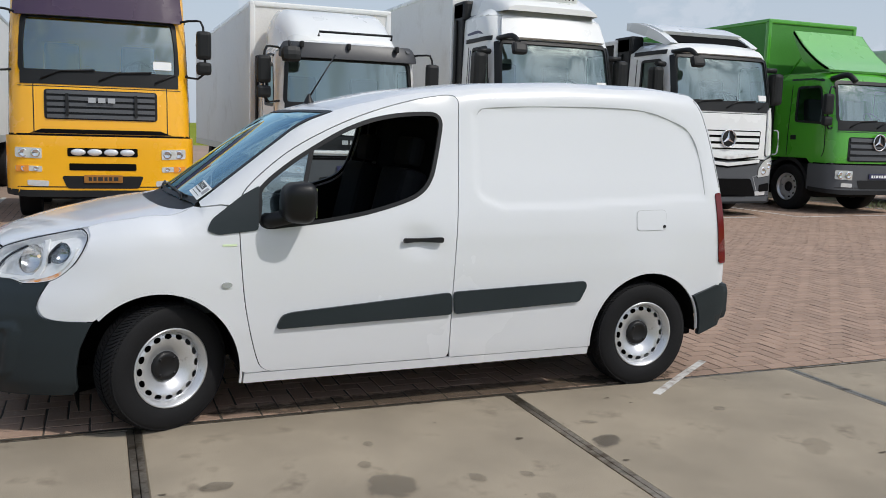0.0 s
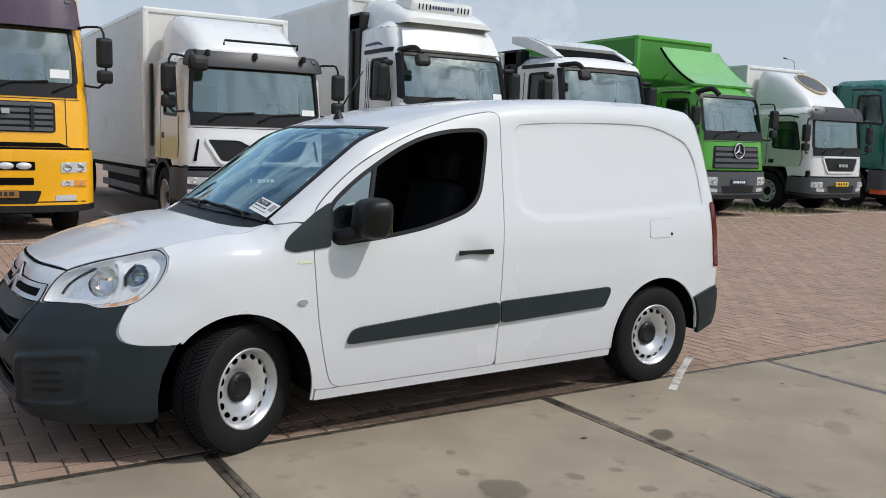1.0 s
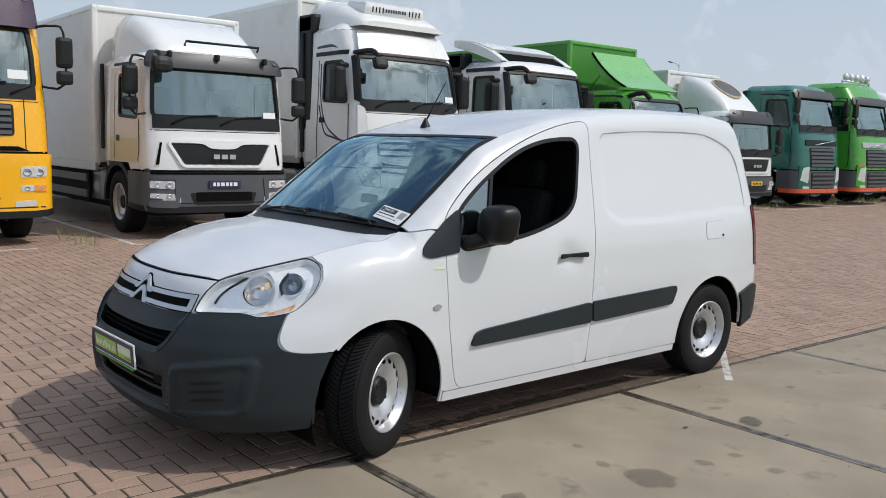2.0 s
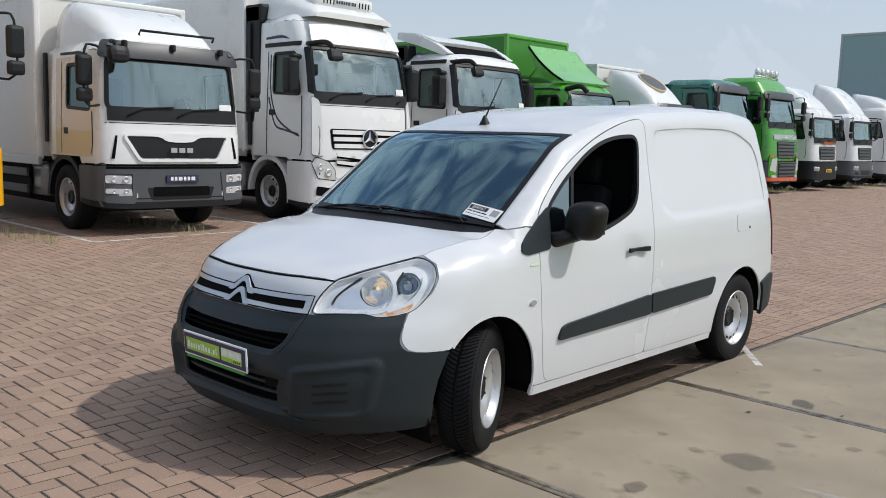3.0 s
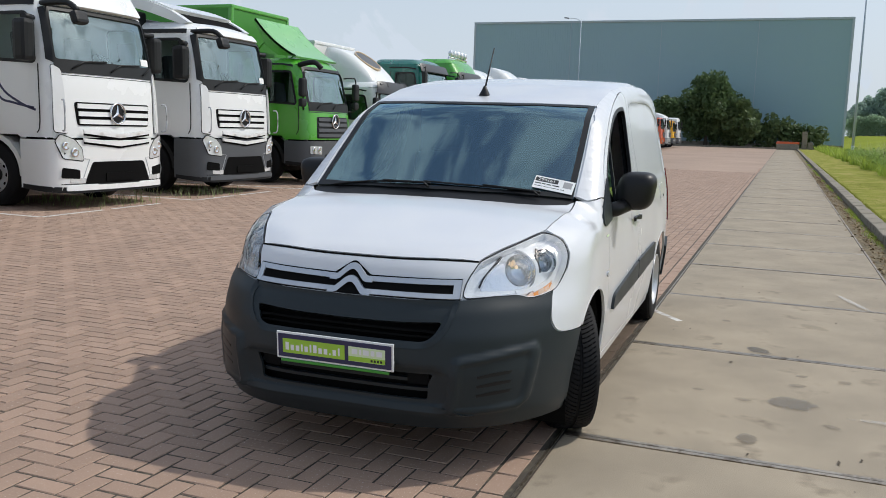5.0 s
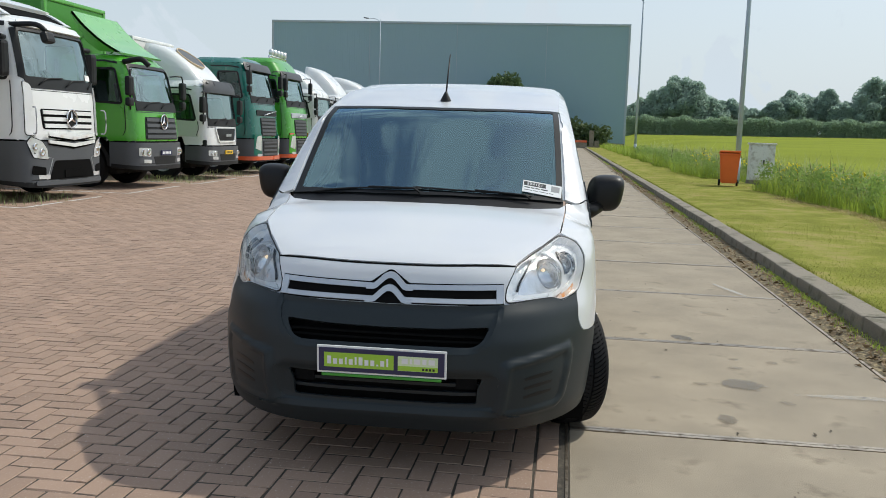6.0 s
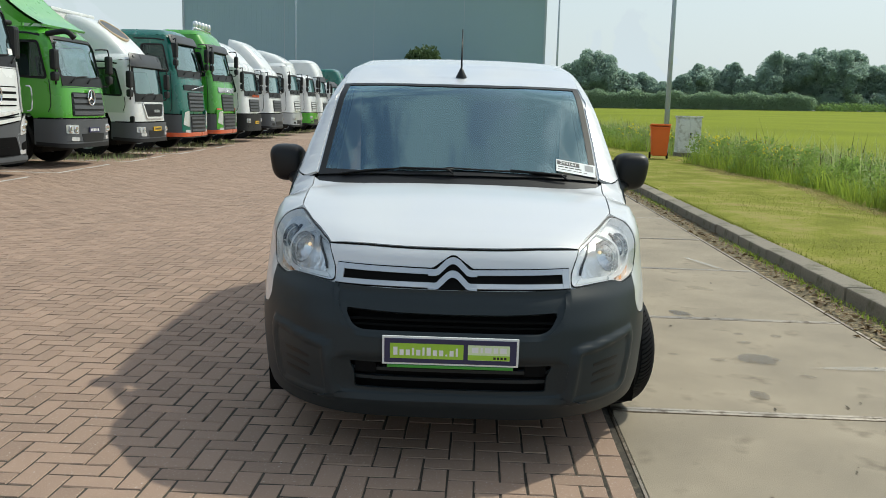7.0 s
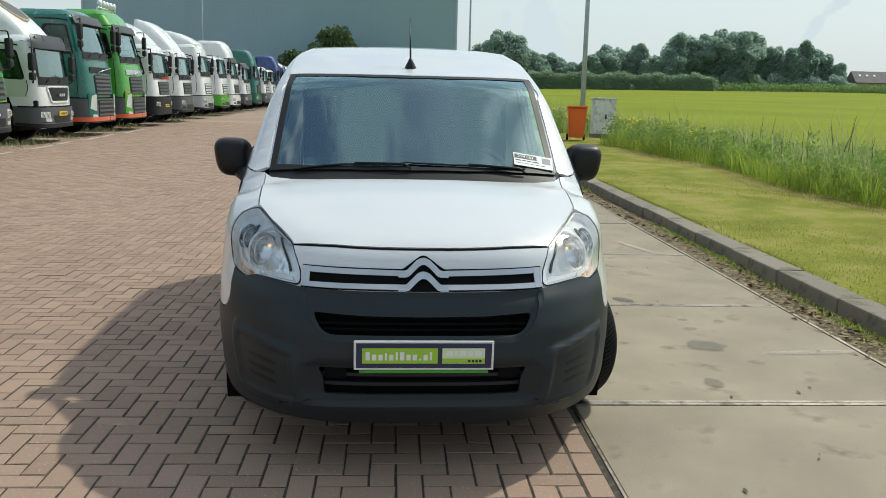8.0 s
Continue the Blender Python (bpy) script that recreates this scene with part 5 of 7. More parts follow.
        for k in range(3):
            a = radians(90 + 120 * k)
            bm = bmesh.new()
            q = Matrix.Translation((fx, 0, bz)) @ Matrix.Rotation(a - radians(90), 4, "X")
            pts = [(-0.016, 0.0, 0.0), (0.006, 0.030, 0.016), (0.006, -0.030, 0.016), (0.0, 0.0, 0.160)]
            vs = [bm.verts.new(q @ Vector(p)) for p in pts]
            for f in ((0, 1, 3), (0, 3, 2), (1, 2, 3), (0, 2, 1)):
                bm.faces.new([vs[i] for i in f])
            bmesh.ops.recalc_face_normals(bm, faces=bm.faces[:])
            part("spoke", bm, CHROME, star)
    elif badge == "bars":
        bars(root, "badge", 0.18, bz - 0.035, -0.18, bz + 0.035, SILVER, lambda a, b: (fx - 0.012, a, b), (3, 3, 3))
    if plate:
        pl = part("number_plate", block((0.02, 0.52, 0.11), (-0.068, 0, plate_z), 0.004), plate, root)
        tagged(bars(pl, "plate_bars", 0.20, plate_z - 0.028, -0.20, plate_z + 0.028, INK if plate is not NAVY else SIGN_WHITE, lambda a, b: (-0.0795, a, b), (2, 2, 3, 2, 2, 3)), kind="stuff")
    if visor:
        v0, v1 = visor_z or (zt - 0.06, zt + 0.20)
        V = [(-ws_half - 0.06, v0), (ws_half + 0.06, v0), (ws_half + 0.02, v1), (-ws_half - 0.02, v1)]
        cab.front("sun_visor", soft_corners(V, 0.05), visor, 0.09, 0.03, 0.1)
        for s in (-1, 1):
            cab.front("marker_lamp", rect(s * (ws_half - 0.10) - 0.03, v1 - 0.07, s * (ws_half - 0.10) + 0.03, v1 - 0.04), GREY, 0.10, 0.02)
            cab.front("visor_bracket", rect(s * 0.6 - 0.03, v0 + 0.05, s * 0.6 + 0.03, v1 - 0.02), DARK, 0.085, 0.085)
    if roof_fairing:
        fairing(root, w, high, *roof_fairing, fairing_mat or colour)
    # chassis
    L = body["length"] + length + 0.15 if body else 5.6
    for s in (-1, 1):
        part("chassis_rail", block((L - 0.6, 0.08, 0.26), (0.5 + L / 2, s * 0.42, 0.86), 0.01), CHASSIS, root)
    part("underbody", block((4.4, 1.7, 0.62), (2.9, 0, 0.62), 0.05), CHASSIS, root)
    part("axle_beam", block((1.1, 1.6, 0.35), (1.2, 0, 0.62), 0.05), CHASSIS, root)
    if tank:
        part("fuel_tank", block((1.0, 0.55, 0.55), (2.85, w - 0.35, 0.72), 0.10), ALU if near else DARK, root)
        part("side_locker", block((1.0, 0.5, 0.5), (2.85, -w + 0.35, 0.72), 0.05), CHASSIS, root)
    for s in (-1, 1):
        wheel(root, 0.50, 0.32, 0.285, 10, (L - 1.9, s * (w - 0.22), 0.50), 0, s, False)
    if body:
        load_body(root, length + body.get("gap", 0.12), **{k: v for k, v in body.items() if k != "gap"})
    return root, cab


def load_body(root, x0, length, half, z0, z1, mat, post=None, roof_mat=None, rails=False, ribs=0):
    bod = thing("load_body", "", "")
    bod.parent = root
    t = 0.05
    part("front_wall", block((t, 2 * half - 0.14, z1 - z0 - 0.1), (x0 + t, 0, (z0 + z1) / 2), 0.01), mat, bod)
    for s in (-1, 1):
        part("side_wall", block((length - 0.1, t, z1 - z0 - 0.1), (x0 + length / 2, s * (half - 0.03), (z0 + z1) / 2), 0.008), mat, bod)
        part("corner_post", block((0.10, 0.10, z1 - z0), (x0 + 0.05, s * (half - 0.045), (z0 + z1) / 2), 0.03), post or mat, bod)
        part("top_rail", block((length, 0.09, 0.10), (x0 + length / 2, s * (half - 0.040), z1 - 0.02), 0.03), post or mat, bod)
        part("floor_rail", block((length, 0.06, 0.14), (x0 + length / 2, s * (half - 0.035), z0 - 0.02), 0.01), ALU, bod)
        for k in range(ribs):
            x = x0 + 0.25 + k * (length - 0.4) / max(1, ribs - 1)
            part("rib", block((0.035, 0.012, z1 - z0 - 0.22), (x, s * (half + 0.001), (z0 + z1) / 2), 0.003), mat, bod)
        if rails:
            part("side_guard", block((3.0, 0.03, 0.60), (x0 + 2.2, s * (half - 0.14), 0.70), 0.01), CHASSIS, bod)
            for z in (0.55, 0.82):
                part("underrun_bar", block((3.2, 0.04, 0.13), (x0 + 2.2, s * (half - 0.06), z), 0.01), GREY, bod)
    part("roof", block((length - 0.02, 2 * half - 0.12, 0.05), (x0 + length / 2, 0, z1), 0.01), roof_mat or mat, bod)
    part("front_rail", block((0.10, 2 * half - 0.12, 0.10), (x0 + 0.05, 0, z1 - 0.02), 0.03), post or mat, bod)
    part("underframe", block((length - 0.3, 1.9, 0.16), (x0 + length / 2, 0, z0 - 0.12), 0.01), CHASSIS, bod)
    return bod


def fairing(root, w, high, rise, reach, mat):
    """A rounded roof fairing that rises from the front of the cab roof to its back."""
    bm = bmesh.new()
    rings = []
    n = 9
    for i in range(n):
        t = i / (n - 1)
        x = 0.42 + (reach - 0.42) * t
        h = rise * math.sin(t * math.pi / 2) ** 0.85
        half = (w - 0.12) * (0.80 + 0.20 * math.sin(t * math.pi / 2))
        base = high - 0.10
        sec = [(half, base)] + [(half * (1 - 0.30 * (1 - math.cos(a))), base + (h + 0.1) * math.sin(a)) for a in np.linspace(0.5, math.pi / 2, 5)]
        sec = sec + [(-y, z) for y, z in sec[::-1]]
        rings.append([bm.verts.new((x, y, z)) for y, z in sec])
    for a, b in zip(rings, rings[1:]):
        for j in range(len(a) - 1):
            bm.faces.new((a[j], a[j + 1], b[j + 1], b[j])).smooth = True
    bm.faces.new(rings[-1])
    bm.faces.new(rings[0][::-1])
    bmesh.ops.recalc_face_normals(bm, faces=bm.faces[:])
    return part("roof_fairing", bm, mat, root)


def front_y(x):
    return 13.60 + 0.008 * x


# yellow cab with a dark visor and a barred grille
root, cab = lorry(0.06, 13.62, "yellow lorry cab with dark purple sun visor", YELLOW, 1.24, 3.62, (2.16, 2.96), 1.07, (1.50, 1.92, 0.76, 0.76, 5, DARK, GREY), (0.42, 1.28), YELLOW, ((0.97, 1.02, 0.34, 0.16), (0.97, 0.80, 0.34, 0.09)), PURPLE, (2.93, 3.36), "bars", 1.78, PLATE_ORANGE, 0.66, mirror_z=2.62, low_mat=DARK)
cab.front("lamp_slot", rect(-0.47, 0.98, 0.47, 1.10, 0.02), DEEP, 0.056, 0.02)
cab.front("lower_slot", rect(-0.45, 0.78, 0.45, 0.88, 0.02), DEEP, 0.056, 0.02)
for y in (-0.33, -0.11, 0.11, 0.33):
    bm = bmesh.new()
    bmesh.ops.create_uvsphere(bm, u_segments=14, v_segments=8, radius=1, matrix=Matrix.Translation((-0.055, y, 1.04)) @ Matrix.Diagonal((0.03, 0.10, 0.05, 1)))
    part("spot_lamp", bm, LAMP, root)
cab.front("hinge_line", [(-0.95, 1.30), (0.95, 1.30), (0.80, 1.36), (-0.80, 1.36)], DEEP, 0.012, 0.02)
for s in (-1, 1):
    cab.front("amber_lamp", rect(s * 1.05 - 0.08, 0.755, s * 1.05 + 0.08, 0.845), AMBER, 0.064, 0.02)
    cab.front("panel_line", rect(s * 0.90 - 0.006, 1.30, s * 0.90 + 0.006, 2.1), DARK, 0.004, 0.01)
    cab.front("grille_clip", rect(s * 0.46 - 0.02, 1.55, s * 0.46 + 0.02, 1.86), DARK, 0.06, 0.03)
bm = bmesh.new()
lathe(bm, [(0.09, 0), (0.09, 0.10), (0.05, 0.15), (0.0, 0.16)], 16, "z", (0.6, 0.55, 3.6))
part("beacon", bm, ORANGE, root, "orange roof beacon")
cab.front("price_card", rect(-0.98, 2.26, -0.72, 2.38), SIGN_WHITE, -0.01, 0.004)

# white lorry with a beige door and a white box
root, cab = lorry(3.77, 13.60, "white box lorry with beige door and smoked visor", WHITE, 1.18, 2.86, (1.84, 2.57), 1.06, (1.13, 1.46, 0.62, 0.82, 0, DARK, GREY), (0.43, 1.04), GREY, ((0.94, 0.83, 0.34, 0.13), (0.94, 0.66, 0.34, 0.09)), SMOKE, (2.55, 2.75), "bars", 1.26, NAVY, 0.84, BEIGE, body={"length": 9.2, "half": 1.28, "z0": 1.05, "z1": 3.60, "mat": BOX_WHITE, "post": WHITE, "rails": True}, roof_fairing=(0.62, 1.85), fairing_mat=WHITE)
cab.front("grille_crown", curve_through([(-0.80, 1.46), (-0.35, 1.45), (-0.18, 1.38), (0.18, 1.38), (0.35, 1.45), (0.80, 1.46)], 3) + [(0.80, 1.50), (-0.80, 1.50)], WHITE, 0.03, 0.03)
for s in (-1, 1):
    cab.front("side_vent", [(s * 0.98, 1.13), (s * 1.03, 1.13), (s * 0.96, 1.46), (s * 0.93, 1.46)], DEEP, 0.008, 0.01, 0.05)
part("roof_bar", rod([(0.25, -0.7, 2.92), (0.20, -0.7, 2.98), (0.20, 0.5, 2.98), (0.25, 0.5, 2.92)], 0.02, 6), DARK, root)
cab.front("price_card", rect(-0.98, 1.86, -0.74, 1.97), SIGN_WHITE, -0.01, 0.004)
part("front_mirror", block((0.20, 0.30, 0.24), (-0.16, 1.02, 2.58), 0.09, (0, 12, 0)), DARK, root)
part("front_mirror_arm", rod([(0.10, 1.00, 2.78), (-0.05, 1.02, 2.76), (-0.16, 1.02, 2.64)], 0.03, 8), DARK, root)
for y in (-0.75, 0.05, 0.80):
    part("visor_stay", block((0.10, 0.06, 0.10), (0.10, y, 2.76), 0.02), DARK, root)
cab.front("bumper_slot", rect(-0.46, 0.58, 0.46, 0.72, 0.03), DEEP, 0.060, 0.02)
cab.front("bumper_shelf", rect(-1.10, 0.985, 1.10, 1.02), DEEP, 0.054, 0.02)
for s in (-1, 1):
    cab.front("bumper_corner", soft_corners([(s * 0.72, 0.48), (s * 1.12, 0.50), (s * 1.14, 0.96), (s * 0.66, 0.94)], 0.04), GREY, 0.066, 0.02, holes=[[(s * 0.76, 0.60), (s * 1.12, 0.60), (s * 1.12, 0.91), (s * 0.76, 0.91)]])

# tall white lorry with a roof cooler
STAR_LEAN = ((0.3, 0.0), (1.2, 0.0), (1.9, 0.04), (2.4, 0.12), (3.0, 0.26), (3.6, 0.62), (4.0, 1.0))


def star_lorry(x, label, high, ws, low_colour, near_high, sealed):
    root, cab = lorry(x, front_y(x), label, WHITE, 1.24, high, ws, 1.10, (1.30, 1.66, 0.80, 0.84, 3, DEEP, WHITE), (0.28, 1.10), low_colour, (), None, None, "star", 1.50, None, arms=False, lean=STAR_LEAN, mirror_z=(ws[0] + ws[1]) / 2 - 0.05, body={"length": 7.2, "half": 1.27, "z0": 1.2, "z1": near_high, "mat": sealed, "post": WHITE}, skirt=low_colour, low_mat=WHITE if low_colour is WHITE else DARK)
    for k in range(2):
        z = 1.00 + 0.13 * k
        cab.front("chevron_slat", [(-0.74, z + 0.05), (0.0, z - 0.02), (0.74, z + 0.05), (0.76, z + 0.11), (0.0, z + 0.045), (-0.76, z + 0.11)], WHITE, 0.085, 0.03, 0.12)
        cab.front("chevron_gap", [(-0.74, z + 0.02), (0.0, z - 0.055), (0.74, z + 0.02), (0.74, z + 0.05), (0.0, z - 0.02), (-0.74, z + 0.05)], DEEP, 0.058, 0.01, 0.12)
    cab.front("lower_intake", soft_corners([(-0.74, 0.40), (0.74, 0.40), (0.58, 0.74), (-0.58, 0.74)], 0.05), DEEP, 0.057, 0.02)
    cab.front("plate_holder", rect(-0.32, 0.43, 0.32, 0.56, 0.02), DEEP, 0.075, 0.03)
    cab.front("lower_lip", rect(-1.05, 0.30, 1.05, 0.38, 0.02), low_colour, 0.075, 0.04)
    for s in (-1, 1):
        cab.front("fog_slot", soft_corners([(s * 0.82, 0.48), (s * 1.12, 0.50), (s * 1.10, 0.66), (s * 0.82, 0.62)], 0.03), DEEP, 0.057, 0.02)
        flap = soft_corners([(s * 0.98, 1.18), (s * 1.20, 1.20), (s * 1.16, ws[0] - 0.05), (s * 1.02, ws[0] - 0.12)], 0.05)
        cab.front("corner_flap", flap, WHITE, 0.03, 0.04)
        cab.front("flap_seam", grown(flap, 0.012), DARK, 0.004, 0.004, 0.1, holes=[grown(flap, -0.004)])
        cab.front("intake_edge", ribbon([(s * 0.80, 0.40), (s * 0.64, 0.78), (s * 0.78, 0.80)], 0.012), SILVER, 0.056, 0.006, 0.1)
        part("mirror_body", block((0.26, 0.22, 0.62), (0.42, s * 1.42, (ws[0] + ws[1]) / 2 - 0.12), 0.07), DARK, root)
        part("mirror_bracket", rod([(0.5, s * 1.15, ws[1] - 0.18), (0.42, s * 1.42, ws[1] - 0.18)], 0.05, 8), DARK, root)
        part("air_dam", block((0.55, 0.06, high - 1.6), (1.92, s * 1.20, 0.5 * high + 0.95), 0.02), DARK, root)
        part("intake_box", block((0.55, 0.30, 0.36), (1.86, s * 1.08, high - 0.02), 0.06), DARK, root)
        lamp = cab.front("headlamp", soft_corners([(s * 0.76, 0.76), (s * 1.08, 0.80), (s * 1.19, 1.06), (s * 1.12, 1.16), (s * 0.90, 1.08), (s * 0.78, 0.94)], 0.03), LAMP, 0.058, 0.02, 0.07)
        cab.front("lamp_surround", grown(soft_corners([(s * 0.76, 0.76), (s * 1.08, 0.80), (s * 1.19, 1.06), (s * 1.12, 1.16), (s * 0.90, 1.08), (s * 0.78, 0.94)], 0.03), 0.014), DARK, 0.054, 0.02, 0.07)
        for yy, zz, rr in ((0.91, 0.89, 0.075), (1.06, 0.99, 0.065)):
            q = cab.skin.at(cab.way, [cab.u(s * yy, zz)], [zz])[0]
            bm = bmesh.new()
            lathe(bm, [(0.0, -0.060), (0.6 * rr, -0.064), (0.9 * rr, -0.072), (rr, -0.060)], 16, "x", (float(q[0]), float(q[1]), zz))
            part("lamp_ring", bm, CHROME, lamp)
        cab.front("pillar_cover", [(s * 1.10, ws[0] - 0.02), (s * 1.225, ws[0] + 0.02), (s * 1.19, ws[1] - 0.02), (s * 1.07, ws[1])], DARK, 0.014, 0.03, 0.08)
        part("grab_rail", rod(curve_through([(0.02, s * 1.12, 1.22), (-0.06, s * 1.16, 1.26), (-0.06, s * 1.16, 1.64), (0.02, s * 1.12, 1.68)], 3), 0.014, 6), SILVER, root)
    part("roof_mirror", rod(curve_through([(0.45, 1.05, ws[1] + 0.05), (0.0, 1.0, ws[1] + 0.06), (-0.16, 0.95, ws[1] - 0.06)], 4), 0.045, 8), DARK, root)
    part("front_mirror", block((0.14, 0.26, 0.20), (-0.18, 0.94, ws[1] - 0.16), 0.05, (0, 20, 0)), DARK, root)
    cab.side("rain_rail", [(0.45, ws[1] + 0.02), (1.5, ws[1] + 0.02), (1.5, ws[1] + 0.09), (0.45, ws[1] + 0.09)], 1, DARK, 0.02, 0.03)
    cab.front("price_card", rect(-1.02, ws[0] + 0.06, -0.80, ws[0] + 0.17), SIGN_WHITE, -0.01, 0.004)
    return root, cab


root, cab = star_lorry(7.55, "tall white lorry with roof cooler and blue swoosh", 3.72, (2.26, 3.06), WHITE, 4.2, BOX_WHITE)
cab.front("roof_visor", soft_corners([(-1.02, 3.10), (1.02, 3.10), (0.94, 3.48), (-0.94, 3.48)], 0.06), WHITE, 0.07, 0.05)
fairing(root, 1.24, 3.70, 0.45, 1.95, WHITE)
cooler = part("roof_cooler", block((0.62, 1.35, 0.26), (0.95, 0.05, 3.97), 0.09, (0, -8, 0)), WHITE, root, "white roof cooler with slotted front")
for k in range(15):
    y = -0.50 + 0.075 * k
    if abs(y - 0.05) > 0.26:
        part("cooler_slot", block((0.012, 0.022, 0.10), (0.642, y, 3.93), 0.0, (0, -8, 0)), DEEP, cooler)
bars(cooler, "lettering", 0.28, 3.90, -0.18, 3.96, NAVY, lambda a, b: (0.625, a, b), (2, 2, 2, 2, 2, 2, 1, 2, 2))
for P in ([(1.32, 2.95), (1.30, 2.3), (1.10, 1.85), (0.72, 1.62), (0.42, 1.52)], [(1.36, 2.2), (1.15, 1.72), (0.85, 1.62), (0.45, 1.55)]):
    cab.skin.panel("swoosh", cab.way, ribbon([(cab.us(x, 1), z) for x, z in curve_through(P, 5)], 0.035), NAVY, root, step=0.1, lift=0.003, thick=0.002)
cab.side("roof_swoosh", curve_through([(0.75, 3.20), (1.0, 3.28), (1.5, 3.26)], 3) + [(1.5, 3.22), (1.0, 3.23)], 1, NAVY, 0.003, 0.002)

root, cab = star_lorry(11.2, "white lorry with grey bumper and roof spoiler", 3.32, (2.18, 3.04), GREY, 3.4, CHASSIS)
cab.front("roof_visor", soft_corners([(-1.0, 3.07), (1.0, 3.07), (0.95, 3.18), (-0.95, 3.18)], 0.03), WHITE, 0.04, 0.04)
for y in (-0.95, 0.95):
    part("spoiler_side", prism(bmesh.new(), curve_through([(0.55, 3.28), (1.0, 3.52), (1.6, 3.72), (2.1, 3.78)], 4) + [(2.1, 3.64), (1.4, 3.46), (0.7, 3.24)], 0.16, "y", y - 0.08), WHITE, root)
part("spoiler_blade", prism(bmesh.new(), curve_through([(0.95, 3.54), (1.5, 3.72), (2.1, 3.80)], 4) + [(2.1, 3.74), (1.5, 3.66), (0.98, 3.48)], 1.9, "y", -0.95), WHITE, root)
part("spoiler_slot", prism(bmesh.new(), [(0.62, 3.31), (0.98, 3.48), (1.2, 3.48), (0.8, 3.28)], 1.74, "y", -0.87), DEEP, root)

# green lorry with a tilt body and a roof deflector plate
GREEN_LEAN = ((0.3, 0.0), (1.2, 0.0), (1.8, 0.06), (2.6, 0.24), (3.0, 0.5))
root, cab = lorry(15.1, front_y(15.1), "green lorry with green tilt body and deflector", GREEN, 1.12, 2.98, (1.90, 2.72), 0.98, (1.10, 1.60, 0.78, 0.74, 4, DARK, GREY), (0.44, 1.05), GREY, ((0.84, 0.82, 0.36, 0.20),), None, None, "star", 1.50, NAVY, 0.80, lean=GREEN_LEAN, body={"length": 6.6, "half": 1.27, "z0": 1.1, "z1": 4.12, "mat": CURTAIN, "post": GREEN}, low_mat=DARK, mirror_z=2.22)
bm = bmesh.new()
P = curve_through([(0.50, 2.98), (0.92, 3.22), (1.32, 3.54), (1.62, 3.86)], 5)
prism(bm, P + [(x + 0.03, z - 0.04) for x, z in P[::-1]], 1.95, "y", -0.975)
part("deflector", bm, LIGHT_GREEN, root, "light green curved roof deflector plate")
for s in (-1, 1):
    bm = bmesh.new()
    prism(bm, P + [(1.66, 3.80), (1.30, 3.20), (1.0, 3.00)], 0.03, "y", s * 0.96 - 0.015)
    part("deflector_cheek", bm, LIGHT_GREEN if s < 0 else GREEN, root)
    part("deflector_strut", rod([(1.85, s * 0.8, 2.96), (1.30, s * 0.85, 3.45)], 0.02, 6), GREEN, root)
part("roof_mirror", rod(curve_through([(0.45, 0.95, 2.78), (0.05, 0.95, 2.84), (-0.12, 0.9, 2.70)], 4), 0.06, 8), DARK, root)

# small white lorry with pale green door
root, cab = lorry(19.0, front_y(19.0), "small white box lorry with pale green door", WHITE, 1.10, 2.66, (1.60, 2.34), 0.98, (1.05, 1.38, 0.52, 0.68, 0, DARK, GREY), (0.42, 0.92), GREY, ((0.86, 0.72, 0.32, 0.16),), SMOKE, (2.30, 2.58), "bars", 1.20, PLATE_YELLOW, 0.74, PALE_GREEN, body={"length": 6.0, "half": 1.22, "z0": 1.0, "z1": 3.70, "mat": BOX_WHITE, "post": WHITE}, mirror_z=1.95)
fairing(root, 1.10, 2.64, 0.95, 1.95, WHITE)
bm = bmesh.new()
bmesh.ops.create_uvsphere(bm, u_segments=20, v_segments=10, radius=1, matrix=Matrix.Translation((1.03, 0.0, 3.255)) @ Matrix.Rotation(radians(-36), 4, "Y") @ Matrix.Diagonal((0.40, 0.44, 0.03, 1)))
sign = part("fairing_sign", bm, GREY, root, "dark grey oval sign with pale rim")
bm = bmesh.new()
lathe(bm, [(1.0 + 0.045 * math.cos(a), 0.035 * math.sin(a)) for a in (2 * math.pi * i / 6 for i in range(6))], 32, "z", close=True)
bmesh.ops.transform(bm, matrix=Matrix.Translation((1.03, 0.0, 3.255)) @ Matrix.Rotation(radians(-36), 4, "Y") @ Matrix.Diagonal((0.42, 0.46, 1, 1)), verts=bm.verts[:])
part("sign_rim", bm, BEIGE, sign)
TALL_LEAN = ((0.3, 0.0), (1.2, 0.0), (1.9, 0.05), (2.6, 0.18), (3.2, 0.32), (3.8, 0.7))


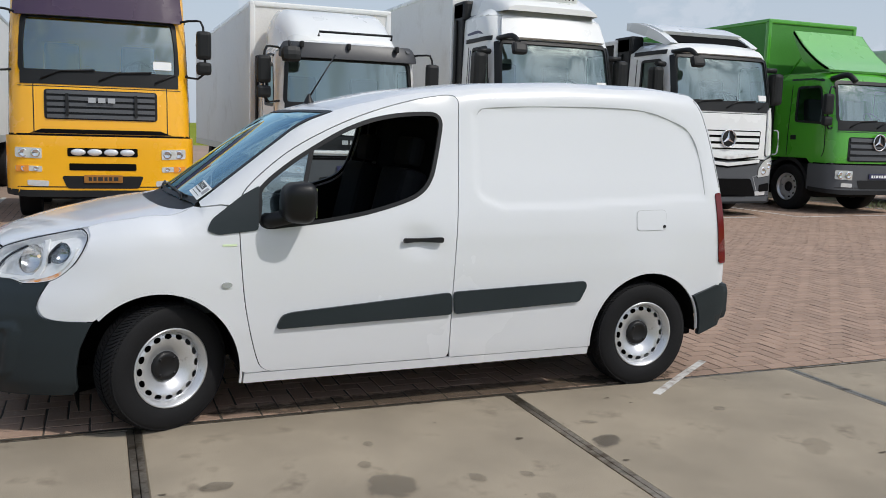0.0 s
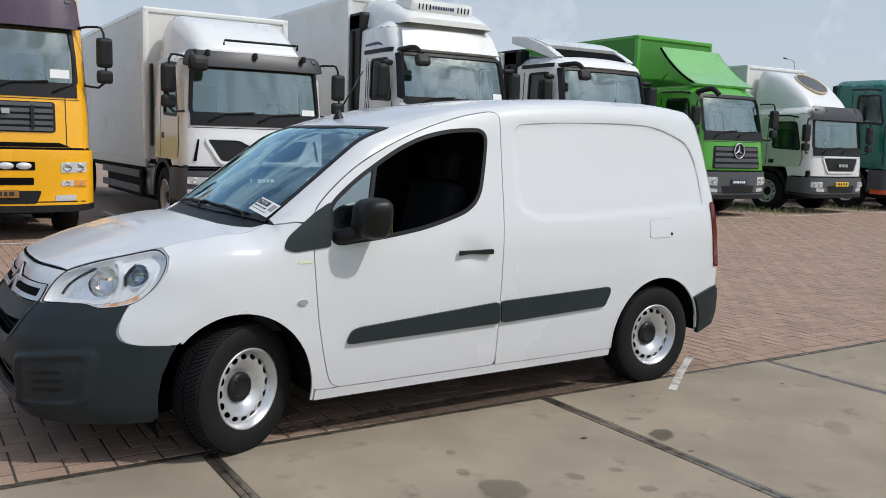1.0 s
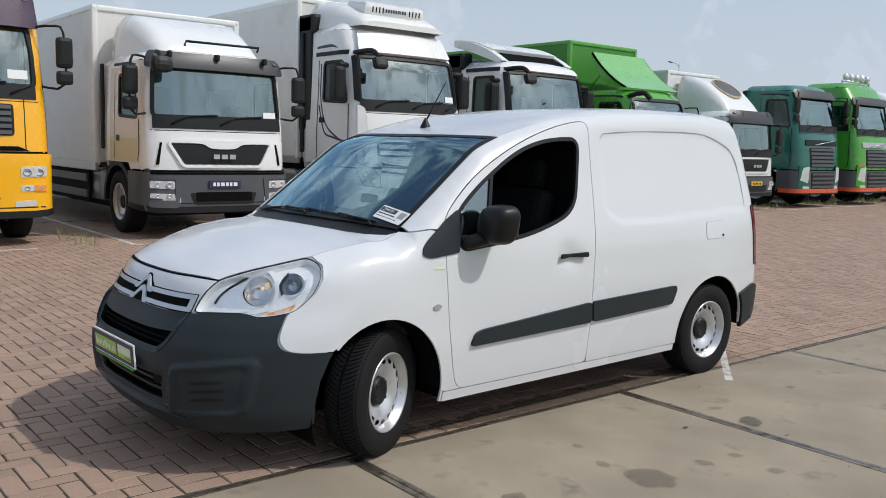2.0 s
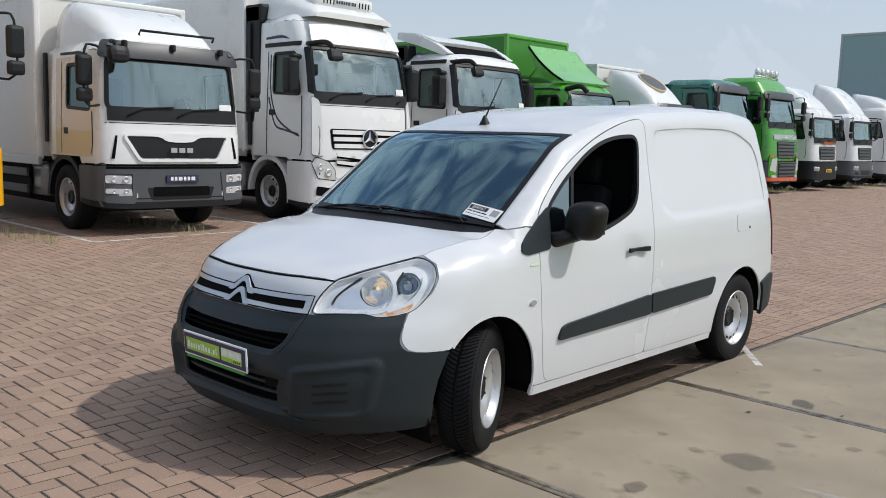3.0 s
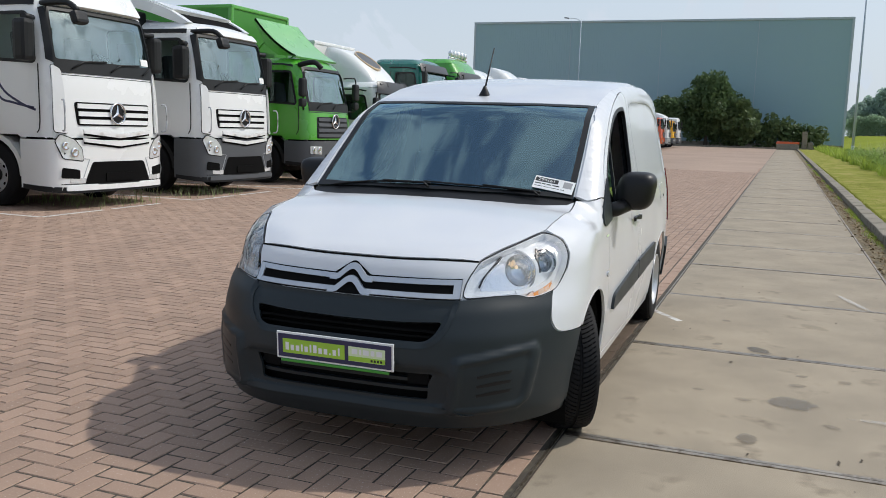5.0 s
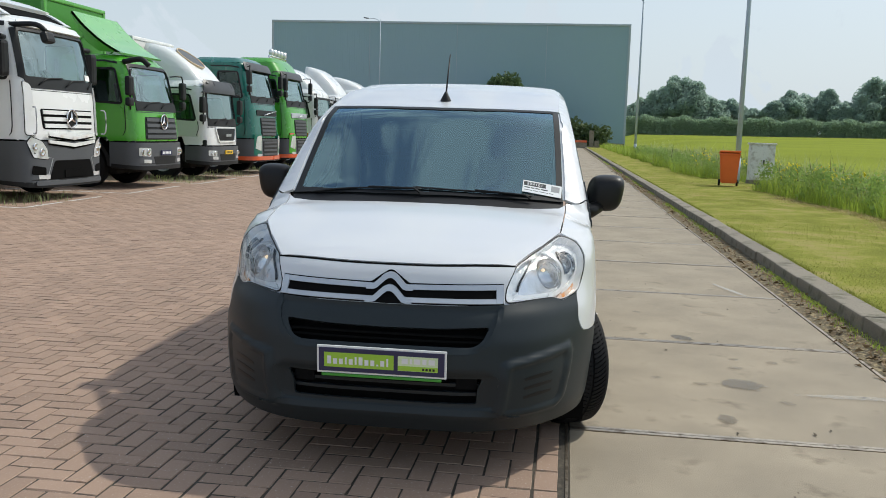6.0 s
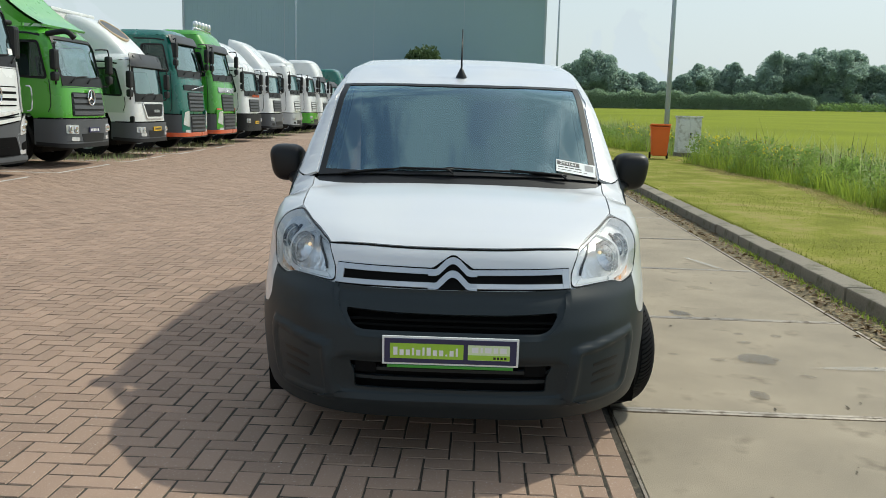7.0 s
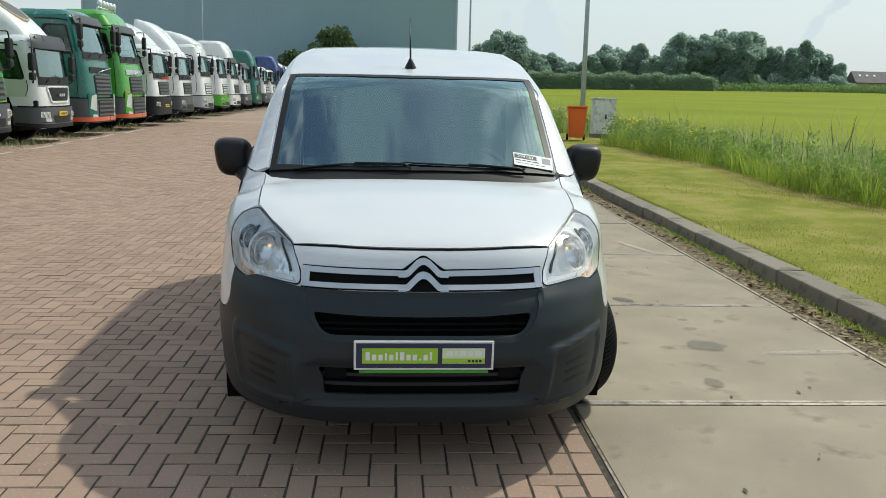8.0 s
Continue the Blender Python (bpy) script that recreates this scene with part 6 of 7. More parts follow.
def tall_lorry(x, label, colour, high, ws, rack):
    root, cab = lorry(x, front_y(x), label, colour, 1.24, high, ws, 1.08, (1.18, 1.74, 0.66, 0.70, 5, DARK, GREY), (0.42, 1.10), GREY, (), SMOKE, (ws[1] - 0.05, ws[1] + 0.16), "", None, None, lean=TALL_LEAN, near=True, low_mat=DARK)
    cab.front("lower_grille", soft_corners([(-0.62, 0.52), (0.62, 0.52), (0.66, 1.04), (-0.66, 1.04)], 0.05), DARK, 0.06, 0.02)
    for z in (0.62, 0.74, 0.86, 0.98):
        cab.front("lower_slat", rect(-0.60, z - 0.03, 0.60, z + 0.03), GREY, 0.067, 0.02)
    cab.front("upper_band", rect(-0.90, 1.80, 0.90, 1.96, 0.03), DARK if colour is TEAL else SILVER, 0.02, 0.03)
    part("badge_bar", rod([(-0.03, 0.55, 1.82), (-0.03, -0.55, 1.96)], 0.016, 6), SATIN, root)
    for s in (-1, 1):
        cab.front("headlamp", soft_corners([(s * 0.78, 0.72), (s * 1.10, 0.80), (s * 1.02, 1.16), (s * 0.76, 1.20)], 0.04), LAMP, 0.058, 0.02)
        cab.front("corner_panel", soft_corners([(s * 0.74, 0.56), (s * 1.14, 0.60), (s * 1.14, 1.22), (s * 0.74, 1.24)], 0.04), colour, 0.053, 0.02)
    cab.skin.panel("red_lip", cab.way, [(cab.us(0.6, -1), 0.44), (cab.us(0.6, 1), 0.44), (cab.us(0.6, 1), 0.56), (cab.us(0.6, -1), 0.56)], ORANGE, root, step=0.12, lift=0.07, thick=0.05)
    if rack:
        part("lamp_rack", rod([(0.92, -0.9, high - 0.12), (0.90, -0.88, high + 0.04), (0.90, 0.88, high + 0.04), (0.92, 0.9, high - 0.12)], 0.035, 8), CHROME, root)
        for k in range(5):
            bm = bmesh.new()
            lathe(bm, [(0.0, -0.06), (0.10, -0.05), (0.12, 0.0), (0.09, 0.07), (0.0, 0.10)], 16, "x", (0.88, -0.7 + 0.35 * k, high + 0.17))
            part("rack_lamp", bm, LAMP, root)
        for s in (-1, 1):
            cab.front("red_mark", rect(s * 0.95 - 0.14, 1.16, s * 0.95 + 0.14, 1.28), ORANGE, 0.03, 0.03)
    return root


tall_lorry(22.6, "teal green lorry with red bumper lip", TEAL, 3.55, (2.34, 3.18), False)
tall_lorry(26.1, "bright green lorry with roof lamp rack", GRASS_GREEN, 3.85, (2.34, 3.16), True)

# the rest of the row, smaller in view
def far_lorry(x, label, colour, high, fairing_rise=0.0, low=None, kind="slats", box=None, fair_mat=None, plate=None, visor=None):
    zb = 1.9 if high < 3.0 else 2.1
    g = (1.15, 1.62, 0.70, 0.74, 4, DARK, colour if kind == "white" else GREY)
    body = {"length": 6.0, "half": 1.25, "z0": 1.1, "z1": box, "mat": BOX_WHITE, "post": ALU} if box else None
    return lorry(x, front_y(x), label, colour, 1.20, high, (zb, zb + 0.72), 1.04, g, (0.45, 1.08), low or GREY, ((0.90, 0.82, 0.30, 0.17),), visor, None, "", None, plate, near=False, body=body, roof_fairing=(fairing_rise, 1.9) if fairing_rise else None, fairing_mat=fair_mat, tank=False)[0]


r = far_lorry(29.8, "white lorry with black grille and red lettering", WHITE, 2.98, 0.85, DARK, box=3.7, plate=PLATE_YELLOW)
tagged(bars(r, "red_lettering", 0.5, 1.70, -0.5, 1.80, ORANGE, lambda a, b: (-0.02, a, b), (2, 2, 2, 1, 3, 2, 2)), kind="stuff")
r = far_lorry(-3.0, "white lorry with red side beside the yellow one", WHITE, 3.0, 0.0, ORANGE, box=3.5)
r.matrix_basis = pose(-3.0, 15.2, 0, 0, 0, 90)
far_lorry(33.8, "white lorry with tall roof fairing", WHITE, 2.95, 1.15, GREY)
far_lorry(38.2, "white long-haul lorry with barred grille", WHITE, 3.40, 0.55, SILVER, "white")
far_lorry(42.6, "white lorry with green bumper", WHITE, 3.0, 0.0, GREEN, "white")
far_lorry(46.1, "tall white lorry with high roof", WHITE, 3.95, 0.0, WHITE, visor=SMOKE)
far_lorry(50.3, "white lorry with low roof and visor", WHITE, 2.85, 0.0, GREY, "white", visor=SMOKE)
far_lorry(54.8, "dark green lorry with roof lamps", TEAL, 3.85, 0.0, TEAL)
far_lorry(59.0, "white lorry with barred white grille", WHITE, 2.9, 0.0, GREY, "white")
far_lorry(63.0, "small white lorry in the row", WHITE, 2.8, 0.0, SILVER, "white")
far_lorry(67.5, "navy blue lorry with high roof", BLUE, 3.95, 0.0, SILVER)
far_lorry(72.0, "navy blue lorry with white fairing", BLUE, 3.3, 0.5, BLUE, fair_mat=WHITE)
far_lorry(76.5, "white lorry with roof fairing", WHITE, 3.1, 0.5, WHITE, "white")
far_lorry(81.5, "orange lorry far down the row", ORANGE, 3.0, 0.0, ORANGE)
far_lorry(86.5, "white lorry far down the row", WHITE, 3.2, 0.4, SILVER)
far_lorry(91.5, "yellow lorry at the end of the row", YELLOW, 2.9, 0.0, GREY)
far_lorry(97.0, "white lorry at the end of the row", WHITE, 3.3, 0.0, GREY)


# ---------------------------------------------------------------- verge, field, distance
KERB = surface("weathered_kerb_concrete", (0.235, 0.205, 0.160), 0.9, 0, 0.30, 60, 1.5, 0.5, 0.004, single=0.5, stain=(0.105, 0.10, 0.06), stain_scale=6, stain_at=(0.52, 0.70))
GUTTER = surface("gutter_dirt", (0.12, 0.095, 0.055), 0.95, 0, 0.45, 50, 3, 0.8, 0.02, stain=(0.33, 0.26, 0.14), stain_scale=18, stain_at=(0.5, 0.6))
BLADE = leaf("mown_grass_blade", (0.245, 0.265, 0.052), 0.35, 0.5)
TALL = leaf("tall_grass_blade", (0.31, 0.40, 0.065), 0.4, 0.5)
REED = leaf("pale_reed_blade", (0.38, 0.43, 0.20), 0.4, 0.45)
FLOWER = surface("yellow_flower_heads", (0.85, 0.68, 0.03), 0.7, 0, 0.2, 20, 5, 0)
DEAD_LEAF = leaf("dry_leaf", (0.20, 0.13, 0.06), 0.5)
# distance haze is put into these two leaf colours, paler and bluer than foliage
HAZY_TREE_LEAF = leaf("hazy_tree_leaves", (0.38, 0.49, 0.42), 0.12, 0.62)
HAZY_HEDGE_LEAF = leaf("hazy_hedge_leaves", (0.35, 0.46, 0.32), 0.12, 0.62)
for m in (HAZY_TREE_LEAF, HAZY_HEDGE_LEAF):
    m.node_tree.nodes["Principled BSDF"].inputs["Specular IOR Level"].default_value = 0.05
NEAR_LEAF = leaf("dark_shrub_leaves", (0.10, 0.155, 0.065), 0.35, 0.3)
BUSH_LEAF = leaf("light_shrub_leaves", (0.13, 0.18, 0.075), 0.35, 0.3)
BARK = surface("bark", (0.10, 0.08, 0.06), 0.95, 0, 0.3, 30, 2, 0.6)
CLAD = surface("grey_green_cladding", (0.285, 0.420, 0.480), 0.55, 0, 0.05, 20, 0.08, 0.05)
GALV = surface("galvanised_steel", (0.40, 0.47, 0.53), 0.55, 0.15, 0.12, 40, 3, 0.1)
BIN = surface("orange_bin_plastic", (0.80, 0.15, 0.025), 0.45, 0, 0.08, 60, 3, 0.1)
CABINET = surface("weathered_grey_cabinet", (0.70, 0.715, 0.70), 0.6, 0, 0.15, 40, 2, 0.2, stain=(0.20, 0.17, 0.12), stain_scale=4, stain_at=(0.5, 0.75))
LINE_WHITE = surface("worn_road_paint", (0.62, 0.61, 0.58), 0.8, 0, 0.2, 60, 4, 0.2, stain=(0.34, 0.29, 0.25), stain_scale=9, stain_at=(0.48, 0.62))
rng = np.random.default_rng(7)

verge = thing("verge", "mown grass verge behind the kerb", "grass", kind="structure")
bm = bmesh.new()
xs, prof = np.linspace(-14, 122, 137), [(1.86, 0.085), (1.5, 0.10), (0.4, 0.11), (-0.9, 0.10), (-1.6, 0.07), (-2.6, -0.15), (-4.2, -0.20), (-6.5, -0.058)]
grid = [[bm.verts.new((x, y + (0.04 * math.sin(x * 1.7) if 0 < i < 5 else 0), z + (0.012 * math.sin(x * 0.9 + i) if 0 < i < 5 else 0))) for i, (y, z) in enumerate(prof)] for x in xs]
for a, b in zip(grid, grid[1:]):
    for i in range(len(prof) - 1):
        bm.faces.new((a[i], b[i], b[i + 1], a[i + 1])).smooth = True
bmesh.ops.recalc_face_normals(bm, faces=bm.faces[:])
part("turf", bm, GRASS_SOIL, verge)
gutter = thing("gutter", "strip of dirt and dead leaves along the kerb", "gutter", kind="structure")
bm = bmesh.new()
bmesh.ops.create_grid(bm, x_segments=200, y_segments=4, size=1, matrix=pose(54, 2.27, -0.008) @ Matrix.Diagonal((68, 0.19, 1, 1)))
for v in bm.verts:
    v.co.z += 0.010 * noise.noise(v.co * 3)
part("dirt", bm, GUTTER, gutter)


def blades(name, label, n, area, height, width, mat, lean=0.5, uneven=0.0, category="grass"):
    """Many grass blades as one stuff object; area(k) gives k places."""
    P = area(n)
    n = len(P)
    a = rng.uniform(0, 2 * np.pi, n)
    h = height * rng.uniform(0.55, 1.2, n) * (1 + uneven * (np.sin(P[:, 0] * 2.3 + P[:, 1]) * np.sin(P[:, 1] * 1.7 - P[:, 0] * 0.8) + 0.6 * np.sin(P[:, 0] * 5.1 - P[:, 1] * 3.3)))
    d = np.c_[np.cos(a), np.sin(a), np.zeros(n)]
    side = np.c_[-np.sin(a), np.cos(a), np.zeros(n)] * (width / 2)
    tilt = d * (h * rng.uniform(0.1, lean, n))[:, None]
    up = np.c_[np.zeros(n), np.zeros(n), h]
    V = np.stack([P - side, P + side, P + side * 0.8 + tilt * 0.4 + up * 0.6, P - side * 0.8 + tilt * 0.4 + up * 0.6, P + tilt + up], 1).reshape(-1, 3)
    k = np.arange(n)[:, None] * 5
    me = bpy.data.meshes.new(name)
    faces = [tuple(f) for f in (k + np.array([[0, 1, 2, 3]])).tolist()] + [tuple(f) for f in (k + np.array([[3, 2, 4]])).tolist()]
    me.from_pydata([tuple(v) for v in V.tolist()], [], faces)
    me.materials.append(mat)
    return tagged(new(name, me), label, category, "", "stuff")


def mown(n):
    x = -2 + 34 * rng.random(n) ** 1.6
    y = rng.uniform(-1.25, 1.84, n)
    z = np.interp(y, [-1.6, -0.9, 0.4, 1.5, 1.86], [0.07, 0.10, 0.11, 0.10, 0.085])
    return np.c_[x, y, z]


def wild(n, x0=-4, x1=70, power=1.5, y0=-1.25, y1=-6.2):
    x = x0 + (x1 - x0) * rng.random(n) ** power
    edge = y0 + 0.22 * np.sin(x * 0.8) + np.interp(x, [18, 22, 30], [0, 0.9, 1.1])
    y = edge + (y1 - edge) * rng.random(n) ** 1.4
    z = np.interp(-y, [0.9, 1.6, 2.6, 4.2, 6.5], [0.10, 0.07, -0.15, -0.20, -0.06])
    keep = ~((x > 21.5) & (x < 28) & (y > -2.6))
    return np.c_[x, y, z][keep]


blades("mown_grass", "short mown grass with dry yellowish patches", 30000, mown, 0.018, 0.006, BLADE, 1.8)
blades("tall_grass", "tall uncut green grass along the ditch", 42000, wild, 0.44, 0.015, TALL, 1.1, 0.32)
blades("reeds", "pale reeds standing in the ditch", 7500, lambda n: wild(n, 0, 60, 1.3, -1.9, -5.2), 0.92, 0.019, REED, 0.8, 0.35)
blades("dock_stems", "dark seeding dock stems above the tall grass", 260, lambda n: wild(n, 5, 45, 1.2, -1.9, -4.6), 1.12, 0.030, leaf("dock_stem", (0.11, 0.10, 0.045), 0.4, 0.2), 0.35, 0.15)


def clippings(n):
    x = 1 + 22 * rng.random(n) ** 1.2
    y = -1.02 + 0.22 * np.sin(x * 0.8) + rng.normal(0, 0.16, n) + 0.5 * (rng.random(n) < 0.18) * rng.random(n)
    return np.c_[x, y, np.full(n, 0.104)]


blades("clippings", "dry mown clippings lying along the verge", 9000, clippings, 0.016, 0.012, leaf("dry_clippings", (0.46, 0.35, 0.17), 0.3, 0.3), 3.5)
blades("far_tall_grass", "tall grass further along the verge", 9000, lambda n: wild(n, 40, 122, 1.0, -1.2, -6), 0.5, 0.05, TALL, 0.9, 0.4)
def edge_tufts(n):
    x = -2 + 50 * rng.random(n) ** 1.4
    keep = np.sin(x * 2.1) + np.sin(x * 0.83 + 2) + rng.normal(0, 0.6, n) > -0.5
    return np.c_[x, 1.845 + rng.normal(0, 0.018, n), np.full(n, 0.085)][keep]


def gutter_tufts(n):
    x = -2 + 60 * rng.random(n) ** 1.3
    keep = np.sin(x * 1.3 + 1) + np.sin(x * 0.57) + rng.normal(0, 0.5, n) > 0.1
    return np.c_[x, 2.13 + np.abs(rng.normal(0, 0.06, n)), np.full(n, 0.0)][keep]


blades("kerb_grass", "grass growing over the kerb edge", 9000, edge_tufts, 0.055, 0.007, BLADE, 1.2)
blades("gutter_weeds", "small weeds and moss growing in the gutter", 9000, gutter_tufts, 0.035, 0.008, TALL, 1.3)
# broad-leaved weeds among the tall grass
P = wild(1500, 3, 60, 1.2, -1.35, -4.6)
C = P + np.c_[np.zeros(len(P)), np.zeros(len(P)), rng.uniform(0.1, 0.72, len(P))]
R = np.c_[rng.uniform(0.10, 0.24, len(P)), rng.uniform(0.10, 0.24, len(P)), rng.uniform(0.12, 0.30, len(P))]
WEED_LEAF = leaf("weed_leaves", (0.27, 0.38, 0.10), 0.4, 0.45)
P = wild(240, 17, 32, 1.0, -1.6, -3.4)
V, F = [], []
for p in P:
    c = p + np.array((0, 0, rng.uniform(0.45, 0.85)))
    for k in range(3):
        o, q = rng.normal(0, 0.05, 3), rng.normal(0, 0.035, (4, 3))
        F.append([len(V) + i for i in range(4)])
        V += list(c + o + q)
tagged(from_arrays("yellow_flowers", V, F, FLOWER), "small yellow wildflowers among tall grass", "flowers", "", "stuff")
# dead leaves in the gutter and on the slabs
V, F = [], []
for k in range(2600):
    x = -3 + 40 * rng.random() ** 1.5
    y = 2.28 + rng.normal(0, 0.085)
    r, a = rng.uniform(0.012, 0.032), rng.uniform(0, 6.28)
    c = np.array((x, min(2.50, max(2.10, y)), 0.004 + 0.012 * rng.random()))
    F.append([len(V) + i for i in range(4)])
    V += [c + r * np.array((math.cos(a + b) * e, math.sin(a + b) * e, 0.35 * rng.normal())) for b, e in ((0, 1.2), (1.57, 0.5), (3.14, 1.2), (4.71, 0.5))]
tagged(from_arrays("dead_leaves", V, F, DEAD_LEAF), "brown dead leaves gathered along the kerb", "leaves", "", "stuff")
V, F = [], []
for k in range(80):
    x, y = -1.6 + 9 * rng.random() ** 1.2, rng.uniform(2.5, 4.3)
    r, a = 0.006 + 0.024 * rng.random() ** 2, rng.uniform(0, 6.28)
    c = np.array((x, y, 0.004))
    F.append([len(V) + i for i in range(5)])
    V += [c + r * np.array((math.cos(a + b) * e, math.sin(a + b) * e * 0.35, 0.12 * rng.random())) for b, e in ((0, 1.3), (1.2, 0.8), (2.5, 1.1), (3.7, 0.9), (5.0, 0.8))]
tagged(from_arrays("litter_scraps", V, F, surface("dark_scraps", (0.10, 0.075, 0.05), 0.9, 0, 0.4, 30, 5, 0.2)), "small dark scraps and leaves on concrete", "litter", "", "stuff")


def foliage(centres, radii, n, size, seed):
    """Leaf clumps scattered in lobes; returns vertices and faces."""
    g = np.random.default_rng(seed)
    C, R = np.array(centres, float), np.array(radii, float)
    pick = g.choice(len(C), n, p=(R.prod(1) ** 0.66) / (R.prod(1) ** 0.66).sum())
    d = g.normal(size=(n, 3))
    d /= np.linalg.norm(d, axis=1)[:, None]
    rad = g.random(n) ** 0.42
    P = C[pick] + d * R[pick] * rad[:, None]
    a, b = g.normal(size=(n, 3)), g.normal(size=(n, 3))
    a /= np.linalg.norm(a, axis=1)[:, None]
    b -= (a * b).sum(1)[:, None] * a
    b /= np.linalg.norm(b, axis=1)[:, None]
    s = size * g.uniform(0.5, 1.25, n)[:, None]
    V = np.stack([P - a * s, P + b * s * 0.6, P + a * s, P - b * s * 0.6], 1).reshape(-1, 3)
    return V, (np.arange(n)[:, None] * 4 + np.arange(4)[None, :])


def tree(x, y, h, spread, seed, slim=1.0, leaves=3600, label="broad leafy tree at the edge of the field", mat=None, size=0.85, base=-0.06):
    g = np.random.default_rng(seed)
    t = thing("tree", label, "tree", pose(x, y, base))
    bm = bmesh.new()
    tube(bm, [(0, 0, 0), (0.1, 0, h * 0.25), (0, 0.15, h * 0.5), (0.1, 0, h * 0.8)], 0.035 * h ** 0.9, 8, 0.25)
    for k in range(5):
        a, z = g.uniform(0, 6.28), h * g.uniform(0.28, 0.55)
        tube(bm, [(0, 0, z), (0.14 * spread * math.cos(a), 0.14 * spread * math.sin(a), z + 0.10 * h), (0.26 * spread * math.cos(a), 0.26 * spread * math.sin(a), z + 0.20 * h)], 0.012 * h, 6, 0.3)
    part("trunk", bm, BARK, t)
    C, R = [(0, 0, h * 0.55)], [(spread * 0.36, spread * 0.36, h * 0.36)]
    for k in range(24):
        a, t2 = g.uniform(0, 6.28), g.random()
        z = h * (0.16 + 0.74 * t2)
        q = spread * g.uniform(0.10, 0.46) * math.sin(math.pi * (0.18 + 0.74 * t2))
        r = spread * g.uniform(0.08, 0.17)
        C.append((q * math.cos(a), q * math.sin(a), z))
        R.append((r, r, min(r * g.uniform(0.7, 1.2) * slim, h * 1.03 - z)))
    V, F = foliage(C, R, leaves, size, seed)
    from_arrays("crown", V, F, mat or HAZY_TREE_LEAF, t)
    return t


V, F = foliage(C, R, 52000, 0.045, 77)
tagged(from_arrays("wild_plants", V, F, WEED_LEAF), "broad-leaved wild plants among the tall grass", "plants", "", "stuff")
# tree line beyond the field
seed = 20
for y, h, w in ((-22, 11, 12), (-31, 17.5, 14), (-36.5, 21, 14), (-42, 19, 13), (-48, 15, 12), (-54, 13.3, 11), (-60, 13.3, 10), (-65, 10, 9), (-72, 12.5, 10), (-79, 17.2, 12), (-86, 15.8, 12), (-92, 18.2, 10), (-97, 12.5, 10), (-103.5, 16.5, 9), (-107, 22.5, 12), (-113, 23, 14), (-119, 23.3, 15), (-125, 23.6, 15), (-131, 23.8, 15), (-137, 24, 14), (-141, 23, 12), (-147, 18.5, 12), (-152.5, 18.2, 10), (-158, 21.3, 8), (-163, 16, 10), (-168, 17.3, 12), (-173, 13, 8)):
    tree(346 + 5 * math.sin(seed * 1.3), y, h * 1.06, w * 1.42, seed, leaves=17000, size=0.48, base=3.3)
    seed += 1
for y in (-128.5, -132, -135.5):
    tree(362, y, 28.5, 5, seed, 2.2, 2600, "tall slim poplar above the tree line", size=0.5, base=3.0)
    seed += 1
for k in range(21):
    y = -18.4 - 4.6 * k
    V, F = foliage([(0, 0, 3.4), (-0.5, 0, 1.3), (0, 2.2, 4.8), (0, -2.2, 4.6), (0, 0.6, 6.0), (0.4, -0.9, 6.1)], [(2.5, 3.8, 4.2), (2.2, 3.4, 1.6), (2.0, 2.2, 2.4), (2.0, 2.3, 2.6), (1.7, 1.8, 2.0), (1.6, 1.7, 1.7)], 3600, 0.31, 100 + k)
    V[:, 2] *= 0.94 + 0.09 * math.sin(k * 2.1)
    bush = thing("bush", "dense green bush in the field hedge", "bush", pose(318, y, 2.0 + 0.006 * -y), "hedge beyond the field")
    from_arrays("foliage", V, F, HAZY_HEDGE_LEAF, bush)
for k in range(12):
    y = -120 - 4.9 * k
    V, F = foliage([(0, 0, 2.4), (0, 1.6, 3.6), (0, -1.6, 3.2)], [(2.5, 3.4, 3.6), (2.2, 2.2, 3.0), (2.2, 2.4, 2.8)], 2000, 0.34, 140 + k)
    V[:, 2] *= 1.0 + 0.22 * math.sin(k * 2.7)
    bush = thing("bush", "green bush at the foot of the tree line", "bush", pose(336, y, 4.0), "bushes below the tree line")
    from_arrays("foliage", V, F, HAZY_TREE_LEAF if k % 3 else HAZY_HEDGE_LEAF, bush)
V, F = foliage([(0, -3.0 * k, 1.2 + 0.012 * 3.0 * k) for k in range(36)], [(3, 3.6, 2.0)] * 36, 9000, 0.36, 300)
tagged(from_arrays("maize_strip", V + np.array((322, -119, 4.2)), F, leaf("maize_leaves", (0.24, 0.36, 0.13), 0.15, 0.6)), "low strip of maize at the far field edge", "crop", "", "stuff")
# far farmhouse roof beside the trees
house = thing("farmhouse", "small far farmhouse with grey tiled roof", "house", pose(345, -188, 4.2))
part("wall", block((8, 17, 5), (0, 0, 2.5), 0.05), surface("brick_house_wall", (0.30, 0.20, 0.15), 0.9, 0, 0.2, 8, 0.5, 0.2), house)
bm = prism(bmesh.new(), [(-4.8, 4.7), (4.8, 4.7), (0, 9.2)], 18.6, "y", -9.3)
part("roof", bm, surface("grey_roof_tiles", (0.20, 0.185, 0.18), 0.8, 0, 0.2, 8, 0.5, 0.2), house)
for y in (6.4, 3.4, 0.4):
    part("skylight", block((0.9, 0.9, 0.10), (-1.8, y, 7.55), 0.02, (0, -43, 0)), SIGN_WHITE, house)

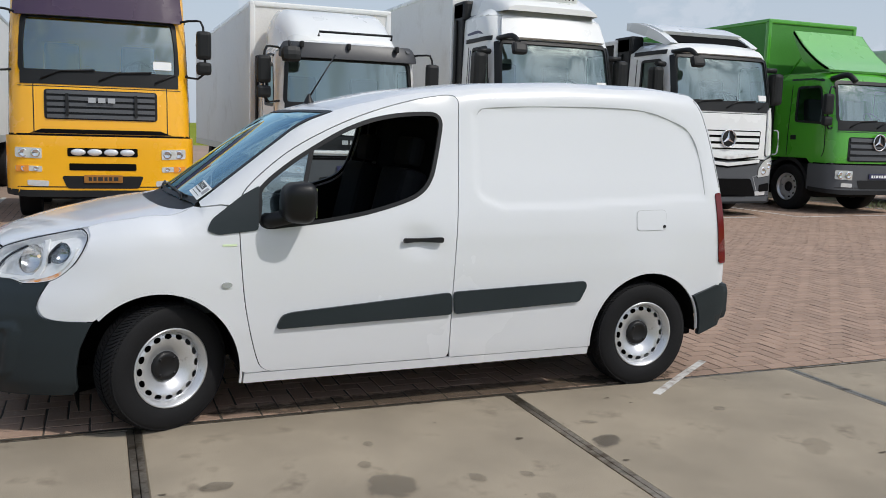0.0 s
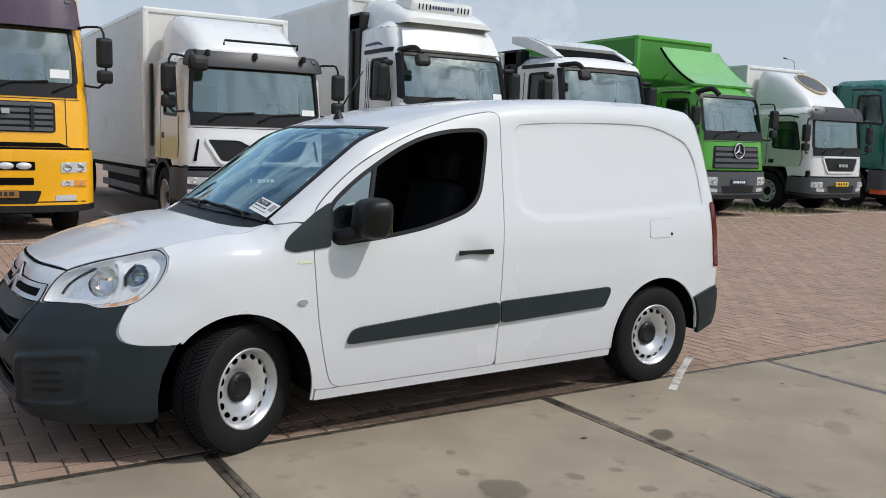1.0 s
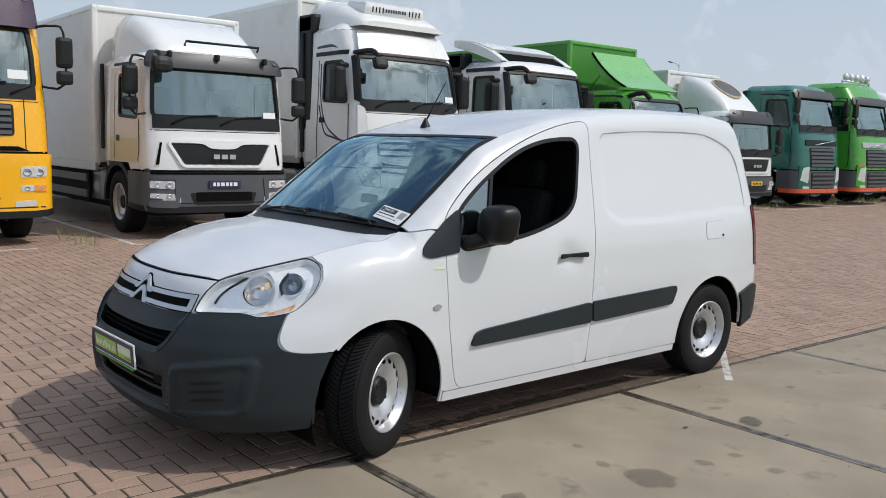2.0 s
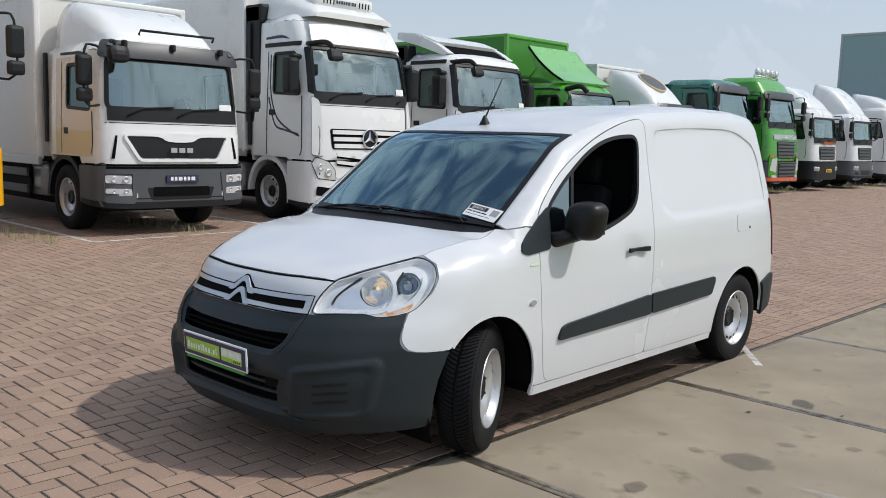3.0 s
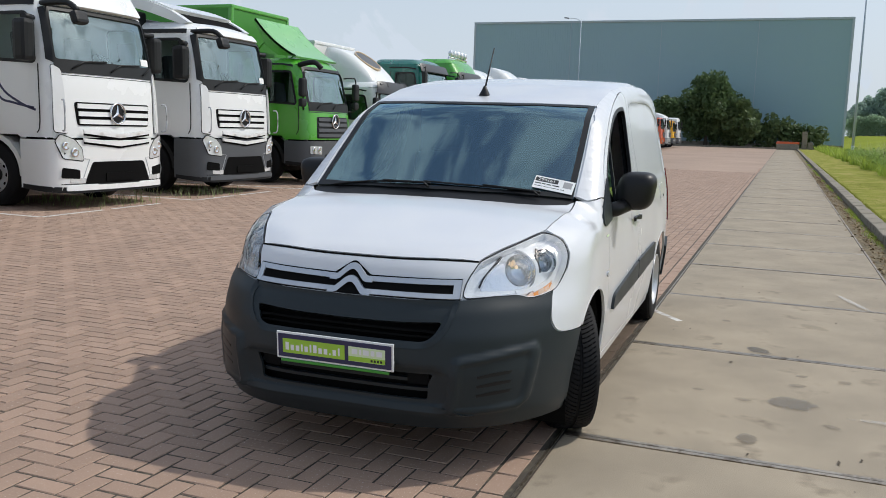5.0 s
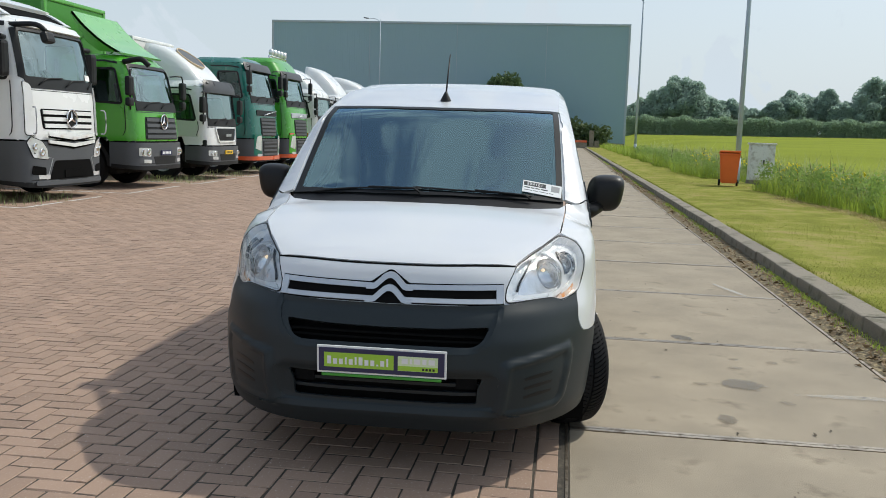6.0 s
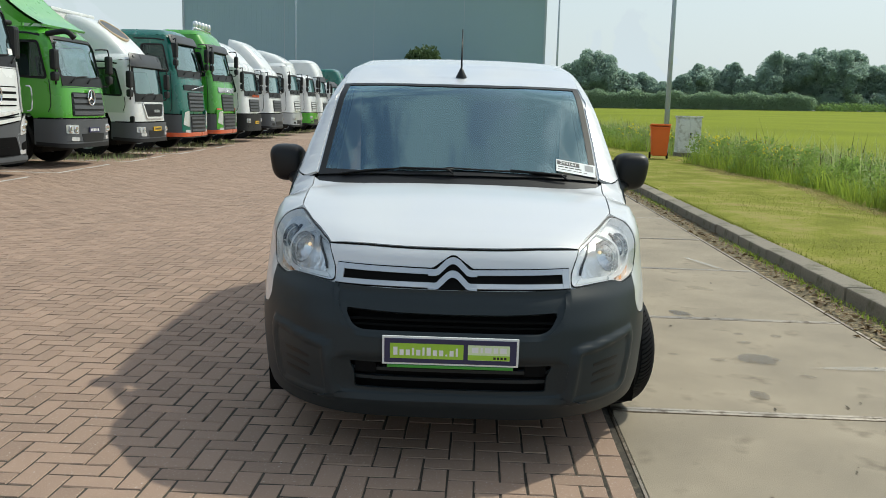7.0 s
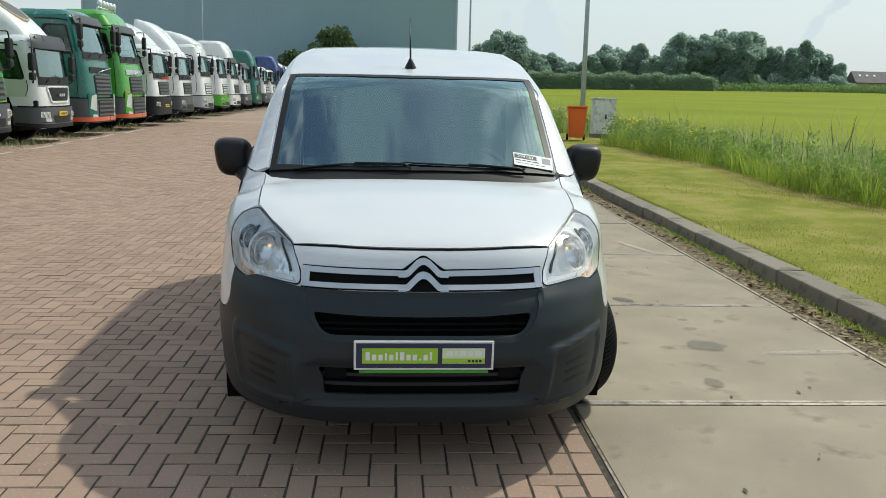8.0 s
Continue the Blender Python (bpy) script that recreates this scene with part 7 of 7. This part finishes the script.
# warehouse: profiled cladding, ribs, parapet, base
shed = thing("warehouse", "large windowless grey-green clad warehouse", "building", pose(125, 0, -0.06))
y0, y1, H, D = -3.7, 48.9, 17.4, 60.0
part("wall", block((D, y1 - y0, H), (D / 2, (y0 + y1) / 2, H / 2), 0.02), CLAD, shed)
bm = bmesh.new()
k = 0
y = y0 + 0.15
while y < y1 - 0.1:
    box(bm, (0.022, 0.18, H - 0.5), (-0.011, y, H / 2 + 0.1))
    y += 0.36
tagged(part("cladding_ribs", bm, CLAD, shed), kind="stuff")
part("parapet", block((0.35, y1 - y0 + 0.2, 0.30), (0.05, (y0 + y1) / 2, H - 0.05), 0.03), GALV, shed)
part("plinth", block((0.14, y1 - y0, 0.7), (-0.04, (y0 + y1) / 2, 0.35), 0.01), KERB, shed)
for y in (y0 + 0.05, y1 - 0.05):
    part("corner_flashing", block((0.16, 0.30, H - 0.2), (-0.03, y, H / 2), 0.01), GALV, shed)
for y in (8.0, 21.0, 34.0):
    part("panel_joint", block((0.03, 0.06, H - 0.5), (-0.06, y, H / 2), 0.0), GALV, shed)

# shrubs before the warehouse
tree(119, 13.5, 10.3, 10.5, 501, 1.3, 14000, "large leafy tree in front of the warehouse", NEAR_LEAF, 0.27)
tree(118, 18.5, 6.5, 7, 502, 1.3, 5200, "leafy shrub in front of the warehouse", NEAR_LEAF, 0.27)
tree(118, 9.3, 6.2, 7, 503, 1.3, 5200, "leafy shrub in front of the warehouse", BUSH_LEAF, 0.27)
for k in range(4):
    y = 6.5 - 2.0 * k
    V, F = foliage([(0, 0, 1.6), (0, 1.0, 2.6), (0, -1.0, 2.3)], [(1.5, 1.6, 2.0), (1.2, 1.2, 1.6), (1.2, 1.3, 1.6)], 900, 0.30, 600 + k)
    V[:, 2] *= 0.95 + 0.18 * math.sin(k * 1.9)
    bush = thing("bush", "green bush in the row before the warehouse", "bush", pose(119, y, -0.06), "bushes before the warehouse")
    from_arrays("foliage", V, F, BUSH_LEAF if k % 2 else NEAR_LEAF, bush)

# road end: low kerb, block with a red and white top, posts
part_end = thing("road_end_kerb", "low concrete kerb across the road end", "kerb", pose(116, 12, 0), kind="structure")
part("kerb_bar", block((0.25, 26, 0.22), (0, 0, 0.10), 0.02), KERB, part_end)
blk = thing("concrete_block", "concrete block with orange and white top", "barrier", pose(112, 3.2, 0))
part("block", block((0.6, 2.6, 0.75), (0, 0, 0.36), 0.04), KERB, blk)
part("top_band", block((0.62, 2.62, 0.28), (0, 0, 0.86), 0.03), ORANGE, blk)
for y, h in ((1.3, 2.3), (0.6, 1.0)):
    pst = thing("bollard", "pale concrete bollard at the road end", "bollard", pose(113, y, 0))
    part("post", block((0.5, 0.6, h), (0, 0, h / 2 - 0.02), 0.06), KERB, pst)


# ---------------------------------------------------------------- street furniture
def street_lamp(x, y, h, r, label, arm=1.2, way=1, turn=0.0):
    t = thing("street_lamp", label, "street lamp", pose(x, y, 0.0, 0, 0, turn))
    part("pole", rod([(0, 0, -0.05), (0, 0, h * 0.5), (0, 0, h)], r, 12, 0.6), GALV, t)
    part("base_sleeve", rod([(0, 0, -0.05), (0, 0, 0.9)], r * 1.18, 12), GALV, t)
    part("bracket", rod(curve_through([(0, 0, h - 0.3), (0, way * arm * 0.4, h + 0.05), (0, way * arm, h + 0.15)], 4), r * 0.4, 8), GALV, t)
    part("lantern", block((0.22, 0.65, 0.14), (0, way * (arm + 0.3), h + 0.16), 0.05, (8 * way, 0, 0)), GREY, t)
    return t


street_lamp(25.6, -1.08, 9.0, 0.092, "grey steel lamp post behind the orange bin", 1.4, 1)
street_lamp(88, -2.5, 15.4, 0.13, "tall thin lamp post beside the verge", 1.0, 1)
street_lamp(110, 29.2, 15.8, 0.08, "lamp post before the warehouse", 1.6, 1)
street_lamp(92.6, 70, 12.5, 0.11, "lamp post behind the lorries", 1.6, 1, 90)

bin_ = thing("wheelie_bin", "orange wheeled bin on the mown verge", "bin", pose(23.3, -0.42, 0.10, 0, 0, 172))
bm = bmesh.new()
r = bmesh.ops.create_cube(bm, size=1.0)
for v in r["verts"]:
    k = 0.80 if v.co.z < 0 else 1.0
    v.co = Vector((v.co.x * 0.68 * k, v.co.y * 0.57 * k, 0.10 + (v.co.z + 0.5) * 0.88))
bmesh.ops.bevel(bm, geom=bm.edges[:], offset=0.03, segments=2, affect="EDGES")
part("body", bm, BIN, bin_)
part("rim", block((0.74, 0.60, 0.05), (0, 0, 0.97), 0.015), BIN, bin_)
bm = bmesh.new()
box(bm, (0.76, 0.61, 0.06), (0, 0, 1.03), 0.025, (0, -3, 0))
part("lid", bm, BIN, bin_)
part("handle", rod([(-0.40, -0.24, 0.98), (-0.44, -0.2, 1.0), (-0.44, 0.2, 1.0), (-0.40, 0.24, 0.98)], 0.018, 8), BIN, bin_)
for s in (-1, 1):
    bm = bmesh.new()
    lathe(bm, [(0.0, -0.03), (0.09, -0.03), (0.10, -0.02), (0.10, 0.02), (0.09, 0.03), (0.0, 0.03)], 18, "y", (-0.22, s * 0.26, 0.10))
    part("wheel", bm, RUBBER, bin_)
box_ = thing("utility_cabinet", "weathered grey utility cabinet on the verge", "cabinet", pose(26.2, -1.95, 0.07, 0, 0, 180))
part("body", block((0.42, 0.78, 1.28), (0, 0, 0.66), 0.02), CABINET, box_)
part("roof", block((0.50, 0.85, 0.06), (0, 0, 1.33), 0.02), CABINET, box_)
for s in (-1, 1):
    part("door", block((0.02, 0.36, 1.16), (0.215, s * 0.19, 0.66), 0.006), CABINET, box_)
part("lock", block((0.03, 0.05, 0.16), (0.232, 0.04, 0.72), 0.01), DARK, box_)
part("plinth", block((0.46, 0.82, 0.16), (0, 0, 0.05), 0.01), KERB, box_)

# painted lines: bay marks before the lorries and a dab by the van's rear wheel
def painted(pts, w, z=0.004):
    return from_arrays("line", [(x, y, z) for x, y in ribbon(pts, w)], [list(range(2 * len(pts)))], LINE_WHITE, marks)


marks = thing("bay_marking", "worn white parking bay lines on brick", "road marking", kind="structure")
for xb in (-1.7, 2.28, 5.6, 9.2, 12.9, 16.7, 20.4, 24.0):
    yb = 13.28 + 0.02 * max(0, xb - 4)
    painted([(xb, yb), (xb + 0.02, yb + 2.0), (xb + 0.03, yb + 5.0)], 0.09)
    painted([(xb, yb), (xb + 1.3, yb + 0.06)], 0.09)
    painted([(xb + 1.5, yb + 0.07), (xb + 2.7, yb + 0.12)], 0.09)
dab = thing("paint_dab", "short white paint mark beside the rear wheel", "road marking", kind="structure")
from_arrays("dab", [(x, y, 0.004) for x, y in ribbon([(3.03, 4.17), (3.38, 4.43), (3.80, 4.73)], 0.052)], [list(range(6))], LINE_WHITE, dab)

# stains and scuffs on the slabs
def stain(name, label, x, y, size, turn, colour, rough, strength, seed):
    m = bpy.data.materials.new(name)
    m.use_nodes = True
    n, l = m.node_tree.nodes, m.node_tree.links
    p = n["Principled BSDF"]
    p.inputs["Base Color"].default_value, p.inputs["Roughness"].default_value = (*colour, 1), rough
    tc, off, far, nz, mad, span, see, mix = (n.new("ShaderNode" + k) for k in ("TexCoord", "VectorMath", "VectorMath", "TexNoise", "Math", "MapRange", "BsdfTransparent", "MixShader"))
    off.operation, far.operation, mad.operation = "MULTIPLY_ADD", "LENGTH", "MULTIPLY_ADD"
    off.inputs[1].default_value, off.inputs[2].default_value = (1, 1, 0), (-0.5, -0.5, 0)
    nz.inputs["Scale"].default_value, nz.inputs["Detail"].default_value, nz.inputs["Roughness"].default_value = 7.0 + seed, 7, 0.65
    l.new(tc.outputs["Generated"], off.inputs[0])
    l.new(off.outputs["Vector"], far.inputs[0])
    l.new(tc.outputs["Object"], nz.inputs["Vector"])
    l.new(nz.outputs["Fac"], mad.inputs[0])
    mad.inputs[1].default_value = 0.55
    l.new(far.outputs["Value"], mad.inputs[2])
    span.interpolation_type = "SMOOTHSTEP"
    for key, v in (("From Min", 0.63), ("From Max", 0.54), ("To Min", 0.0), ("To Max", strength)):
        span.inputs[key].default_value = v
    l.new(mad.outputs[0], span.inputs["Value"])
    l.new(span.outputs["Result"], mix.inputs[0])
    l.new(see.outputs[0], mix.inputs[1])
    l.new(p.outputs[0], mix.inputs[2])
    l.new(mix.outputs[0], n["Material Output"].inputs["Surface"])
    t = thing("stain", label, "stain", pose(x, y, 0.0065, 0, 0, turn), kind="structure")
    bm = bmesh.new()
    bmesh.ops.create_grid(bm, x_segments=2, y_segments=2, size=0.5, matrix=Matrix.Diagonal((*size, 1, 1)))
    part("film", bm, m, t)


stain("damp_stain", "dark damp stain on the concrete slab", 1.131, 3.372, (0.36, 0.38), 8, (0.150, 0.125, 0.092), 0.32, 0.42, 3)
stain("oil_stain", "dark oil stain beside a slab joint", 2.322, 3.573, (0.30, 0.20), 30, (0.08, 0.068, 0.055), 0.4, 0.5, 6)
stain("oil_drips", "small dark oil spots on the concrete", 0.43, 3.57, (0.22, 0.16), 0, (0.12, 0.10, 0.075), 0.5, 0.4, 4)
stain("pale_scuff", "pale scuff mark across the concrete slab", 4.6, 2.84, (1.1, 0.10), 17, (0.60, 0.58, 0.54), 0.8, 0.45, 9)
stain("pale_scuff", "pale scuff mark across the concrete slab", 1.0, 2.75, (0.12, 0.95), 4, (0.50, 0.48, 0.44), 0.6, 0.32, 9)
stain("damp_stain", "faint dark patch on the concrete slab", 3.3, 3.2, (0.4, 0.22), 40, (0.19, 0.158, 0.115), 0.7, 0.18, 5)
stain("damp_stain", "faint dark patch on the concrete slab", -0.7, 3.1, (0.4, 0.22), -20, (0.19, 0.158, 0.115), 0.7, 0.18, 5)

for x, y, w, d in ((1.176, 3.867, 0.10, 0.08), (1.086, 3.621, 0.13, 0.10), (1.518, 3.335, 0.15, 0.11), (1.745, 3.308, 0.11, 0.09), (2.378, 3.845, 0.14, 0.09), (3.212, 3.833, 0.12, 0.10), (1.717, 3.067, 0.12, 0.12), (0.80, 3.18, 0.13, 0.09)):
    stain("damp_spot", "small dark damp spot on the concrete", x, y, (w * 1.05, d * 1.05), 60 * x, (0.13, 0.104, 0.076), 0.55, 0.26, 11 + x)

# long film that darkens the first bricks along the slab edge
stain("dark_strip", "dark strip on the bricks along the slab edge", 1.95, 4.52, (4.6, 0.34), 0, (0.095, 0.072, 0.048), 0.9, 0.62, 2)

# weeds along the lorries
def weeds(n):
    x = rng.uniform(1.5, 60, n)
    spot = np.sin(x * 1.9) + np.sin(x * 0.73 + 1) > 0.2
    y = 13.9 + 0.028 * np.maximum(0, x - 6) + rng.uniform(-0.5, 1.6, n)
    return np.c_[x, y, np.zeros(n)][spot]


blades("weeds", "dry weeds growing between the parked lorries", 7000, weeds, 0.16, 0.012, REED, 0.8)


# ---------------------------------------------------------------- pieces: slabs, kerbstones, bricks
SEAM = surface("dark_slab_joint", (0.050, 0.042, 0.034), 0.8, 0, 0.4, 50, 4, 0.4)
SLAB_STEEL = surface("rusty_slab_edge_steel", (0.36, 0.315, 0.26), 0.46, 1.0, 0.35, 40, 2, 0.15, 0.001, stain=(0.12, 0.085, 0.055), stain_scale=9, stain_at=(0.50, 0.66))
road = thing("concrete_road", "strip of worn square concrete slabs", "road", kind="structure")
part("joint_bed", block((140, 1.98, 0.03), (55, 3.42, -0.030)), SEAM, road)
part("edge_joint", block((140, 0.044, 0.02), (55, EDGE + 0.0225, -0.0180)), surface("rusty_edge_joint", (0.060, 0.038, 0.024), 0.5, 0, 0.45, 30, 1.5, 0.5), road)
PITCH = 2.055
bm = bmesh.new()
box(bm, (PITCH - 0.066, 1.955, 0.06), (0, 0, -0.03), 0.006, segments=1)
bmesh.ops.delete(bm, geom=[f for f in bm.faces if f.normal.z < -0.5], context="FACES")
slab_mesh = bpy.data.meshes.new("slab")
bm.to_mesh(slab_mesh)
bm.free()
slab_mesh.materials.append(CONCRETE)
for k in range(-6, 58):
    ob = new("slab", slab_mesh)
    ob.parent = road
    ob.matrix_basis = pose(0.13 + PITCH * (k + 0.5), 3.425, 0.002 * math.sin(k * 2.3), 0.1 * math.sin(k * 1.7), 0.06 * math.cos(k * 3.1), 0 if k % 2 else 180)
steel = bmesh.new()
for k in range(-4, 30):
    x = 0.13 + PITCH * k
    for d in (-0.017, 0.017):
        box(steel, (0.029, 1.94, 0.02), (x + d, 3.425, -0.0072))
box(steel, (70, 0.022, 0.02), (25, 2.432, -0.0072))
box(steel, (70, 0.012, 0.02), (25, EDGE + 0.0115, -0.0078))
part("slab_edging", steel, SLAB_STEEL, road)

kerb = thing("kerb", "row of weathered concrete kerbstones", "kerb", kind="structure")
bm = bmesh.new()
box(bm, (0.985, 0.24, 0.24), (0, 0, 0), 0.018, segments=2)
stone = bpy.data.meshes.new("kerbstone")
bm.to_mesh(stone)
bm.free()
stone.materials.append(KERB)
g = random.Random(5)
for k in range(-13, 121):
    ob = new("kerbstone", stone)
    ob.parent = kerb
    ob.matrix_basis = pose(k + 0.5, 1.975 + g.uniform(-0.008, 0.008), -0.01 + g.uniform(-0.006, 0.006), g.uniform(-0.8, 0.8), g.uniform(-0.3, 0.3), g.uniform(-0.4, 0.4))

# bricks: a soldier course along the slabs, herringbone beyond
W, LEN = BRICK_W, BRICK_L
x_lo, x_hi, y_lo, y_hi = -7.0, 34.0, EDGE + 0.050 + W, 17.2
nx, ny = int((x_hi - x_lo) / W), int((y_hi - y_lo) / W)
laid = []
for r in range(ny):
    for m4 in range(-2, nx // 4 + 2):
        c = (r % 4) + 4 * m4
        if 0 <= c and c + 1 < nx:
            laid.append((c + 1.0, r + 0.5, 0))
        c2 = (r + 3) % 4 + 4 * m4
        if 0 <= c2 < nx and r + 1 < ny:
            laid.append((c2 + 0.5, r + 1.0, 1))
for m4 in range(nx // 4):
    laid.append((2.5 + 4 * m4, 0.5, 2))
laid = np.array(laid)
bx, by, br = x_lo + laid[:, 0] * W, y_lo + laid[:, 1] * W, laid[:, 2]
n_course = int((40.0 - x_lo) / LEN)
bx, by, br = np.r_[bx, x_lo + (np.arange(n_course) + 0.5) * LEN], np.r_[by, np.full(n_course, EDGE + 0.045 + W / 2)], np.r_[br, np.zeros(n_course)]
nearest = (bx > -2.15) & (bx < -0.95) & (by > 4.45) & (by < 9.6)
nearest &= br < 2
nearest &= np.cumsum(nearest) <= 300


def brick_points(n, g):
    """Eight corners of each brick about its middle, long side along x."""
    a, b, e = LEN / 2 - 0.0034, W / 2 - 0.0034, 0.004
    lowr = np.array([(-a, -b, -0.014), (a, -b, -0.014), (a, b, -0.014), (-a, b, -0.014)])
    midr = np.array([(-a, -b, -0.005), (a, -b, -0.005), (a, b, -0.005), (-a, b, -0.005)])
    topr = np.array([(-a + e, -b + e, 0), (a - e, -b + e, 0), (a - e, b - e, 0), (-a + e, b - e, 0)])
    base = np.r_[lowr, midr, topr]
    P = np.repeat(base[None], n, 0)
    P[:, 4:] += g.normal(0, 0.0014, (n, 8, 3)) * np.array((1, 1, 0.35))
    return P


BRICK_FACES = np.array([(8, 9, 10, 11)] + [(i, (i + 1) % 4, (i + 1) % 4 + 4, i + 4) for i in range(4)] + [(i + 4, (i + 1) % 4 + 4, (i + 1) % 4 + 8, i + 8) for i in range(4)])
g = np.random.default_rng(11)
rest = ~nearest
n = int(rest.sum())
P = brick_points(n, g)
P[br[rest] == 2, :, 0] *= 0.49
turned = br[rest] == 1
Q = P.copy()
Q[turned, :, 0], Q[turned, :, 1] = -P[turned, :, 1], P[turned, :, 0]
Q[:, :, 0] += bx[rest][:, None]
Q[:, :, 1] += by[rest][:, None]
Q[:, :, 2] += (g.normal(0, 0.0008, n) + 0.001)[:, None] + g.normal(0, 0.0012, n)[:, None] * (Q[:, :, 0] - bx[rest][:, None]) + g.normal(0, 0.0012, n)[:, None] * (Q[:, :, 1] - by[rest][:, None])
faces = (np.arange(n)[:, None, None] * 12 + BRICK_FACES[None]).reshape(-1, 4)
me = bpy.data.meshes.new("paving_bricks")
me.vertices.add(n * 12)
me.vertices.foreach_set("co", Q.reshape(-1))
me.loops.add(len(faces) * 4)
me.polygons.add(len(faces))
me.loops.foreach_set("vertex_index", faces.reshape(-1).astype(np.int32))
me.polygons.foreach_set("loop_start", (np.arange(len(faces)) * 4).astype(np.int32))
me.polygons.foreach_set("use_smooth", [False] * len(faces))
me.update(calc_edges=True)
me.materials.append(BRICK)
ob = new("paving_bricks", me)
ob.parent = pavement
tagged(ob, kind="stuff")
# paving further off keeps to the same colours, with its own joints too fine to tell apart
FAR_BRICK = surface("far_paving_brick", (0.322, 0.230, 0.172), 0.85, 0, 0.25, 9, 0.25, 0.2, 0.004)
for (ax, ay, sx, sy) in ((77.5, 10.80, 43.5, 6.37), (46.0, 38.6, 80, 21.4), (-19.85, 10.8, 13.15, 6.37)):
    bm = bmesh.new()
    bmesh.ops.create_grid(bm, x_segments=20, y_segments=8, size=1, matrix=pose(ax, ay, -0.001) @ Matrix.Diagonal((sx, sy, 1, 1)))
    part("far_paving", bm, FAR_BRICK, pavement)
SINGLE = surface("single_paving_brick", (0.333, 0.227, 0.166), 0.85, 0, 0.24, 160, 1.1, 0.8, 0.003, single=0.8, stain=(0.58, 0.51, 0.45), stain_scale=85, stain_at=(0.60, 0.70))
shapes = []
for k in range(6):
    me = bpy.data.meshes.new("brick")
    me.from_pydata([tuple(v) for v in brick_points(1, g)[0].tolist()], [], [tuple(f) for f in BRICK_FACES.tolist()])
    me.materials.append(SINGLE)
    shapes.append(me)
for i, (x, y, r) in enumerate(zip(bx[nearest], by[nearest], br[nearest])):
    ob = new("brick", shapes[i % 6])
    ob.parent = pavement
    ob.matrix_basis = pose(x, y, 0.001 + g.normal(0, 0.0008), g.normal(0, 0.12), g.normal(0, 0.12), 90 * r)
